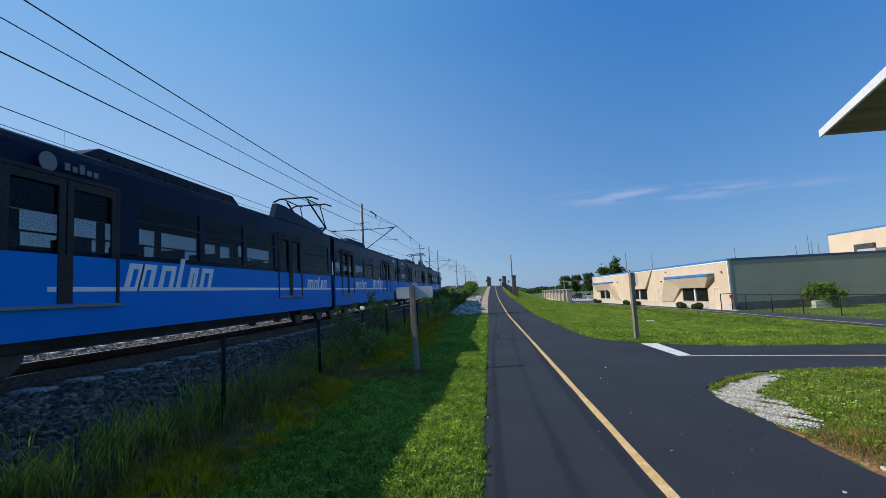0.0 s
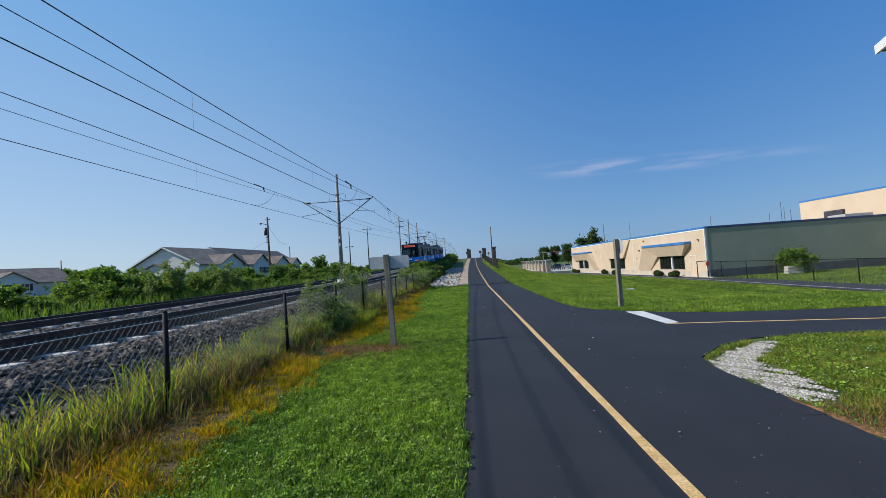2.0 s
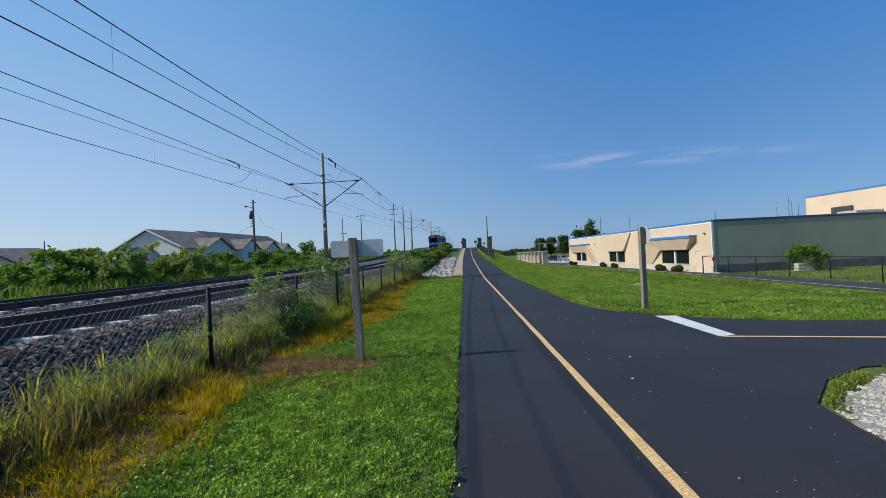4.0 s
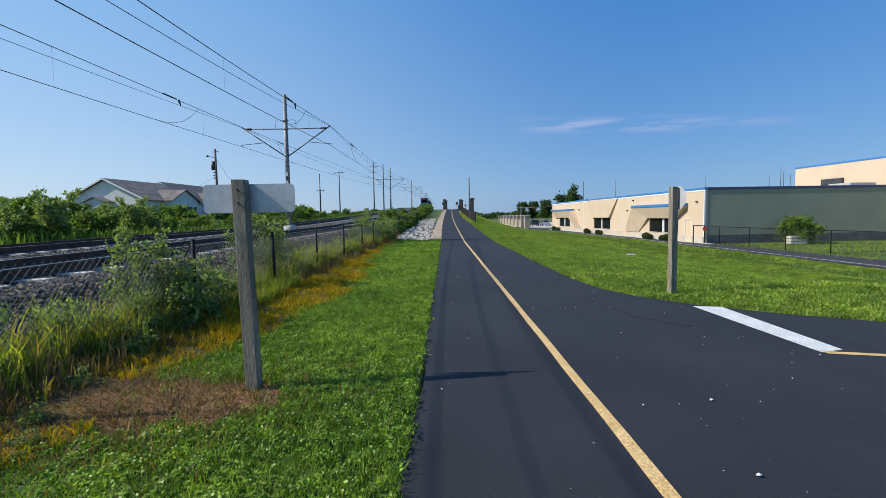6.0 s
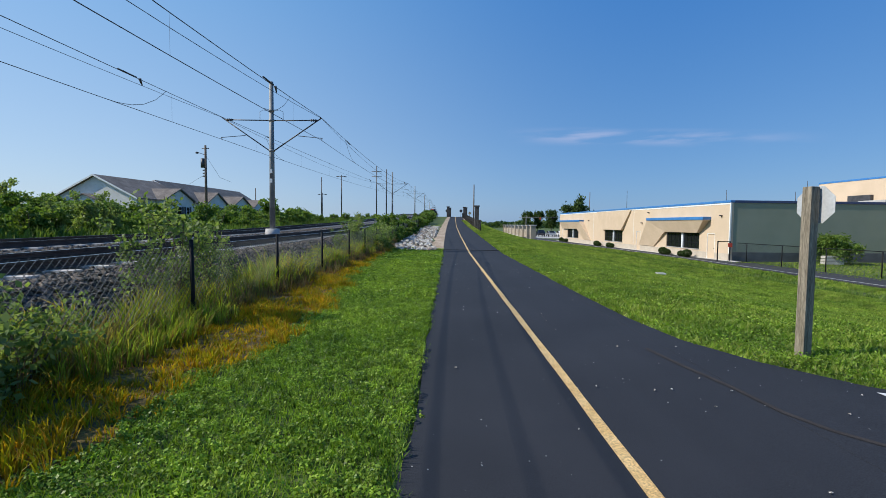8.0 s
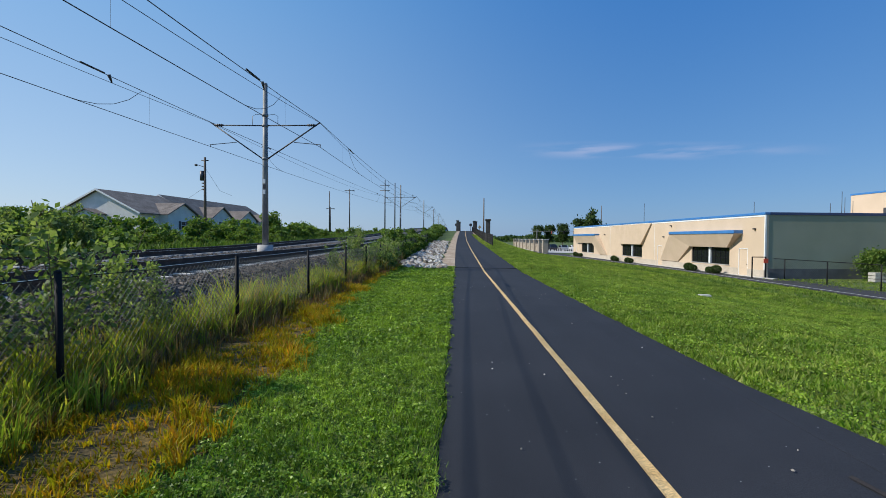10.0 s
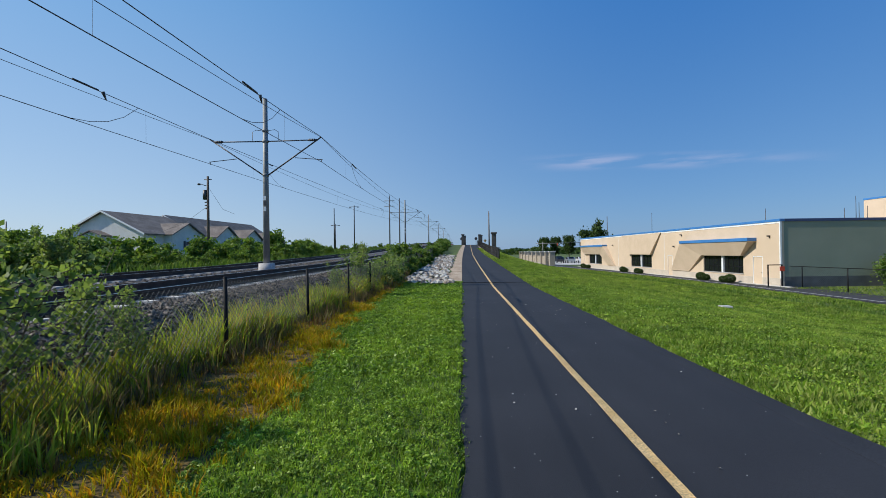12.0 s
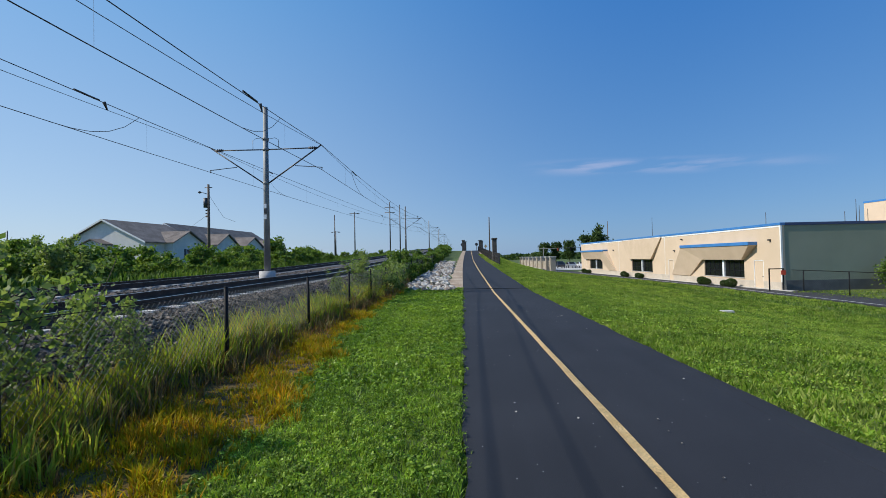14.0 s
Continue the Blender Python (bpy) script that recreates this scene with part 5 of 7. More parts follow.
def build_lawns():
    rng = np.random.default_rng(11)
    X, Y, Hh, Wd = [], [], [], []
    for y0, y1, dens, w in ((0.3, 10, 2300, 0.010), (10, 18, 2300, 0.010), (18, 26, 1300, 0.017), (26, 36.5, 650, 0.026)):
        n = int((y1 - y0) * 3.3 * dens)
        x, y = rng.uniform(-4.75, -1.46, n), rng.uniform(y0, y1, n)
        keep = (x > yellow_edge(y) - 0.15 * rng.uniform(0, 1, n)) & ((dirt_mask(x, y) > 0.4 + 0.7 * patchy(x, y, 4.0, 2.0)) | (rng.uniform(0, 1, n) < 0.05 + 0.3 * (patchy(x, y, 7.0, 1.0) > 0.6))) & (x < -1.50 + 0.05 * np.sin(y * 3.7) + 0.04 * rng.uniform(-1, 1, n))
        x, y = x[keep], y[keep]
        X.append(x), Y.append(y)
        Hh.append(rng.uniform(0.035, 0.085, len(x)) * (0.75 + 0.6 * patchy(x, y, 2.1))), Wd.append(np.full(len(x), w) * rng.uniform(0.8, 1.5, len(x)))
    x, y = np.concatenate(X), np.concatenate(Y)
    blades("lawn", x, y, ground_z(x, y) - 0.005, np.concatenate(Hh), np.concatenate(Wd), 0.8, M["grass"], "shaggy bright green mown lawn beside the trail", "grass", rng)
    # clover: low domes of level leaves with dark gaps between them
    C, S = [], []
    for y0, y1, dens, n_leaf, size in ((0.5, 18, 170, 25, 0.0165), (18, 26, 75, 15, 0.032), (26, 36.5, 40, 10, 0.055)):
        n = int((y1 - y0) * 3.3 * dens)
        x, y = rng.uniform(-4.75, -1.44, n), rng.uniform(y0, y1, n)
        keep = (x > yellow_edge(y) - 0.1) & (dirt_mask(x, y) > 0.4 + 0.7 * patchy(x, y, 4.0, 2.0)) & (x < -1.53 + 0.06 * np.sin(y * 3.7) + 0.05 * rng.uniform(-1, 1, n))
        x, y = x[keep], y[keep]
        r, h = rng.uniform(0.035, 0.075, len(x)) * (size / 0.0165) ** 0.5, rng.uniform(0.02, 0.085, len(x)) * (0.6 + 0.6 * patchy(x, y, 2.1))
        a, q = rng.uniform(0, 6.283, (len(x), n_leaf)), np.sqrt(rng.uniform(0, 1, (len(x), n_leaf)))
        lx, ly = x[:, None] + r[:, None] * q * np.cos(a), y[:, None] + r[:, None] * q * np.sin(a)
        lz = ground_z(x, y)[:, None] + 0.008 + h[:, None] * (1 - 0.75 * q ** 2) * rng.uniform(0.75, 1.1, q.shape)
        C.append(np.stack([lx, ly, lz], -1).reshape(-1, 3)), S.append(np.full(lx.size, size))
    C = np.concatenate(C)
    C = C[:, 0], C[:, 1], C[:, 2]
    flat_leaves("clover", *C, np.concatenate(S), M["grass"], "low green clover and broad-leaved weeds in the lawn", "grass", rng, 0.6)
    # right-hand lawn, down to the drive
    X, Y, Hh, Wd = [], [], [], []
    for y0, y1, x1, dens, w, hh in ((10.0, 20, 11, 2600, 0.0105, 0.048), (10, 20, 22, 500, 0.035, 0.08), (20, 32, 20, 1200, 0.024, 0.08), (32, 60, 20, 330, 0.055, 0.11), (60, 110, 20, 100, 0.10, 0.11)):
        n = int((y1 - y0) * (x1 - 1.85) * dens)
        x, y = rng.uniform(1.76, x1, n), rng.uniform(y0, y1, n)
        keep = (x > side_edge(y) + 0.03 * rng.uniform(-1, 1, n)) & (x < facade_x(y) - np.interp(y, [-10, 30, 44, 52, 68, 100, 125], [5.7, 3.7, 3.0, 2.6, 2.5, 3.6, 4.3])) & ((y > 11) | (y > 10.95 - 0.1 * (x - 8.4)))
        x, y = x[keep], y[keep]
        X.append(x), Y.append(y)
        Hh.append(hh * rng.uniform(0.4, 1.2, len(x)) * (0.45 + 0.6 * patchy(x, y, 0.9, 2.0) + 0.6 * patchy(x, y, 3.1, 0.7))), Wd.append(np.full(len(x), w) * rng.uniform(0.8, 1.5, len(x)))
    x, y = np.concatenate(X), np.concatenate(Y)
    blades("slope_grass", x, y, ground_z(x, y) - 0.005, np.concatenate(Hh), np.concatenate(Wd), 0.8, M["far_grass"], "green mown grass sloping down to the drive", "grass", rng)
    n = 190000
    x, y = rng.uniform(1.8, 14, n), 11 + 24 * rng.uniform(0, 1, n) ** 1.3
    k = (x > side_edge(y) + 0.05) & (rng.uniform(0, 1, n) < 0.15 + 1.1 * patchy(x, y, 1.3, 4.0))
    x, y = x[k], y[k]
    flat_leaves("slope_weeds", x, y, ground_z(x, y) + rng.uniform(0.01, 0.07, len(x)), np.interp(y, [11, 33], [0.018, 0.04]), M["grass"], "broad-leaved weeds and clover in the slope grass", "grass", rng, 0.8)
    n = 9000
    y = 16 + 84 * rng.uniform(0, 1, n) ** 1.3
    x = facade_x(y) - np.interp(y, [-10, 30, 44, 52, 68, 100, 125], [5.55, 3.55, 2.85, 2.45, 2.35, 3.45, 4.15]) - 2.7 + rng.normal(0, 0.45, n)
    blades("ditch_grass", x, y, ground_z(x, y) - 0.02, rng.uniform(0.12, 0.34, n), np.interp(y, [16, 100], [0.04, 0.12]), 0.5, M["leaf"], "longer dark grass along the shallow ditch by the drive", "grass", rng, True)
    # far yard of the building
    n = 26000
    x, y = rng.uniform(20, 60, n), rng.uniform(14, 48, n)
    k = (x > facade_x(y) - 1.2)
    x, y = x[k], y[k]
    blades("yard_grass", x, y, ground_z(x, y), rng.uniform(0.06, 0.14, len(x)), np.full(len(x), 0.09), 0.7, M["far_grass"], "green mown grass of the building's yard", "grass", rng)
    # corner patch between trail and side path
    n = 110000
    x, y = rng.uniform(1.75, 9, n), rng.uniform(3.3, 8.3, n)
    iy = np.interp(y, [3.3, 4.0, 4.6, 5.9, 6.9, 7.65, 8.15], [1.86, 1.86, 1.82, 1.80, 2.0, 2.65, 3.5])
    d1 = np.abs(x - np.interp(y, [4.6, 5.2, 5.9, 6.5, 7.1, 7.7], [2.05, 2.12, 2.15, 2.15, 2.7, 3.4]))
    grav = (d1 / np.interp(y, [4.6, 5.0, 5.6, 6.2, 6.6, 7.2, 7.7], [0.12, 0.30, 0.34, 0.36, 0.34, 0.36, 0.2])) ** 2
    k = (x > iy) & (y < np.interp(x, [3.4, 4.4, 6.0, 8.6], [8.1, 8.18, 8.0, 7.9])) & ((grav > 0.75 + 0.9 * patchy(x, y, 5.0, 1.0)) | (rng.uniform(0, 1, n) < 0.05))
    k &= (y > 3.3 + 0.25 * patchy(x, y, 4)) & (rng.uniform(0, 1, n) < smooth((9.0 - x) / 3.0))
    x, y = x[k], y[k]
    blades("corner_grass", x, y, ground_z(x, y), rng.uniform(0.025, 0.065, len(x)), rng.uniform(0.010, 0.018, len(x)), 0.9, M["corner_grass"], "ragged green grass with clover at the path corner", "grass", rng)
    k = (rng.uniform(0, 1, len(x)) < 0.45) & (patchy(x, y, 2.7, 0.5) > 0.38)
    flat_leaves("corner_clover", x[k], y[k], ground_z(x[k], y[k]) + rng.uniform(0.015, 0.06, k.sum()), np.full(k.sum(), 0.02), M["grass"], "low clover among the grass at the path corner", "grass", rng, 0.6)
    n = 9000
    x, y = rng.uniform(1.82, 3.6, n), rng.uniform(3.0, 4.6, n)
    k = (x > np.interp(y, [3.3, 4.3], [1.88, 1.85])) & (rng.uniform(0, 1, n) < 0.8 - 0.4 * (y - 3.4))
    x, y = x[k], y[k]
    blades("dry_fringe", x, y, ground_z(x, y), rng.uniform(0.03, 0.08, len(x)), rng.uniform(0.008, 0.014, len(x)), 1.0, M["dry_grass"], "dry brown grass fringe by the slab", "grass", rng)
    n = 5200
    x, y = rng.normal(-3.8, 0.75, n), rng.normal(9.1, 0.55, n)
    blades("dirt_litter", x, y, ground_z(x, y) + 0.01, rng.uniform(0.02, 0.10, n), rng.uniform(0.006, 0.014, n), 1.4, M["dry_grass"], "dead brown grass litter on the bare dirt", "grass", rng)
    # yellow strip by the fence, in tufts
    n = 10500
    x, y = rng.uniform(-5.0, -3.2, n), 0.3 + 36 * rng.uniform(0, 1, n) ** 1.15
    k = (x < yellow_edge(y) + 0.22 * rng.uniform(-1, 1, n)) & (dirt_mask(x, y) > 0.9 + 0.3 * rng.uniform(-1, 1, n))
    x, y = x[k], y[k]
    tufts("yellow_grass", x, y, 13, 0.05, rng.uniform(0.07, 0.20, len(x)) * (0.45 + 0.95 * patchy(x, y, 1.7, 3.0)), np.interp(y, [0, 18, 36], [0.009, 0.012, 0.022]), 0.6, M["yellow_grass"], "tufted yellow-green grass strip along the fence", rng)
    # tall grass in the fence
    n = 3000
    x, y = rng.normal(-5.25, 0.19, n), rng.uniform(-1.5, 44, n)
    k = (x > -5.8) & ((x < -5.03) | (rng.uniform(0, 1, n) < 0.3)) & (rng.uniform(0, 1, n) < 0.3 + 0.9 * patchy(x, y, 0.9, 1.0))
    x, y = x[k], y[k]
    h = rng.uniform(0.4, 0.85, len(x)) * (0.5 + 0.6 * patchy(0 * x, y, 0.8, 0.4)) * np.interp(y, [0, 14, 18, 44], [0.85, 0.8, 1.0, 0.9])
    tufts("tall_grass", x, y, 13, 0.07, h, np.interp(y, [0, 20, 44], [0.014, 0.018, 0.032]), 0.45, M["tall_grass"], "tall seeding grass growing through the fence", rng)
    n = 1150
    x, y = rng.normal(-5.02, 0.16, n), rng.uniform(-1, 40, n)
    tufts("seed_grass", x, y, 9, 0.06, rng.uniform(0.2, 0.55, n) * (0.4 + 0.9 * patchy(0 * x, y, 1.1, 2.0)), np.interp(y, [0, 20, 44], [0.009, 0.013, 0.025]), 0.4, M["seed_grass"], "brown-purple seed heads among the fence grass", rng)
    n = 1300
    x, y = rng.normal(-4.82, 0.16, n), rng.uniform(-1, 38, n)
    tufts("dry_grass", x, y, 10, 0.05, rng.uniform(0.06, 0.26, n), np.interp(y, [0, 38], [0.008, 0.018]), 0.6, M["dry_grass"], "brown dead grass at the foot of the fence", rng)
    n = 110
    x, y = rng.uniform(-5.05, -4.55, n), rng.uniform(12.6, 15.8, n)
    tufts("bright_grass", x, y, 14, 0.06, rng.uniform(0.25, 0.5, n), np.full(n, 0.013), 0.5, M["tall_grass"], "bright yellow-green grass before the fence", rng)
    # white clover heads in the corner grass
    n = 420
    x, y = rng.uniform(2.6, 8, n), rng.uniform(3.6, 7.8, n)
    k = (x > 3.4) | (y < 6.2)
    flat_leaves("clover_flowers", x[k], y[k], ground_z(x[k], y[k]) + rng.uniform(0.05, 0.1, k.sum()), np.full(k.sum(), 0.014), M["white"], "small white clover flowers in the corner grass", "flowers", rng, 0.4)
    # meadow beyond the tracks
    n = 60000
    x, y = -16.2 - rng.uniform(0, 1, n) ** 1.6 * 42, rng.uniform(2, 130, n)
    blades("meadow", x, y, ground_z(x, y), rng.uniform(0.25, 0.65, n), rng.uniform(0.03, 0.06, n), 0.5, M["leaf"], "rank green meadow grass beyond the tracks", "grass", rng, True)


build_lawns()


def build_dirt():
    bm = BM()
    rng = random.Random(5)
    ring = []
    c = bm.verts.new((-3.75, 9.15, gz(-3.75, 9.15) + 0.025))
    for k in range(28):
        a = 2 * math.pi * k / 28
        r = 1 + 0.16 * math.sin(3 * a) + rng.uniform(-0.08, 0.08)
        x, y = -3.8 + 1.15 * r * math.cos(a), 9.15 + 0.6 * r * math.sin(a)
        ring.append(bm.verts.new((x, y, gz(x, y) + 0.004)))
    for k in range(28):
        bm.faces.new((c, ring[k], ring[(k + 1) % 28])).smooth = True
    part("bare_dirt", bm, M["dirt"])
    tagged(bpy.data.objects["bare_dirt"], "bare brown dirt round the sign post", "dirt", kind="structure")
    bm = BM()
    ys = list(np.arange(33.5, 150, 1.5))
    lo, hi = [], []
    for y in ys:
        w = 0.75 * float(smooth((y - 33) / 5)) + 0.12 * math.sin(y * 1.1)
        lo.append(bm.verts.new((float(TRAIL_X(y)) - 1.5, y, float(TRAIL_Z(y)) + 0.028)))
        hi.append(bm.verts.new((float(TRAIL_X(y)) - 1.56 - max(0.05, w), y, gz(-2.2, y) + 0.03)))
    for k in range(len(ys) - 1):
        bm.faces.new((lo[k], lo[k + 1], hi[k + 1], hi[k]))
    lo, hi = [], []
    ys = list(np.arange(66, 150, 2.0))
    for y in ys:
        lo.append(bm.verts.new((float(TRAIL_X(y)) + 1.83, y, float(TRAIL_Z(y)) + 0.028)))
        hi.append(bm.verts.new((float(TRAIL_X(y)) + 2.6, y, gz(2.75, y) + 0.03)))
    for k in range(len(ys) - 1):
        bm.faces.new((lo[k], hi[k], hi[k + 1], lo[k + 1]))
    part("verge", bm, M["sand"])
    tagged(bpy.data.objects["verge"], "pale sandy verge along the trail's rise", "verge", kind="structure")


build_dirt()


def build_beds():
    """Thin beds of thatch, gravel and brown earth laid on the ground."""
    def bed(name, mat, label, category, lines):
        bm = BM()
        rows = []
        for y, x0, x1, lift in lines:
            rows.append([bm.verts.new((x, y, max(0.0, gz(x, y)) + lift * (1.0 if 0 < k < 3 else 0.35))) for k, x in enumerate((x0, x0 + (x1 - x0) * 0.2, x0 + (x1 - x0) * 0.8, x1))])
        for p, q in zip(rows, rows[1:]):
            for k in range(3):
                bm.faces.new((p[k], p[k + 1], q[k + 1], q[k])).smooth = True
        tagged(part(name, bm, mat), label, category, kind="structure")
    bed("thatch_strip", M["thatch"], "dark brown thatch under the yellow grass along the fence", "earth",
        [(y, -5.25, float(yellow_edge(y)) + 0.05 * math.sin(9 * y), 0.02) for y in np.arange(-1.5, 36, 0.25)])
    def gravel_mid(y):
        return float(np.interp(y, [4.6, 5.1, 5.5, 6.3, 6.7, 7.1, 7.6], [1.86, 2.0, 2.06, 2.08, 2.32, 2.62, 3.15]))
    bed("gravel_bed", M["gravel_bed"], "pale packed gravel at the corner of the paths", "gravel",
        [(y, gravel_mid(y) - w - 0.04 * math.sin(11 * y) - 0.03 * math.sin(23 * y), gravel_mid(y) + w + 0.08 * math.sin(7 * y + 1) + 0.06 * math.sin(17 * y), 0.012)
         for y in np.arange(4.6, 7.65, 0.1) for w in [float(np.interp(y, [4.6, 4.9, 5.4, 6.3, 6.8, 7.2, 7.6], [0.04, 0.12, 0.16, 0.27, 0.22, 0.25, 0.06]))]])
    bed("earth_fringe", M["dirt"], "reddish brown earth fringe between asphalt and grass", "earth",
        [(y, 1.80 + 0.03 * math.sin(9 * y), 1.92 + 0.06 * math.sin(5 * y) + 0.3 * float(smooth((4.0 - y) / 0.6)), 0.024) for y in np.arange(3.0, 4.85, 0.1)])


build_beds()


LITTER = ((0.94, 9.06), (0.58, 7.94))


def build_loose_stone():
    rng = np.random.default_rng(8)
    n = 900
    y = 35.2 + 42 * rng.uniform(0, 1, n) ** 1.25
    x = rng.uniform(-4.6, -2.2, n) + 0.4 * smooth((38 - y) / 3)
    k = (x < -1.9 - 0.5 * smooth((y - 36) / 3))
    x, y = x[k], y[k]
    rocks("riprap", np.stack([x, y, ground_z(x, y) + 0.06], 1), 0.15, M["riprap"], "pale riprap rocks on the bank beside the trail", "rocks", 0.8)
    n = 30000
    x, y = rng.uniform(1.75, 3.7, n), rng.uniform(4.4, 7.9, n)
    d1 = np.abs(x - np.interp(y, [4.6, 5.2, 5.9, 6.5, 7.1, 7.7], [2.05, 2.12, 2.15, 2.15, 2.7, 3.4]))
    grav = (d1 / np.interp(y, [4.6, 5.0, 5.6, 6.2, 6.6, 7.2, 7.7], [0.12, 0.30, 0.34, 0.36, 0.34, 0.36, 0.2])) ** 2
    iy = np.interp(y, [3.3, 4.0, 4.6, 5.9, 6.9, 7.65, 8.15], [1.86, 1.86, 1.82, 1.80, 2.0, 2.65, 3.5])
    k = (grav < 0.1 + 1.3 * patchy(x, y, 6.0, 1.0) + 0.3 * rng.normal(0, 1, n)) & (patchy(x, y, 8.0, 2.0) > 0.36) & (x > iy) & (y > 4.7) & (y < 7.8)
    x, y = x[k], y[k]
    rocks("gravel", np.stack([x, y, np.maximum(0, ground_z(x, y)) + 0.012], 1), 0.015, M["gravel"], "patch of pale loose gravel at the path corner", "gravel", 0.7)
    for x, y in LITTER:
        t = thing("litter", pose(x, y, 0.03, 0, 0, 35 * x), "small crumpled scrap of white litter on the asphalt", "litter", "litter")
        bm = BM()
        ball(bm, (0, 0, 0.003), 0.017, (1.2, 0.7, 0.35), 1)
        for v in bm.verts:
            v.co += Vector((random.uniform(-.006, .006), random.uniform(-.006, .006), random.uniform(-.003, .003)))
        part("scrap", bm, M["white"], t)
    # small pale chips scattered on the trail
    n = 150
    x, y = rng.uniform(-1.4, 3.0, n), rng.uniform(1, 30, n)
    k = x < side_edge(np.maximum(y, 12)) - 0.1
    x, y = x[k], y[k]
    rocks("loose_chips", np.stack([x, y, TRAIL_Z(y) + 0.034], 1), 0.011, M["gravel"], "scattered pale stone chips on the asphalt", "gravel", 0.6)


build_loose_stone()


def dense_shrub(seed, h, w, n, size, mat, name="shrub"):
    """Stems and a ragged leaf mass; returns the two meshes."""
    rng = np.random.default_rng(seed)
    r2 = random.Random(seed)
    bm = BM()
    tips = []
    for k in range(7):
        a = r2.uniform(0, 6.28)
        top = Vector((math.cos(a) * w * r2.uniform(0.1, 0.42), math.sin(a) * w * r2.uniform(0.1, 0.42), h * r2.uniform(0.55, 0.95)))
        mid = top * 0.5 + Vector((r2.uniform(-.05, .05), r2.uniform(-.05, .05), 0)) * w
        foot = Vector((r2.uniform(-.08, .08), r2.uniform(-.08, .08), -0.1))
        tube(bm, foot, mid, 0.018 * h, 0.012 * h, 5)
        tube(bm, mid, top, 0.012 * h, 0.004 * h, 5)
        tips.append((mid, top))
    C = []
    for k in range(34):
        m, t = tips[k % len(tips)]
        c = np.array(m.lerp(t, r2.uniform(-0.6, 1.0)))
        c[:2] += rng.normal(0, 0.16 * w, 2)
        c[2] = max(0.08 * h, c[2])
        rad = r2.uniform(0.07, 0.17) * (h + w) * 0.5
        C.append(c + rng.normal(0, 1, (n // 34, 3)) * rad * np.array([0.62, 0.62, 0.55]))
    C = np.concatenate(C)
    C = C[(C[:, 2] > 0.02) & (C[:, 2] < h * 1.12)]
    V, F = leaf_quads(C, size, rng, 0.3)
    return finish("stems", bm, M["bark"]), tri_mesh("foliage", V, F, mat)


def sapling(seed, h, n, size, mat):
    rng = np.random.default_rng(seed)
    r2 = random.Random(seed)
    bm = BM()
    C = []
    for k in range(6):
        a = r2.uniform(0, 6.28)
        lean = r2.uniform(0.12, 0.5)
        hh = h * r2.uniform(0.55, 1.0)
        pts = [Vector((math.cos(a) * lean * hh * t * t, math.sin(a) * lean * hh * t * t, hh * t - 0.05)) for t in (0, 0.35, 0.7, 1.0)]
        for p, q, r in zip(pts, pts[1:], (0.012, 0.009, 0.006)):
            tube(bm, p, q, r * h / 2, r * 0.7 * h / 2, 5)
        for j in range(9):
            t = r2.uniform(0.2, 1.0)
            p = Vector((math.cos(a) * lean * hh * t * t, math.sin(a) * lean * hh * t * t, hh * t))
            b = r2.uniform(0, 6.28)
            q = p + Vector((math.cos(b), math.sin(b), 0.5)) * 0.26 * h * (1.2 - t)
            tube(bm, p, q, 0.003 * h, 0.0015 * h, 4)
            u = rng.uniform(0.15, 1.0, n // 54)[:, None]
            C.append(np.array(p) * (1 - u) + np.array(q) * u + rng.normal(0, 0.03 * h, (len(u), 3)))
    V, F = leaf_quads(np.concatenate(C), size, rng, 0.2)
    return finish("stems", bm, M["bark"]), tri_mesh("foliage", V, F, mat)


def plant(name, meshes, m, label, category, group=""):
    t = thing(name, m, label, category, group)
    part("branchwork", meshes[0], None, t)
    part("foliage", meshes[1], None, t)
    return t


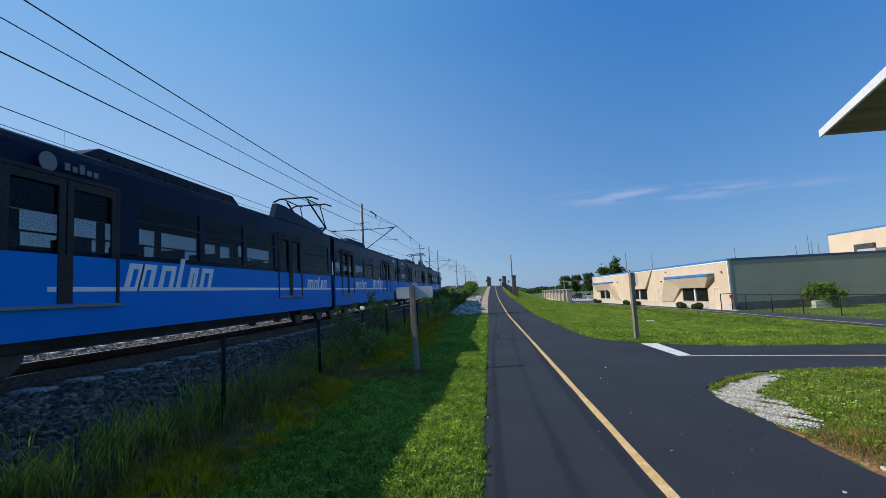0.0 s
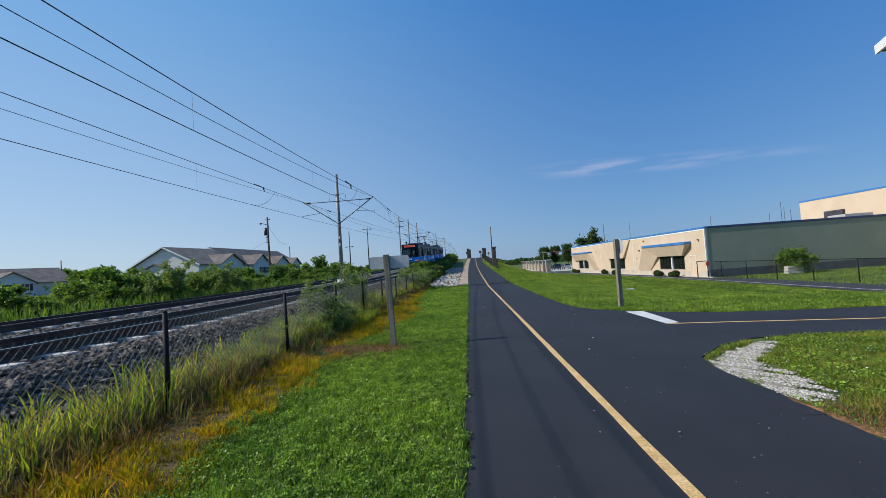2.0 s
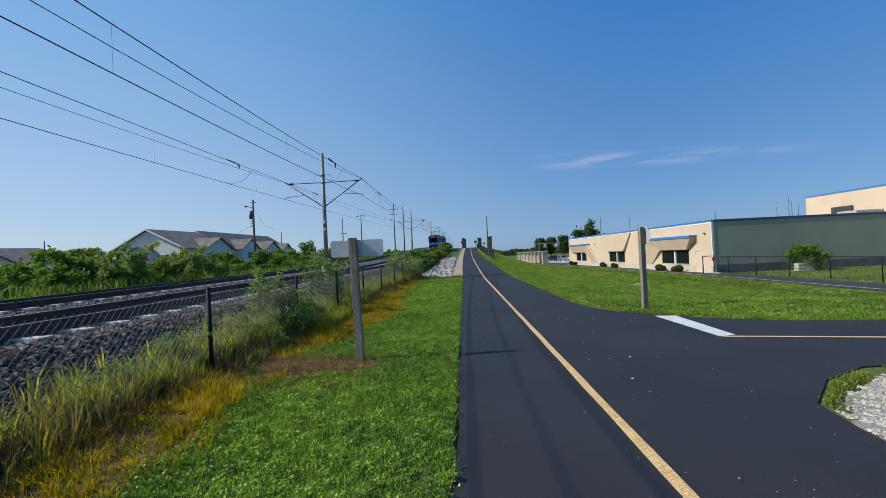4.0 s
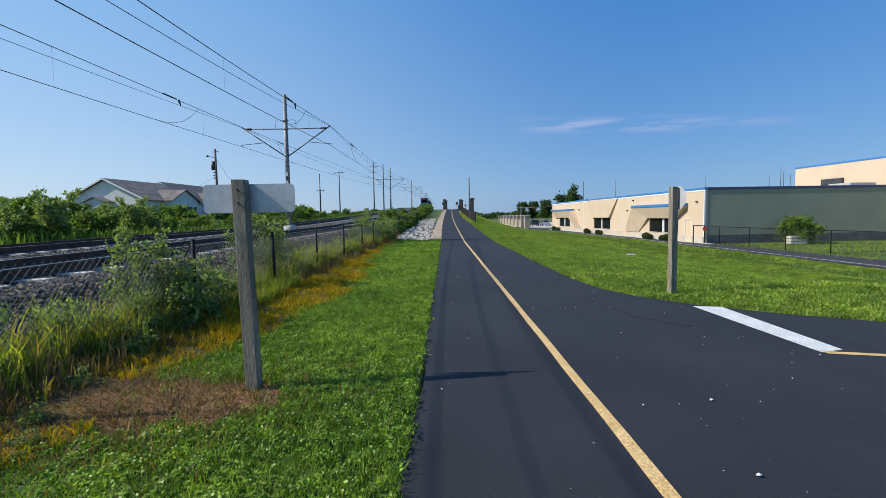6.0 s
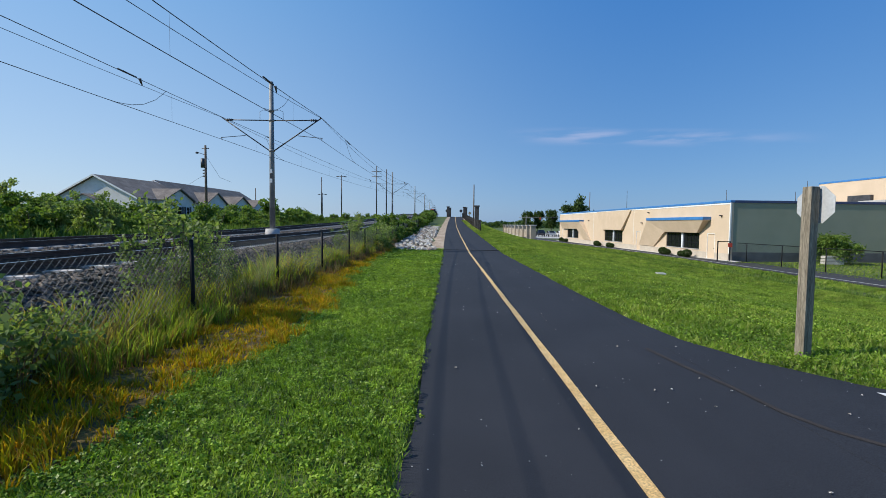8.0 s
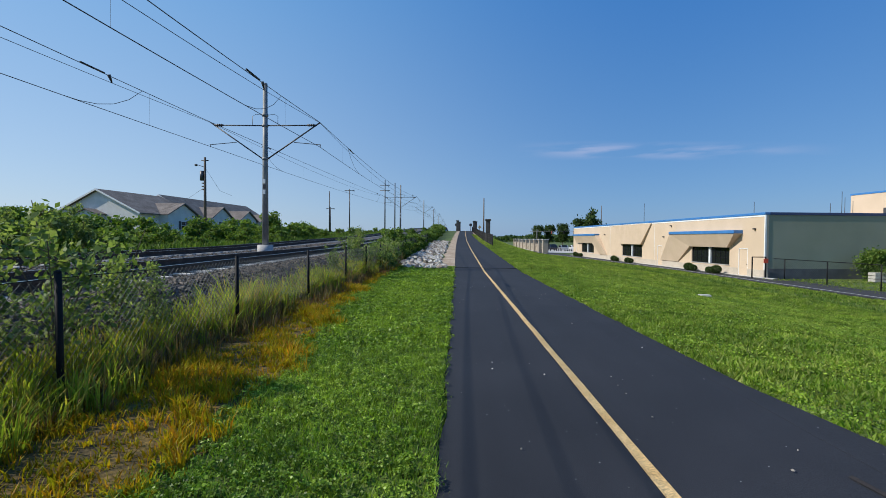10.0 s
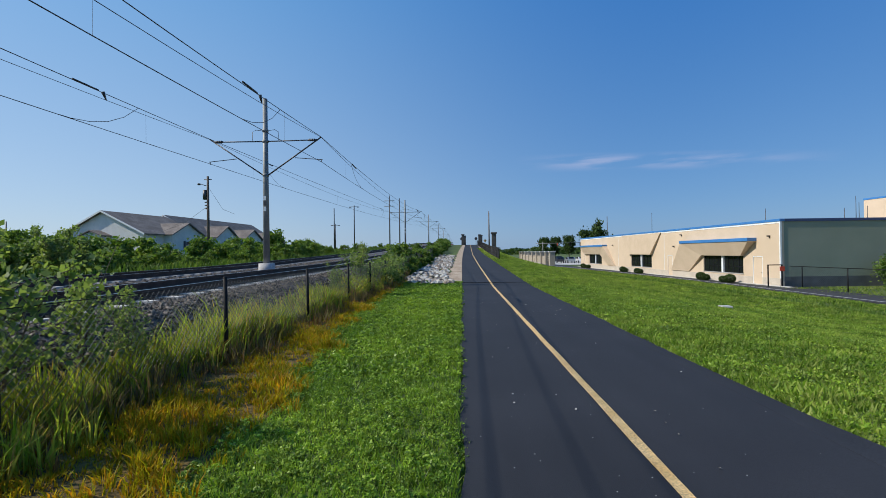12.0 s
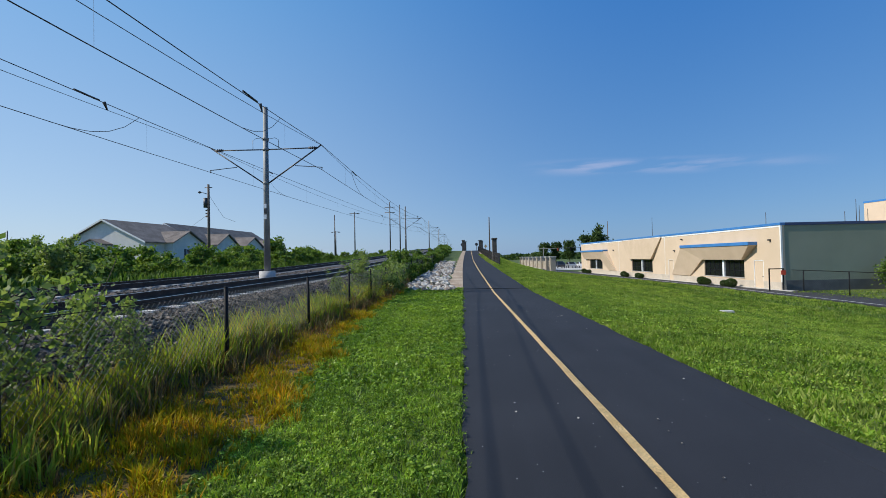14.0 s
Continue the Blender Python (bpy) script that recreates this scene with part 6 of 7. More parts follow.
def build_shrubs():
    rng = random.Random(21)
    kinds = [dense_shrub(s, 2.0, 2.2, 2600, 0.15, M["leaf"]) for s in (1, 2, 3)] + [dense_shrub(4, 2.6, 1.8, 2600, 0.15, M["leaf"])]
    # belt beyond the tracks
    y, k = 9.0, 0
    while y < 128:
        for row in range(3 if y < 70 else 1):
            x = -17.2 - row * rng.uniform(1.6, 2.4) - rng.uniform(0, 0.8)
            yy = y + rng.uniform(-0.8, 0.8)
            s = rng.uniform(0.65, 1.1) * (1.1 if row else 0.78) * (1.25 if rng.random() < 0.2 else 0.98) * float(np.interp(yy, [10, 16, 21, 27, 31, 36, 50, 60, 70], [0.66, 0.66, 0.6, 0.78, 0.76, 0.78, 0.8, 0.95, 0.9]))
            m = pose(x, yy, gz(x, yy) - 0.05, 0, 0, rng.uniform(0, 360)) @ Matrix.Diagonal((s * 1.15, s * 1.15, s, 1))
            o = plant("shrub", kinds[k % 4], m, "leafy green wild shrub in the belt beyond the tracks", "shrub", "trackside shrubs")
            k += 1
        y += rng.uniform(1.5, 2.3) if y < 60 else rng.uniform(2.2, 3.4)
    # bank between tracks and trail further on
    for y in np.arange(37, 84, 2.1):
        for _ in range(2):
            x = rng.uniform(-6.1, -4.9)
            yy = y + rng.uniform(-0.8, 0.8)
            s = rng.uniform(0.35, 0.75)
            m = pose(x, yy, gz(x, yy) - 0.1, 0, 0, rng.uniform(0, 360)) @ Matrix.Diagonal((s, s, s * 0.95, 1))
            plant("shrub", kinds[k % 4], m, "leafy shrub on the rocky bank by the fence", "shrub", "bank shrubs")
            k += 1
    for y in np.arange(86, 136, 4.0):
        x = rng.uniform(-6.2, -4.8)
        m = pose(x, y, gz(x, y) - 0.1, 0, 0, rng.uniform(0, 360)) @ Matrix.Diagonal((1.0, 1.0, 0.85, 1))
        plant("shrub", kinds[k % 4], m, "leafy shrub on the rocky bank by the fence", "shrub", "bank shrubs")
        k += 1
    # weeds and saplings at the fence
    weed = [dense_shrub(31, 1.25, 1.25, 2300, 0.055, M["sapling_leaf"]), dense_shrub(32, 1.1, 1.4, 2000, 0.05, M["sapling_leaf"]), dense_shrub(33, 0.7, 0.9, 900, 0.05, M["sapling_leaf"])]
    for (x, y, s, i) in ((-5.15, 12.05, 0.95, 0), (-5.0, 12.6, 0.7, 1), (-5.2, 11.2, 0.6, 1), (-5.3, 9.3, 0.62, 2), (-4.95, 11.5, 0.5, 2), (-5.25, 6.6, 0.6, 2), (-4.45, 8.75, 0.3, 2), (-4.7, 9.5, 0.35, 2), (-4.2, 8.4, 0.22, 2), (-5.35, 10.1, 0.6, 1), (-5.45, 8.6, 0.5, 1), (-4.85, 10.4, 0.6, 2), (-5.35, 7.4, 0.4, 1),
                         (-5.3, 34.0, 1.25, 1), (-5.0, 35.2, 1.3, 0), (-5.3, 32.4, 1.1, 1), (-5.5, 13.8, 0.7, 2)):
        m = pose(x, y, gz(x, y) - 0.03, 0, 0, rng.uniform(0, 360)) @ Matrix.Diagonal((s, s, s, 1))
        plant("weed_clump", weed[i], m, "dense leafy weeds growing over the chain-link fence", "weeds", "fence weeds")
    sap = [sapling(41, 1.95, 1150, 0.05, M["sapling_leaf"]), sapling(42, 1.75, 1000, 0.047, M["sapling_leaf"])]
    for x, y, s, i in ((-5.45, 15.8, 1.0, 0), (-5.5, 16.7, 0.9, 1), (-5.6, 15.2, 0.85, 1), (-5.5, 17.4, 0.6, 0), (-5.4, 29.4, 1.05, 0), (-5.6, 30.6, 1.0, 1), (-5.5, 11.4, 0.75, 0), (-5.5, 26.6, 0.7, 1)):
        m = pose(x, y, gz(x, y) - 0.03, 0, 0, rng.uniform(0, 360)) @ Matrix.Diagonal((s, s, s, 1))
        plant("sapling", sap[i], m, "slender leafy sapling growing behind the fence", "sapling", "fence saplings")
    tall = [sapling(43, 2.6, 1700, 0.085, M["sapling_leaf"]), sapling(44, 2.3, 1500, 0.085, M["sapling_leaf"])]
    for x, y, s, i in ((-17.3, 24.2, 1.0, 0), (-17.8, 24.9, 0.9, 1), (-17.4, 27.6, 0.85, 1), (-17.6, 29.6, 0.95, 0), (-17.2, 30.4, 0.8, 1), (-17.5, 22.6, 0.75, 1)):
        plant("sapling", tall[i], pose(x, y, gz(x, y) - 0.03, 0, 0, 70 * y) @ Matrix.Diagonal((s, s, s, 1)), "tall pale-leaved sapling in the belt beyond the tracks", "sapling", "trackside saplings")
    # clipped bushes in front of the building
    g = np.random.default_rng(51)
    d = g.normal(0, 1, (3600, 3))
    d = d / np.linalg.norm(d, axis=1)[:, None] * g.uniform(0.42, 0.56, (3600, 1)) * np.array([1.1, 1.1, 0.92]) + np.array([0, 0, 0.48])
    V, F = leaf_quads(d[d[:, 2] > 0.02], 0.06, g, 0.2)
    ball_bush = (dense_shrub(51, 0.8, 0.7, 340, 0.05, M["dark_leaf"])[0], tri_mesh("foliage", V, F, M["dark_leaf"]))
    for w in (9.0, 8.2, 5.6, 4.6, 27.6, 26.6, 23.1, 22.2, 44.6, 43.4, 41.8):
        x, y = 22.9 + 0.0555 * -w - 0.95, 48.5 + w
        k = 0.66 + 0.10 * math.sin(w * 3)
        m = pose(x, y, LOW + 0.05, 0, 0, w * 40) @ Matrix.Diagonal((k, k, k, 1))
        plant("clipped_bush", ball_bush, m, "dark green clipped bush below the windows", "bush", "front bushes")
    big = dense_shrub(61, 2.5, 2.6, 9500, 0.10, M["leaf"])
    plant("round_shrub", big, pose(30.6, 46.6, LOW - 0.05) @ Matrix.Diagonal((1.2, 1.2, 1.28, 1)), "round green shrub against the plain side wall", "shrub")


build_shrubs()


def build_trees():
    def tree(seed, h, w, n, size, mat, lean=0.3):
        rng = np.random.default_rng(seed)
        r2 = random.Random(seed)
        bm = BM()
        tube(bm, (0, 0, -0.2), (0, 0, h * 0.32), 0.03 * h, 0.022 * h, 8)
        tube(bm, (0, 0, h * 0.32), (0.02 * h, 0, h * 0.75), 0.022 * h, 0.008 * h, 7)
        C = []
        for k in range(16):
            a, z = 2.4 * k, h * r2.uniform(0.3, 0.85)
            rr = w * 0.5 * math.sin(math.pi * min(0.98, max(0.18, (z / h - 0.1)))) * r2.uniform(0.55, 1.0)
            p, q = Vector((0, 0, z * 0.8)), Vector((math.cos(a) * rr, math.sin(a) * rr, z + 0.08 * h))
            tube(bm, p, q, 0.009 * h, 0.003 * h, 5)
            for j in range(3):
                c = np.array(p.lerp(q, r2.uniform(0.45, 1.1))) + rng.normal(0, 0.05 * w, 3)
                C.append(c + rng.normal(0, 1, (n // 48, 3)) * np.array([0.085 * w, 0.085 * w, 0.055 * h]))
        V, F = leaf_quads(np.concatenate(C), size, rng, 0.2)
        return finish("trunk", bm, M["bark"]), tri_mesh("crown", V, F, mat)

    def put(meshes, m, label, group):
        t = thing("tree", m, label, "tree", group)
        part("trunk", meshes[0], None, t)
        part("crown", meshes[1], None, t)
    a, b, c = tree(1, 10.5, 8.5, 4200, 0.5, M["dark_leaf"]), tree(2, 9.0, 6.5, 3800, 0.45, M["dark_leaf"]), tree(3, 9.5, 11, 4200, 0.55, M["leaf"])
    rng = random.Random(2)
    put(a, pose(43.6, 172, LOW) @ Matrix.Diagonal((1, 1, 1.2, 1)), "broad dark green tree behind the building", "distant trees")
    for x, y, s in ((27.9, 180, 0.78), (32.4, 182, 0.80), (36.8, 179, 0.84)):
        put(b, pose(x, y, LOW, 0, 0, rng.uniform(0, 360)) @ Matrix.Diagonal((s * 0.72, s * 0.72, s * 1.12, 1)), "dark green conical tree by the car park", "distant trees")
    for x, y, s in ((-62, 73, 0.41), (-66, 75, 0.38), (-58.5, 77, 0.36), (-114, 125, 0.6), (-108, 130, 0.6)):
        put(c, pose(x, y, gz(x, y), 0, 0, rng.uniform(0, 360)) @ Matrix.Diagonal((s, s, s, 1)), "rounded green tree beyond the houses", "distant trees")
    # far woods along the horizon
    g = np.random.default_rng(77)
    n = 34000
    az = g.uniform(-1.25, 1.25, n)
    d = g.uniform(420, 640, n)
    x, y = np.sin(az) * d, np.cos(az) * d
    top = 3.2 + 3.0 * patchy(az * 40, az * 23, 1.0) + 2.5 * patchy(az * 11, az * 5, 1.0, 2)
    z = ground_z(x, y) + g.uniform(0, 1, n) ** 0.8 * top
    V, F = leaf_quads(np.stack([x, y, z], 1), 2.6, g, 0.2, 1.2)
    tagged(new("far_woods", tri_mesh("far_woods", V, F, M["dark_leaf"])), "distant dark green treeline along the horizon", "woods", kind="stuff")


build_trees()


# ---- fences ----
FENCE_X = -5.0
POSTS = [-9.0, -5.4, -1.9, 1.6, 5.1, 8.7, 12.1, 15.35, 18.75, 22.4, 26.2, 29.6, 33.0, 36.4, 40, 44, 48, 52, 56, 60, 64, 68, 72]


def chain_link(bm, y0, y1, x, h, pitch, r, zf):
    """Two families of slanting wires between two heights."""
    k = 0
    y = y0 - h
    V, F = [], []
    while y < y1:
        for s in (1, -1):
            ya, yb, za, zb = (y, y + h, 0.0, h) if s > 0 else (y + h, y, 0.0, h)
            if min(ya, yb) < y0 or max(ya, yb) > y1:
                lo, hi = max(y0, min(ya, yb)), min(y1, max(ya, yb))
                if hi - lo < 0.02:
                    continue
                f = (zb - za) / (yb - ya)
                za2, zb2 = za + (lo - ya) * f, za + (hi - ya) * f
                ya, yb, za, zb = lo, hi, za2, zb2
            o = len(V)
            for yy, zz in ((ya, za), (yb, zb)):
                g = zf(yy)
                V += [(x + s * 0.002 - r, yy, g + zz), (x + s * 0.002 + r, yy, g + zz - r), (x + s * 0.002 + r, yy, g + zz + r)]
            F += [(o, o + 1, o + 4, o + 3), (o + 1, o + 2, o + 5, o + 4), (o + 2, o, o + 3, o + 5)]
        y += pitch
    return V, F


def build_fences():
    f = thing("chain_link_fence", Matrix(), "black chain-link fence between the lawn and the tracks", "fence")
    base = lambda y: gz(FENCE_X, y)
    bm = BM()
    tube(bm, (0, 0, -0.3), (0, 0, 1.22), 0.03, None, 10)
    ball(bm, (0, 0, 1.225), 0.034, (1, 1, 0.7), 1)
    post = finish("post", bm, M["fence_black"])
    for y in POSTS:
        o = part("post", post, None, f)
        o.matrix_basis = pose(FENCE_X, y, base(y), random.uniform(-1.0, 1.0), random.uniform(-1.2, 1.2), 0)
    for y0, y1, pitch, r in ((-1.9, 22.4, 0.095, 0.0026), (22.4, 40, 0.17, 0.0026), (40, 72, 0.34, 0.003)):
        V, F = chain_link(None, y0, y1, FENCE_X - 0.034, 1.16, pitch, r, base)
        tagged(part("mesh_wire", tri_mesh("mesh_wire", V, F, M["fence_wire"]), None, f, "black diamond wire mesh"), kind="stuff")
    for y0, y1 in zip(POSTS, POSTS[1:]):
        pts = [(FENCE_X - 0.03, y0, base(y0) + 1.17), (FENCE_X - 0.03, (y0 + y1) / 2, base((y0 + y1) / 2) + 1.155), (FENCE_X - 0.03, y1, base(y1) + 1.17)]
        part("tension_wire", cable(BM(), pts, 0.004, 4), M["fence_black"], f)
    # the building's yard fence
    g = thing("yard_fence", Matrix(), "grey chain-link fence beside the building's side yard", "fence")
    ys = [52.5, 50.2, 47.4, 43.6, 39.8, 36.0, 32.2, 28.4, 24.6]
    fx = lambda y: facade_x(y) + 0.75
    bm = BM()
    tube(bm, (0, 0, -0.3), (0, 0, 1.62), 0.035, None, 8)
    post = finish("post", bm, M["fence_black"])
    for y in ys[1:]:
        o = part("post", post, None, g)
        o.matrix_basis = pose(fx(y), y, gz(fx(y), y))
    for a, b in zip(ys[1:], ys[2:]):
        bm = BM()
        tube(bm, (fx(a), a, gz(fx(a), a) + 1.6), (fx(b), b, gz(fx(b), b) + 1.6), 0.025, None, 6)
        part("rail", bm, M["fence_black"], g)
    V, F = chain_link(None, ys[-1], ys[1], 0, 1.58, 0.16, 0.003, lambda y: LOW)
    V = [(x + fx(y), y, z) for x, y, z in V]
    tagged(part("mesh_wire", tri_mesh("mesh_wire", V, F, M["fence_wire"]), None, g), kind="stuff")
    bm = BM()
    for x0, x1 in ((21.75, 21.82), (22.78, 22.85)):
        box(bm, x0, x1, 48.2, 48.27, LOW, LOW + 1.75)
    box(bm, 21.75, 22.85, 48.21, 48.26, LOW + 1.68, LOW + 1.75)
    part("gate_frame", bm, M["fence_black"], g)
    bm = BM()
    box(bm, 22.6, 22.95, 48.12, 48.15, LOW + 1.25, LOW + 1.6)
    part("warning_plate", bm, M["train_red"], g, "small red notice plate")
    # fence on the crest, right of the trail
    c = thing("crest_fence", Matrix(), "dark fence beside the trail's rise", "fence")
    ys = list(np.arange(64, 138, 4.2))
    for y in ys:
        bm = BM()
        x, z = 2.7, gz(2.7, y)
        tube(bm, (x, y, z - 0.2), (x, y, z + 1.35), 0.04, None, 6)
        part("post", bm, M["fence_black"], c)
    for a, b in zip(ys, ys[1:]):
        for hgt in (0.3, 0.8, 1.3):
            bm = BM()
            tube(bm, (2.7, a, gz(2.7, a) + hgt), (2.7, b, gz(2.7, b) + hgt), 0.022, None, 5)
            part("rail", bm, M["fence_black"], c)
    V, F = chain_link(None, ys[0], ys[-1], 2.7, 1.3, 0.2, 0.008, lambda y: gz(2.7, y))
    tagged(part("mesh_wire", tri_mesh("mesh_wire", V, F, M["fence_wire"]), None, c), kind="stuff")


build_fences()


# ---- houses beyond the tracks ----
def build_house(name, m, width, length, eave, ridge, gables, label):
    """Gable front at local y = 0, ridge along y, cross gables on the +x side."""
    h = thing(name, m, label, "house")
    w = width / 2
    bm = BM()
    extrude_poly(bm, [(-w, -0.3), (w, -0.3), (w, eave), (0, ridge), (-w, eave)], "y", 0, length)
    part("wall", bm, M["siding"], h, "pale lap siding wall")
    for s in (-1, 1):
        bm = BM()
        dx, dz = w + 0.5, ridge + 0.1 - (ridge - eave) * (w + 0.5) / w
        vs = [(0, ridge + 0.06), (s * dx, dz), (s * dx, dz + 0.16), (0, ridge + 0.24)]
        extrude_poly(bm, vs, "y", -0.45, length + 0.45)
        part("roof", bm, M["shingle"], h, "brown shingle roof slope")
    bm = BM()
    for s in (-1, 1):
        dx, dz = w + 0.5, ridge + 0.1 - (ridge - eave) * (w + 0.5) / w
        extrude_poly(bm, [(0, ridge + 0.0), (s * dx, dz - 0.06), (s * dx, dz + 0.18), (0, ridge + 0.26)], "y", -0.50, -0.45)
    part("barge_board", bm, M["white"], h, "white barge boards")

    def window(x, y, z, face, ww=1.1, hh=1.35):
        bm = BM()
        if face == "y":
            box(bm, x - ww / 2, x + ww / 2, y - 0.06, y + 0.02, z, z + hh)
        else:
            box(bm, x - 0.02, x + 0.06, y - ww / 2, y + ww / 2, z, z + hh)
        o = part("window", bm, M["frame_white"], h)
        bm = BM()
        if face == "y":
            for zz in (z + 0.07, z + hh / 2 + 0.03):
                box(bm, x - ww / 2 + 0.07, x + ww / 2 - 0.07, y - 0.075, y - 0.055, zz, zz + hh / 2 - 0.1)
        else:
            for zz in (z + 0.07, z + hh / 2 + 0.03):
                box(bm, x + 0.055, x + 0.075, y - ww / 2 + 0.07, y + ww / 2 - 0.07, zz, zz + hh / 2 - 0.1)
        part("pane", bm, M["dark_glass"], o)
        for s in (-1, 1):
            bm = BM()
            if face == "y":
                c = x + s * (ww / 2 + 0.26)
                box(bm, c - 0.22, c + 0.22, y - 0.07, y, z, z + hh)
            else:
                c = y + s * (ww / 2 + 0.26)
                box(bm, x, x + 0.07, c - 0.22, c + 0.22, z, z + hh)
            part("shutter", bm, M["shutter"], o)
    window(-w * 0.48, 0, 1.25, "y")
    window(w * 0.42, 0, 1.25, "y")
    for y0, gw, gh, out in gables:
        bm = BM()
        extrude_poly(bm, [(y0 - gw / 2, -0.3), (y0 + gw / 2, -0.3), (y0 + gw / 2, eave), (y0, eave + gh), (y0 - gw / 2, eave)], "x", 0, w + out)
        part("wing", bm, M["siding"], h)
        for s in (-1, 1):
            bm = BM()
            d = gw / 2 + 0.35
            z1 = eave + gh + 0.05 - gh * d / (gw / 2)
            extrude_poly(bm, [(y0, eave + gh + 0.03), (y0 + s * d, z1), (y0 + s * d, z1 + 0.15), (y0, eave + gh + 0.2)], "x", 0, w + out + 0.4)
            part("wing_roof", bm, M["shingle"], h)
        window(w + out, y0, 1.2, "x")
        window(w + out, y0 + gw * 0.3, 1.2, "x", 0.8)
    # little porch roof on the front
    bm = BM()
    extrude_poly(bm, [(-2.2, 0), (1.2, 0), (1.2, 3.3), (-0.5, 3.95), (-2.2, 3.3)], "y", -1.6, 0)
    part("porch", bm, M["siding"], h)
    for s in (-1, 1):
        bm = BM()
        extrude_poly(bm, [(-0.5, 3.98), (-0.5 + s * 2.0, 3.2), (-0.5 + s * 2.0, 3.34), (-0.5, 4.14)], "y", -1.9, 0)
        part("porch_roof", bm, M["shingle"], h)


Z_H = gz(-55, 82)
build_house("house", pose(-55.3, 79.4, Z_H, 0, 0, -6), 13.6, 12.5, 3.55, 6.9, [(7.5, 7, 1.8, 1.5)],
            "pale-sided house with a brown shingle roof and a gabled wing")
build_house("house", pose(-54.4, 92.6, gz(-51, 100), 0, 0, -3), 12.0, 30, 3.2, 6.9, [(7, 7, 2.0, 1.5), (17, 7, 1.8, 1.5), (26, 5, 1.5, 1.0)],
            "long pale-sided house row with brown roofs behind the shrubs")
build_house("house", pose(-97, 75.5, gz(-94, 75), 0, 0, -24), 12.0, 20, 2.7, 5.6, [(10, 7, 2.0, 1.5)], "pale-sided house with a brown roof behind the shrubs")


# ---- poles ----
def build_poles():
    p = thing("utility_pole", pose(-25.35, 54.7, gz(-25.35, 54.7)), "wooden utility pole with a transformer and a lamp", "utility pole")
    bm = BM()
    tube(bm, (0, 0, -0.3), (0, 0, 8.05), 0.15, 0.10, 10)
    part("mast", bm, M["bark"], p)
    bm = BM()
    tube(bm, (-0.28, 0, 5.85), (-0.28, 0, 6.75), 0.2, None, 12)
    part("transformer", bm, M["dark_steel"], p, "grey cylindrical transformer")
    bm = BM()
    tube(bm, (0, 0, 7.1), (-0.75, -0.1, 7.35), 0.03)
    ball(bm, (-0.8, -0.1, 7.3), 0.17, (1, 1, 0.7), 1)
    part("lamp_arm", bm, M["dark_steel"], p)
    bm = BM()
    for k in range(3):
        tube(bm, (-0.3, 0, 5.0 + 0.3 * k), (-0.1, 0, 5.0 + 0.3 * k), 0.06)
    tube(bm, (-0.35, 0, 7.75), (0.35, 0, 7.75), 0.04)
    part("insulators", bm, M["dark_steel"], p)
    bm = BM()
    cable(bm, [(0.05, 0, 7.0), (0.9, 1, 5.0), (1.6, 2, 4.6)], 0.012)
    cable(bm, [(-0.05, 0, 5.2), (-6, 6, 4.1), (-14, 14, 3.6), (-24, 25, 3.6)], 0.012)
    part("service_wire", bm, M["wire"], p)
    for x, y, top, kind in ((-39.8, 150, 15.5, 0), (-33.7, 150, 16.2, 1), (-23.0, 150, 19.0, 2), (-20.0, 150, 18.1, 0), (5.9, 137, 12.6, 0), (-60.0, 150, 12, 0), (-110, 118, 10.5, 0), (60, 210, 16, 0), (-45, 170, 12, 1)):
        z = gz(x, y)
        q = thing("utility_pole", pose(x, y, z), "thin distant utility pole against the sky", "utility pole", "distant poles")
        bm = BM()
        tube(bm, (0, 0, -0.4), (0, 0, top - z), 0.2, 0.13, 8)
        part("mast", bm, M["dark_steel"] if x < 0 else M["bark"], q)
        if kind == 1:
            bm = BM()
            tube(bm, (-1.2, 0, top - z - 0.4), (1.2, 0, top - z - 0.4), 0.08)
            box(bm, -1.5, -0.9, -0.2, 0.2, top - z - 0.6, top - z - 0.4)
            box(bm, 0.9, 1.5, -0.2, 0.2, top - z - 0.6, top - z - 0.4)
            part("lamp_arm", bm, M["dark_steel"], q)
        if kind == 2:
            for dz in (1.6, 3.2):
                bm = BM()
                tube(bm, (-1.5, 0, top - z - dz), (1.5, 0, top - z - dz), 0.09)
                part("crossarm", bm, M["bark"], q)


build_poles()


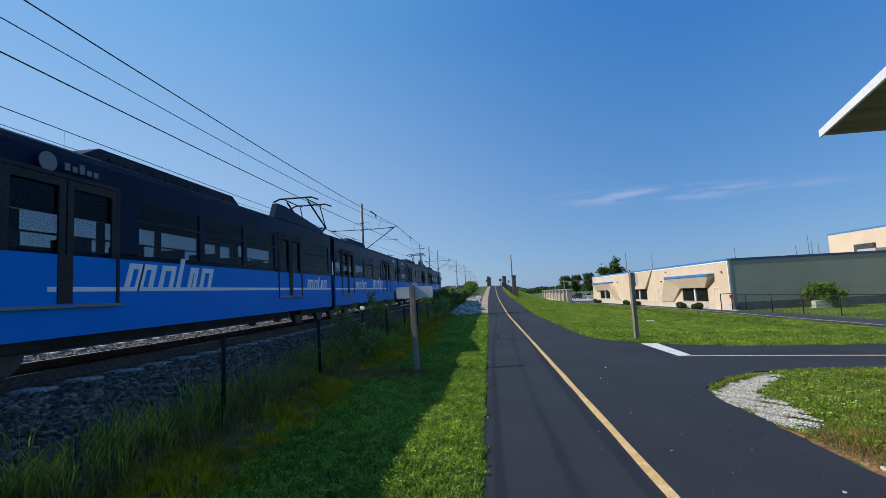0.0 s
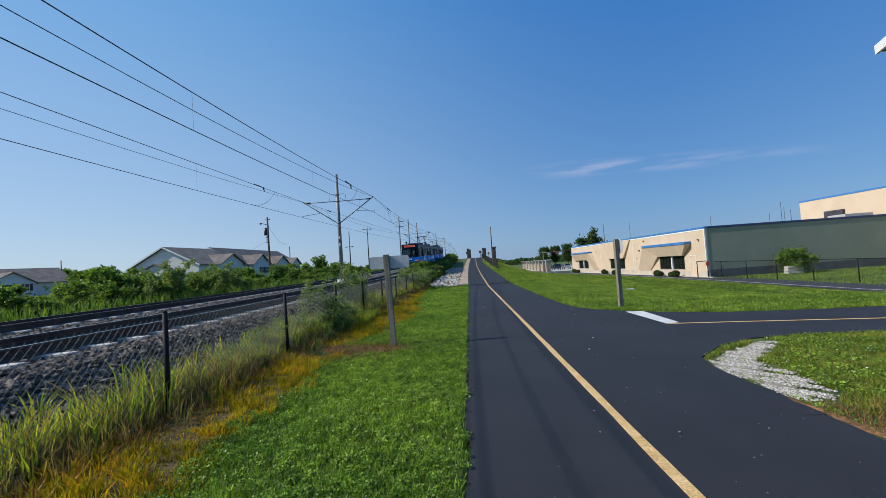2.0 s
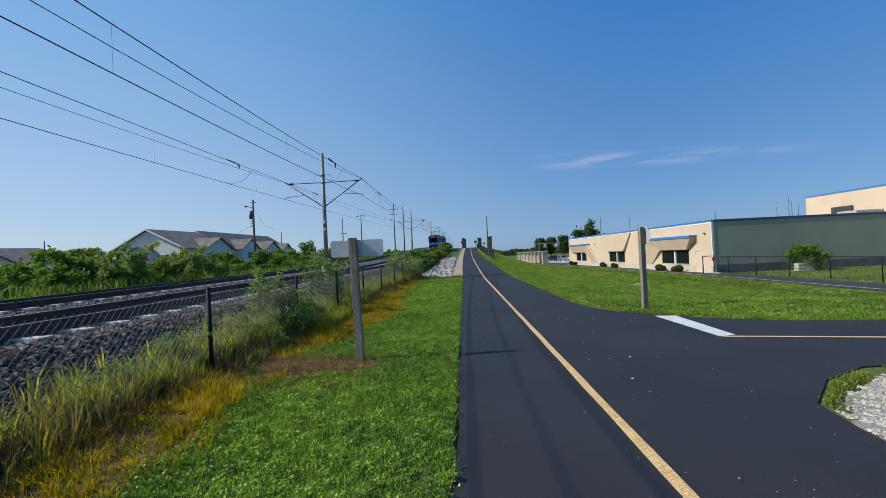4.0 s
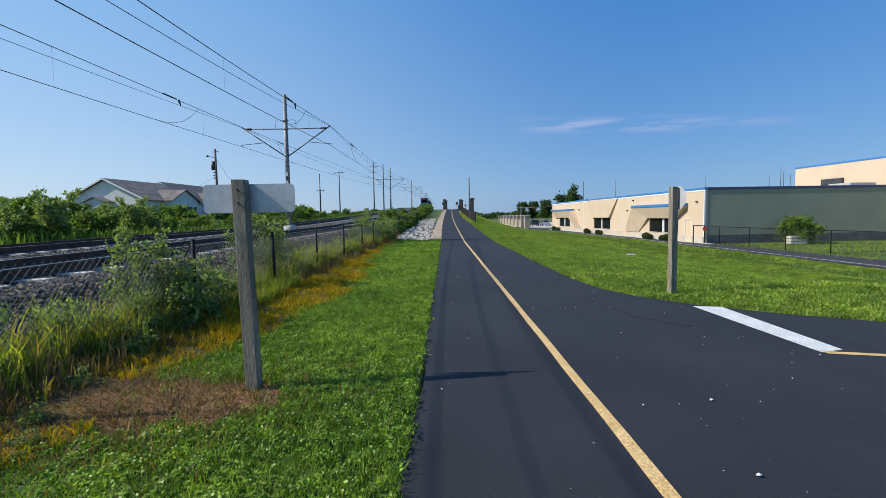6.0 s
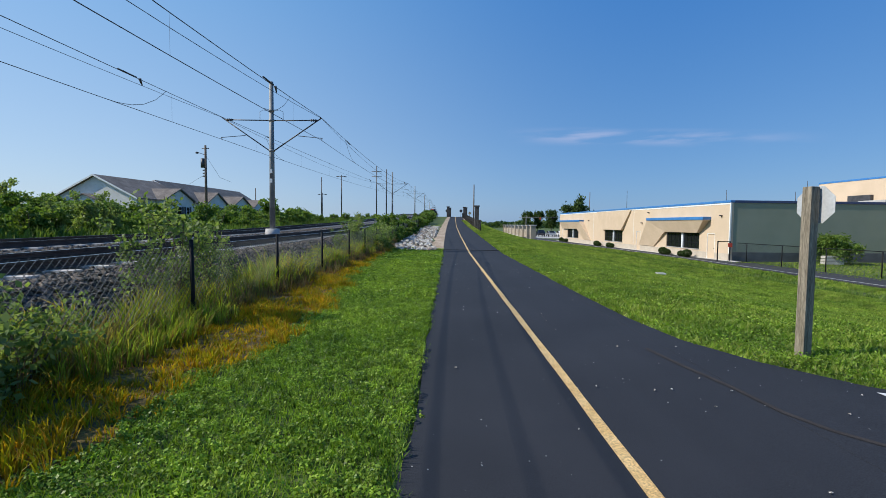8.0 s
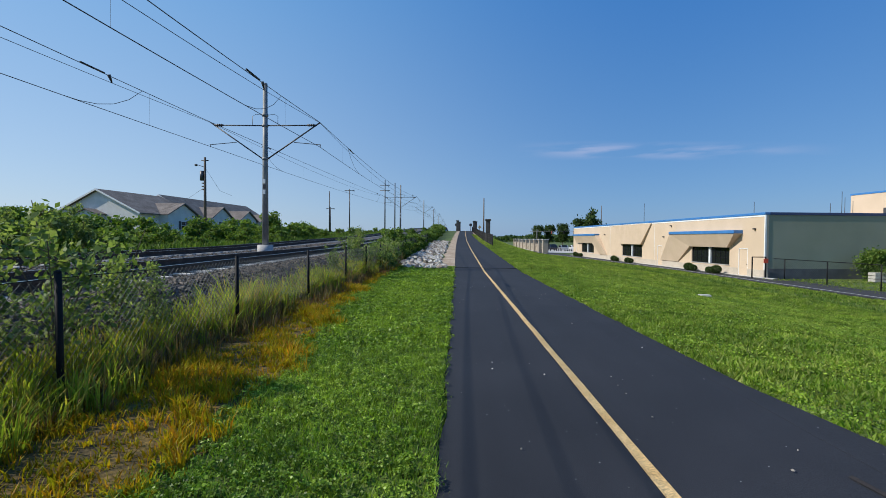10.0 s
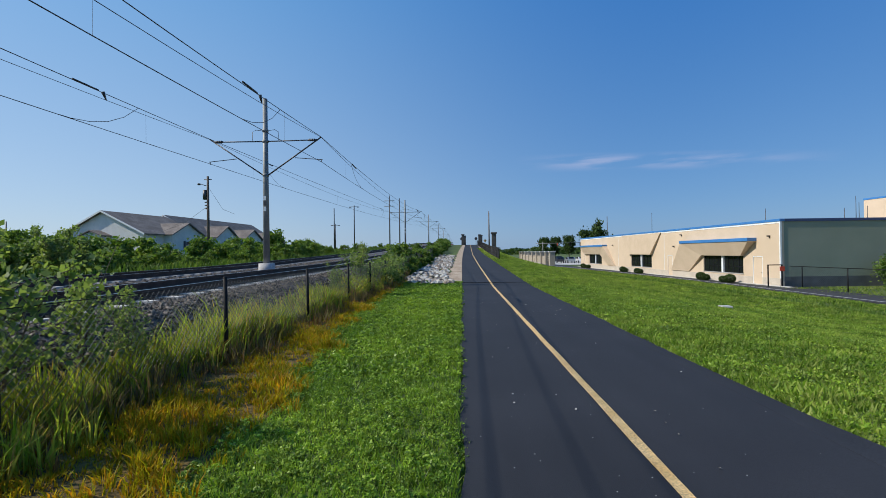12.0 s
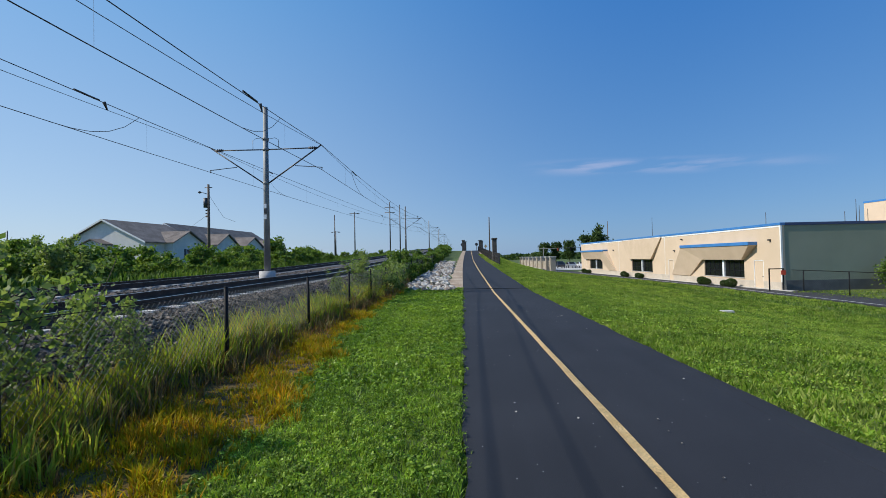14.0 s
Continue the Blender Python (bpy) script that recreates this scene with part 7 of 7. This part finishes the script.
# ---- crest: pillars, stone wall, car park ----
def build_crest():
    def pillar(x, y, h, w, mat, label):
        z = gz(x, y)
        p = thing("stone_pillar", pose(x, y, z), label, "pillar", "crest pillars")
        bm = BM()
        box(bm, -w / 2, w / 2, -w / 2, w / 2, -0.5, h, 0.03)
        part("shaft", bm, mat, p)
        bm = BM()
        box(bm, -w / 2 - 0.1, w / 2 + 0.1, -w / 2 - 0.1, w / 2 + 0.1, h, h + 0.22, 0.04)
        part("cap", bm, M["concrete"] if mat is not M["dark_stone"] else mat, p)
        return p
    for x, y, h in ((-1.15, 137, 2.8), (-0.6, 150, 2.6), (3.35, 137, 2.7), (4.0, 143, 2.7), (2.95, 76, 3.0)):
        pillar(x, y, h, 0.7 if y > 100 else 0.6, M["dark_stone"], "dark square stone pillar beside the crest of the trail")
    # low bridge parapets
    for x in (-1.2, 3.7):
        o = thing("parapet", Matrix(), "low stone parapet on the crest", "parapet", "parapets")
        bm = BM()
        box(bm, x - 0.2, x + 0.2, 137, 158, 2.6, 4.75, 0.03)
        part("wall", bm, M["dark_stone"], o)
    for x, z in ((-0.6, 5.2), (1.6, 5.1)):
        s = thing("round_sign", pose(x - 0.9 if x < 0 else x + 0.9, 141, gz(x, 141)), "dark round-topped sign on a post at the crest", "sign", "crest signs")
        bm = BM()
        tube(bm, (0, 0, -0.2), (0, 0, 1.5), 0.06)
        part("post", bm, M["dark_steel"], s)
        bm = BM()
        tube(bm, (0, -0.02, 1.75), (0, 0.02, 1.75), 0.42, None, 14)
        part("sign_board", bm, M["dark_steel"], s)
    s = thing("warning_sign", pose(4.9, 139, gz(4.9, 139)), "yellow diamond warning sign on the crest", "sign")
    bm = BM()
    tube(bm, (0, 0, -0.2), (0, 0, 2.0), 0.05)
    part("post", bm, M["dark_steel"], s)
    bm = BM()
    extrude_poly(bm, [(0, 1.1), (0.45, 1.6), (0, 2.1), (-0.45, 1.6)], "y", -0.02, 0.02)
    part("sign_board", bm, M["yellow_line"], s)
    # stone wall with piers, running to the car park
    w = thing("stone_wall", Matrix(), "tan stone boundary wall with capped piers", "wall")
    A, B = Vector((17.0, 108, 0)), Vector((24.5, 205, 0))
    B2 = Vector((21.0, 190, 0))
    n = 8
    for k in range(n + 1):
        p = A.lerp(B2, (k / n) ** 1.2)
        bm = BM()
        box(bm, p.x - 0.55, p.x + 0.55, p.y - 0.55, p.y + 0.55, LOW - 0.4, LOW + 2.75, 0.03)
        part("pier", bm, M["stone"], w)
        bm = BM()
        box(bm, p.x - 0.68, p.x + 0.68, p.y - 0.68, p.y + 0.68, LOW + 2.75, LOW + 3.0, 0.04)
        part("cap", bm, M["concrete"], w)
        if k:
            q = A.lerp(B2, ((k - 1) / n) ** 1.2)
            d = (p - q).normalized()
            sd = Vector((d.y, -d.x, 0)) * 0.2
            rows = 5
            hgt = 1.9 / rows
            for r in range(rows):
                L = (p - q).length
                cut = 6 if L < 14 else 9
                for c in range(cut):
                    if k == 1:
                        continue
                    a0 = q + d * L * c / cut
                    a1 = q + d * L * (c + 0.97) / cut
                    bm = BM()
                    vs = [a0 - sd, a1 - sd, a1 + sd, a0 + sd]
                    lo = [bm.verts.new((v.x, v.y, LOW + r * hgt)) for v in vs]
                    hi = [bm.verts.new((v.x, v.y, LOW + r * hgt + hgt * 0.95)) for v in vs]
                    bm.faces.new(lo)
                    bm.faces.new(hi)
                    for i in range(4):
                        bm.faces.new((lo[i], lo[(i + 1) % 4], hi[(i + 1) % 4], hi[i]))
                    part("stone", bm, M["stone"], w)
            if k == 1:
                for zz in (0.5, 1.0, 1.5):
                    bm = BM()
                    tube(bm, (q.x, q.y, LOW + zz), (p.x, p.y, LOW + zz + 0.5), 0.07)
                    part("rail", bm, M["stone"], w)
    # car park
    me = strip("car_park", lambda y: 17.5, lambda y: 75.0, 112, 165, 3, 0.05, M["concrete"], lambda y: LOW, 0.1)
    tagged(new("car_park", me), "pale concrete car park beyond the building", "car park", kind="structure")

    def car(m, body, label):
        c = thing("car", m, label, "car", "parked cars")
        bm = BM()
        extrude_poly(bm, [(-2.2, 0.35), (2.2, 0.35), (2.25, 0.7), (2.1, 0.88), (1.1, 0.98), (0.45, 1.42), (-1.2, 1.45), (-1.95, 1.0), (-2.22, 0.9)], "x", -0.86, 0.86)
        bmesh.ops.bevel(bm, geom=bm.edges[:], offset=0.06, segments=2, affect="EDGES")
        part("body", bm, body, c)
        for s in (-1, 1):
            bm = BM()
            extrude_poly(bm, [(0.95, 0.98), (0.42, 1.36), (-1.15, 1.38), (-1.7, 1.0)], "x", *sorted((s * 0.862, s * 0.872)))
            part("side_glass", bm, M["dark_glass"], c)
        for y0, z0, y1, z1 in ((1.12, 0.99, 0.5, 1.40), (-1.98, 1.02, -1.28, 1.43)):
            bm = BM()
            vs = [bm.verts.new(v) for v in ((-0.7, y0, z0 + 0.02), (0.7, y0, z0 + 0.02), (0.62, y1, z1 + 0.02), (-0.62, y1, z1 + 0.02))]
            bm.faces.new(vs)
            part("windscreen", bm, M["dark_glass"], c)
        for s in (-1, 1):
            for y in (-1.4, 1.4):
                bm = BM()
                tube(bm, (s * 0.7, y, 0.33), (s * 0.9, y, 0.33), 0.33, None, 14)
                wh = part("wheel", bm, M["tyre"], c)
                bm = BM()
                tube(bm, (s * 0.9, y, 0.33), (s * 0.91, y, 0.33), 0.2, None, 12)
                part("rim", bm, M["pole_steel"], wh)
        return c
    cols = {"white": paint("car_white", (0.75, 0.76, 0.77), None, 0.25, 0, 0.6), "silver": paint("car_silver", (0.42, 0.43, 0.45), None, 0.3, 0.5, 0.6),
            "black": paint("car_black", (0.02, 0.02, 0.025), None, 0.2, 0, 0.6)}
    rng = random.Random(9)
    for k in range(11):
        name = ("black", "silver", "white", "silver", "white", "silver", "white", "white", "silver", "white", "black")[k]
        x, y = 22.6 + 2.75 * k, 128 + 0.4 * k
        car(pose(x, y, LOW + 0.05, 0, 0, rng.uniform(-3, 3)), cols[name], name + " car parked in a row on the car park")
    for k in range(3):
        car(pose(21 + 3 * k, 150, LOW + 0.05), cols["black"], "black car parked at the back of the car park")
    # signal gantry on the far road
    t = thing("traffic_signal", pose(27, 176, LOW), "grey mast arm with three dark signal heads over the road", "traffic signal")
    bm = BM()
    tube(bm, (0, 0, -0.3), (0, 0, 6.4), 0.16, 0.12)
    part("mast", bm, M["pole_steel"], t)
    bm = BM()
    tube(bm, (-2.5, 0, 5.7), (16, 0, 5.9), 0.09, 0.06)
    part("arm", bm, M["pole_steel"], t)
    for x in (5.0, 9.5, 13.0, 15.0):
        bm = BM()
        box(bm, x - 0.2, x + 0.2, -0.2, 0.2, 4.75, 5.95, 0.04)
        hd = part("signal_head", bm, M["fence_black"], t)
        bm = BM()
        for z in (5.0, 5.35, 5.7):
            tube(bm, (x, -0.24, z), (x, -0.2, z), 0.12, None, 10)
        part("lens", bm, M["lamp_orange"] if x < 6 else M["fence_black"], hd)
    # small flat markers in the grass
    d = thing("drain_cover", pose(9.3, 31.5, gz(9.3, 31.5)), "small pale concrete drain cover in the grass", "drain")
    bm = BM()
    box(bm, -0.22, 0.22, -0.16, 0.16, -0.1, 0.12, 0.03)
    part("cover", bm, M["concrete"], d)
    pb = thing("planter_box", pose(29.6, 45.9, LOW), "pale timber planter box by the side wall", "planter")
    for k in range(3):
        bm = BM()
        box(bm, -0.7, 0.7, -0.3, 0.3, 0.05 + 0.24 * k, 0.25 + 0.24 * k, 0.01)
        part("board", bm, M["concrete"], pb)
    # reddish trail crack sealant strip on the trail
    bm = BM()
    extrude_poly(bm, [(-1.5, 36.0), (1.8, 35.9), (1.8, 36.07), (-1.5, 36.17)], "z", 0.06, float(TRAIL_Z(36.1)) + 0.036)
    part("paving_joint", bm, M["fence_black"])
    tagged(bpy.data.objects["paving_joint"], "dark paving joint across the trail", "paving joint", kind="structure")


build_crest()


# ---- what moves ----
def motions():
    rows = []
    for t, y in ((0.0, 1.1), (0.5, 14.8), (1.0, 28.3), (1.5, 41.5), (2.0, 55.0), (3.0, 82.0), (4.5, 124.0), (6.0, 166.0), (8.0, 220.0), (11.0, 296.0), (14.0, 366.0)):
        z0, z1 = rail_z(y + 4), rail_z(y + 44)
        up = math.degrees(math.atan2(z1 - z0, 40.0))
        rows.append((t, pose(TRACKS[0], y, z0 - 4 * math.tan(radians(up)), up, 0, 0)))
    walk(TRAIN, rows)


motions()
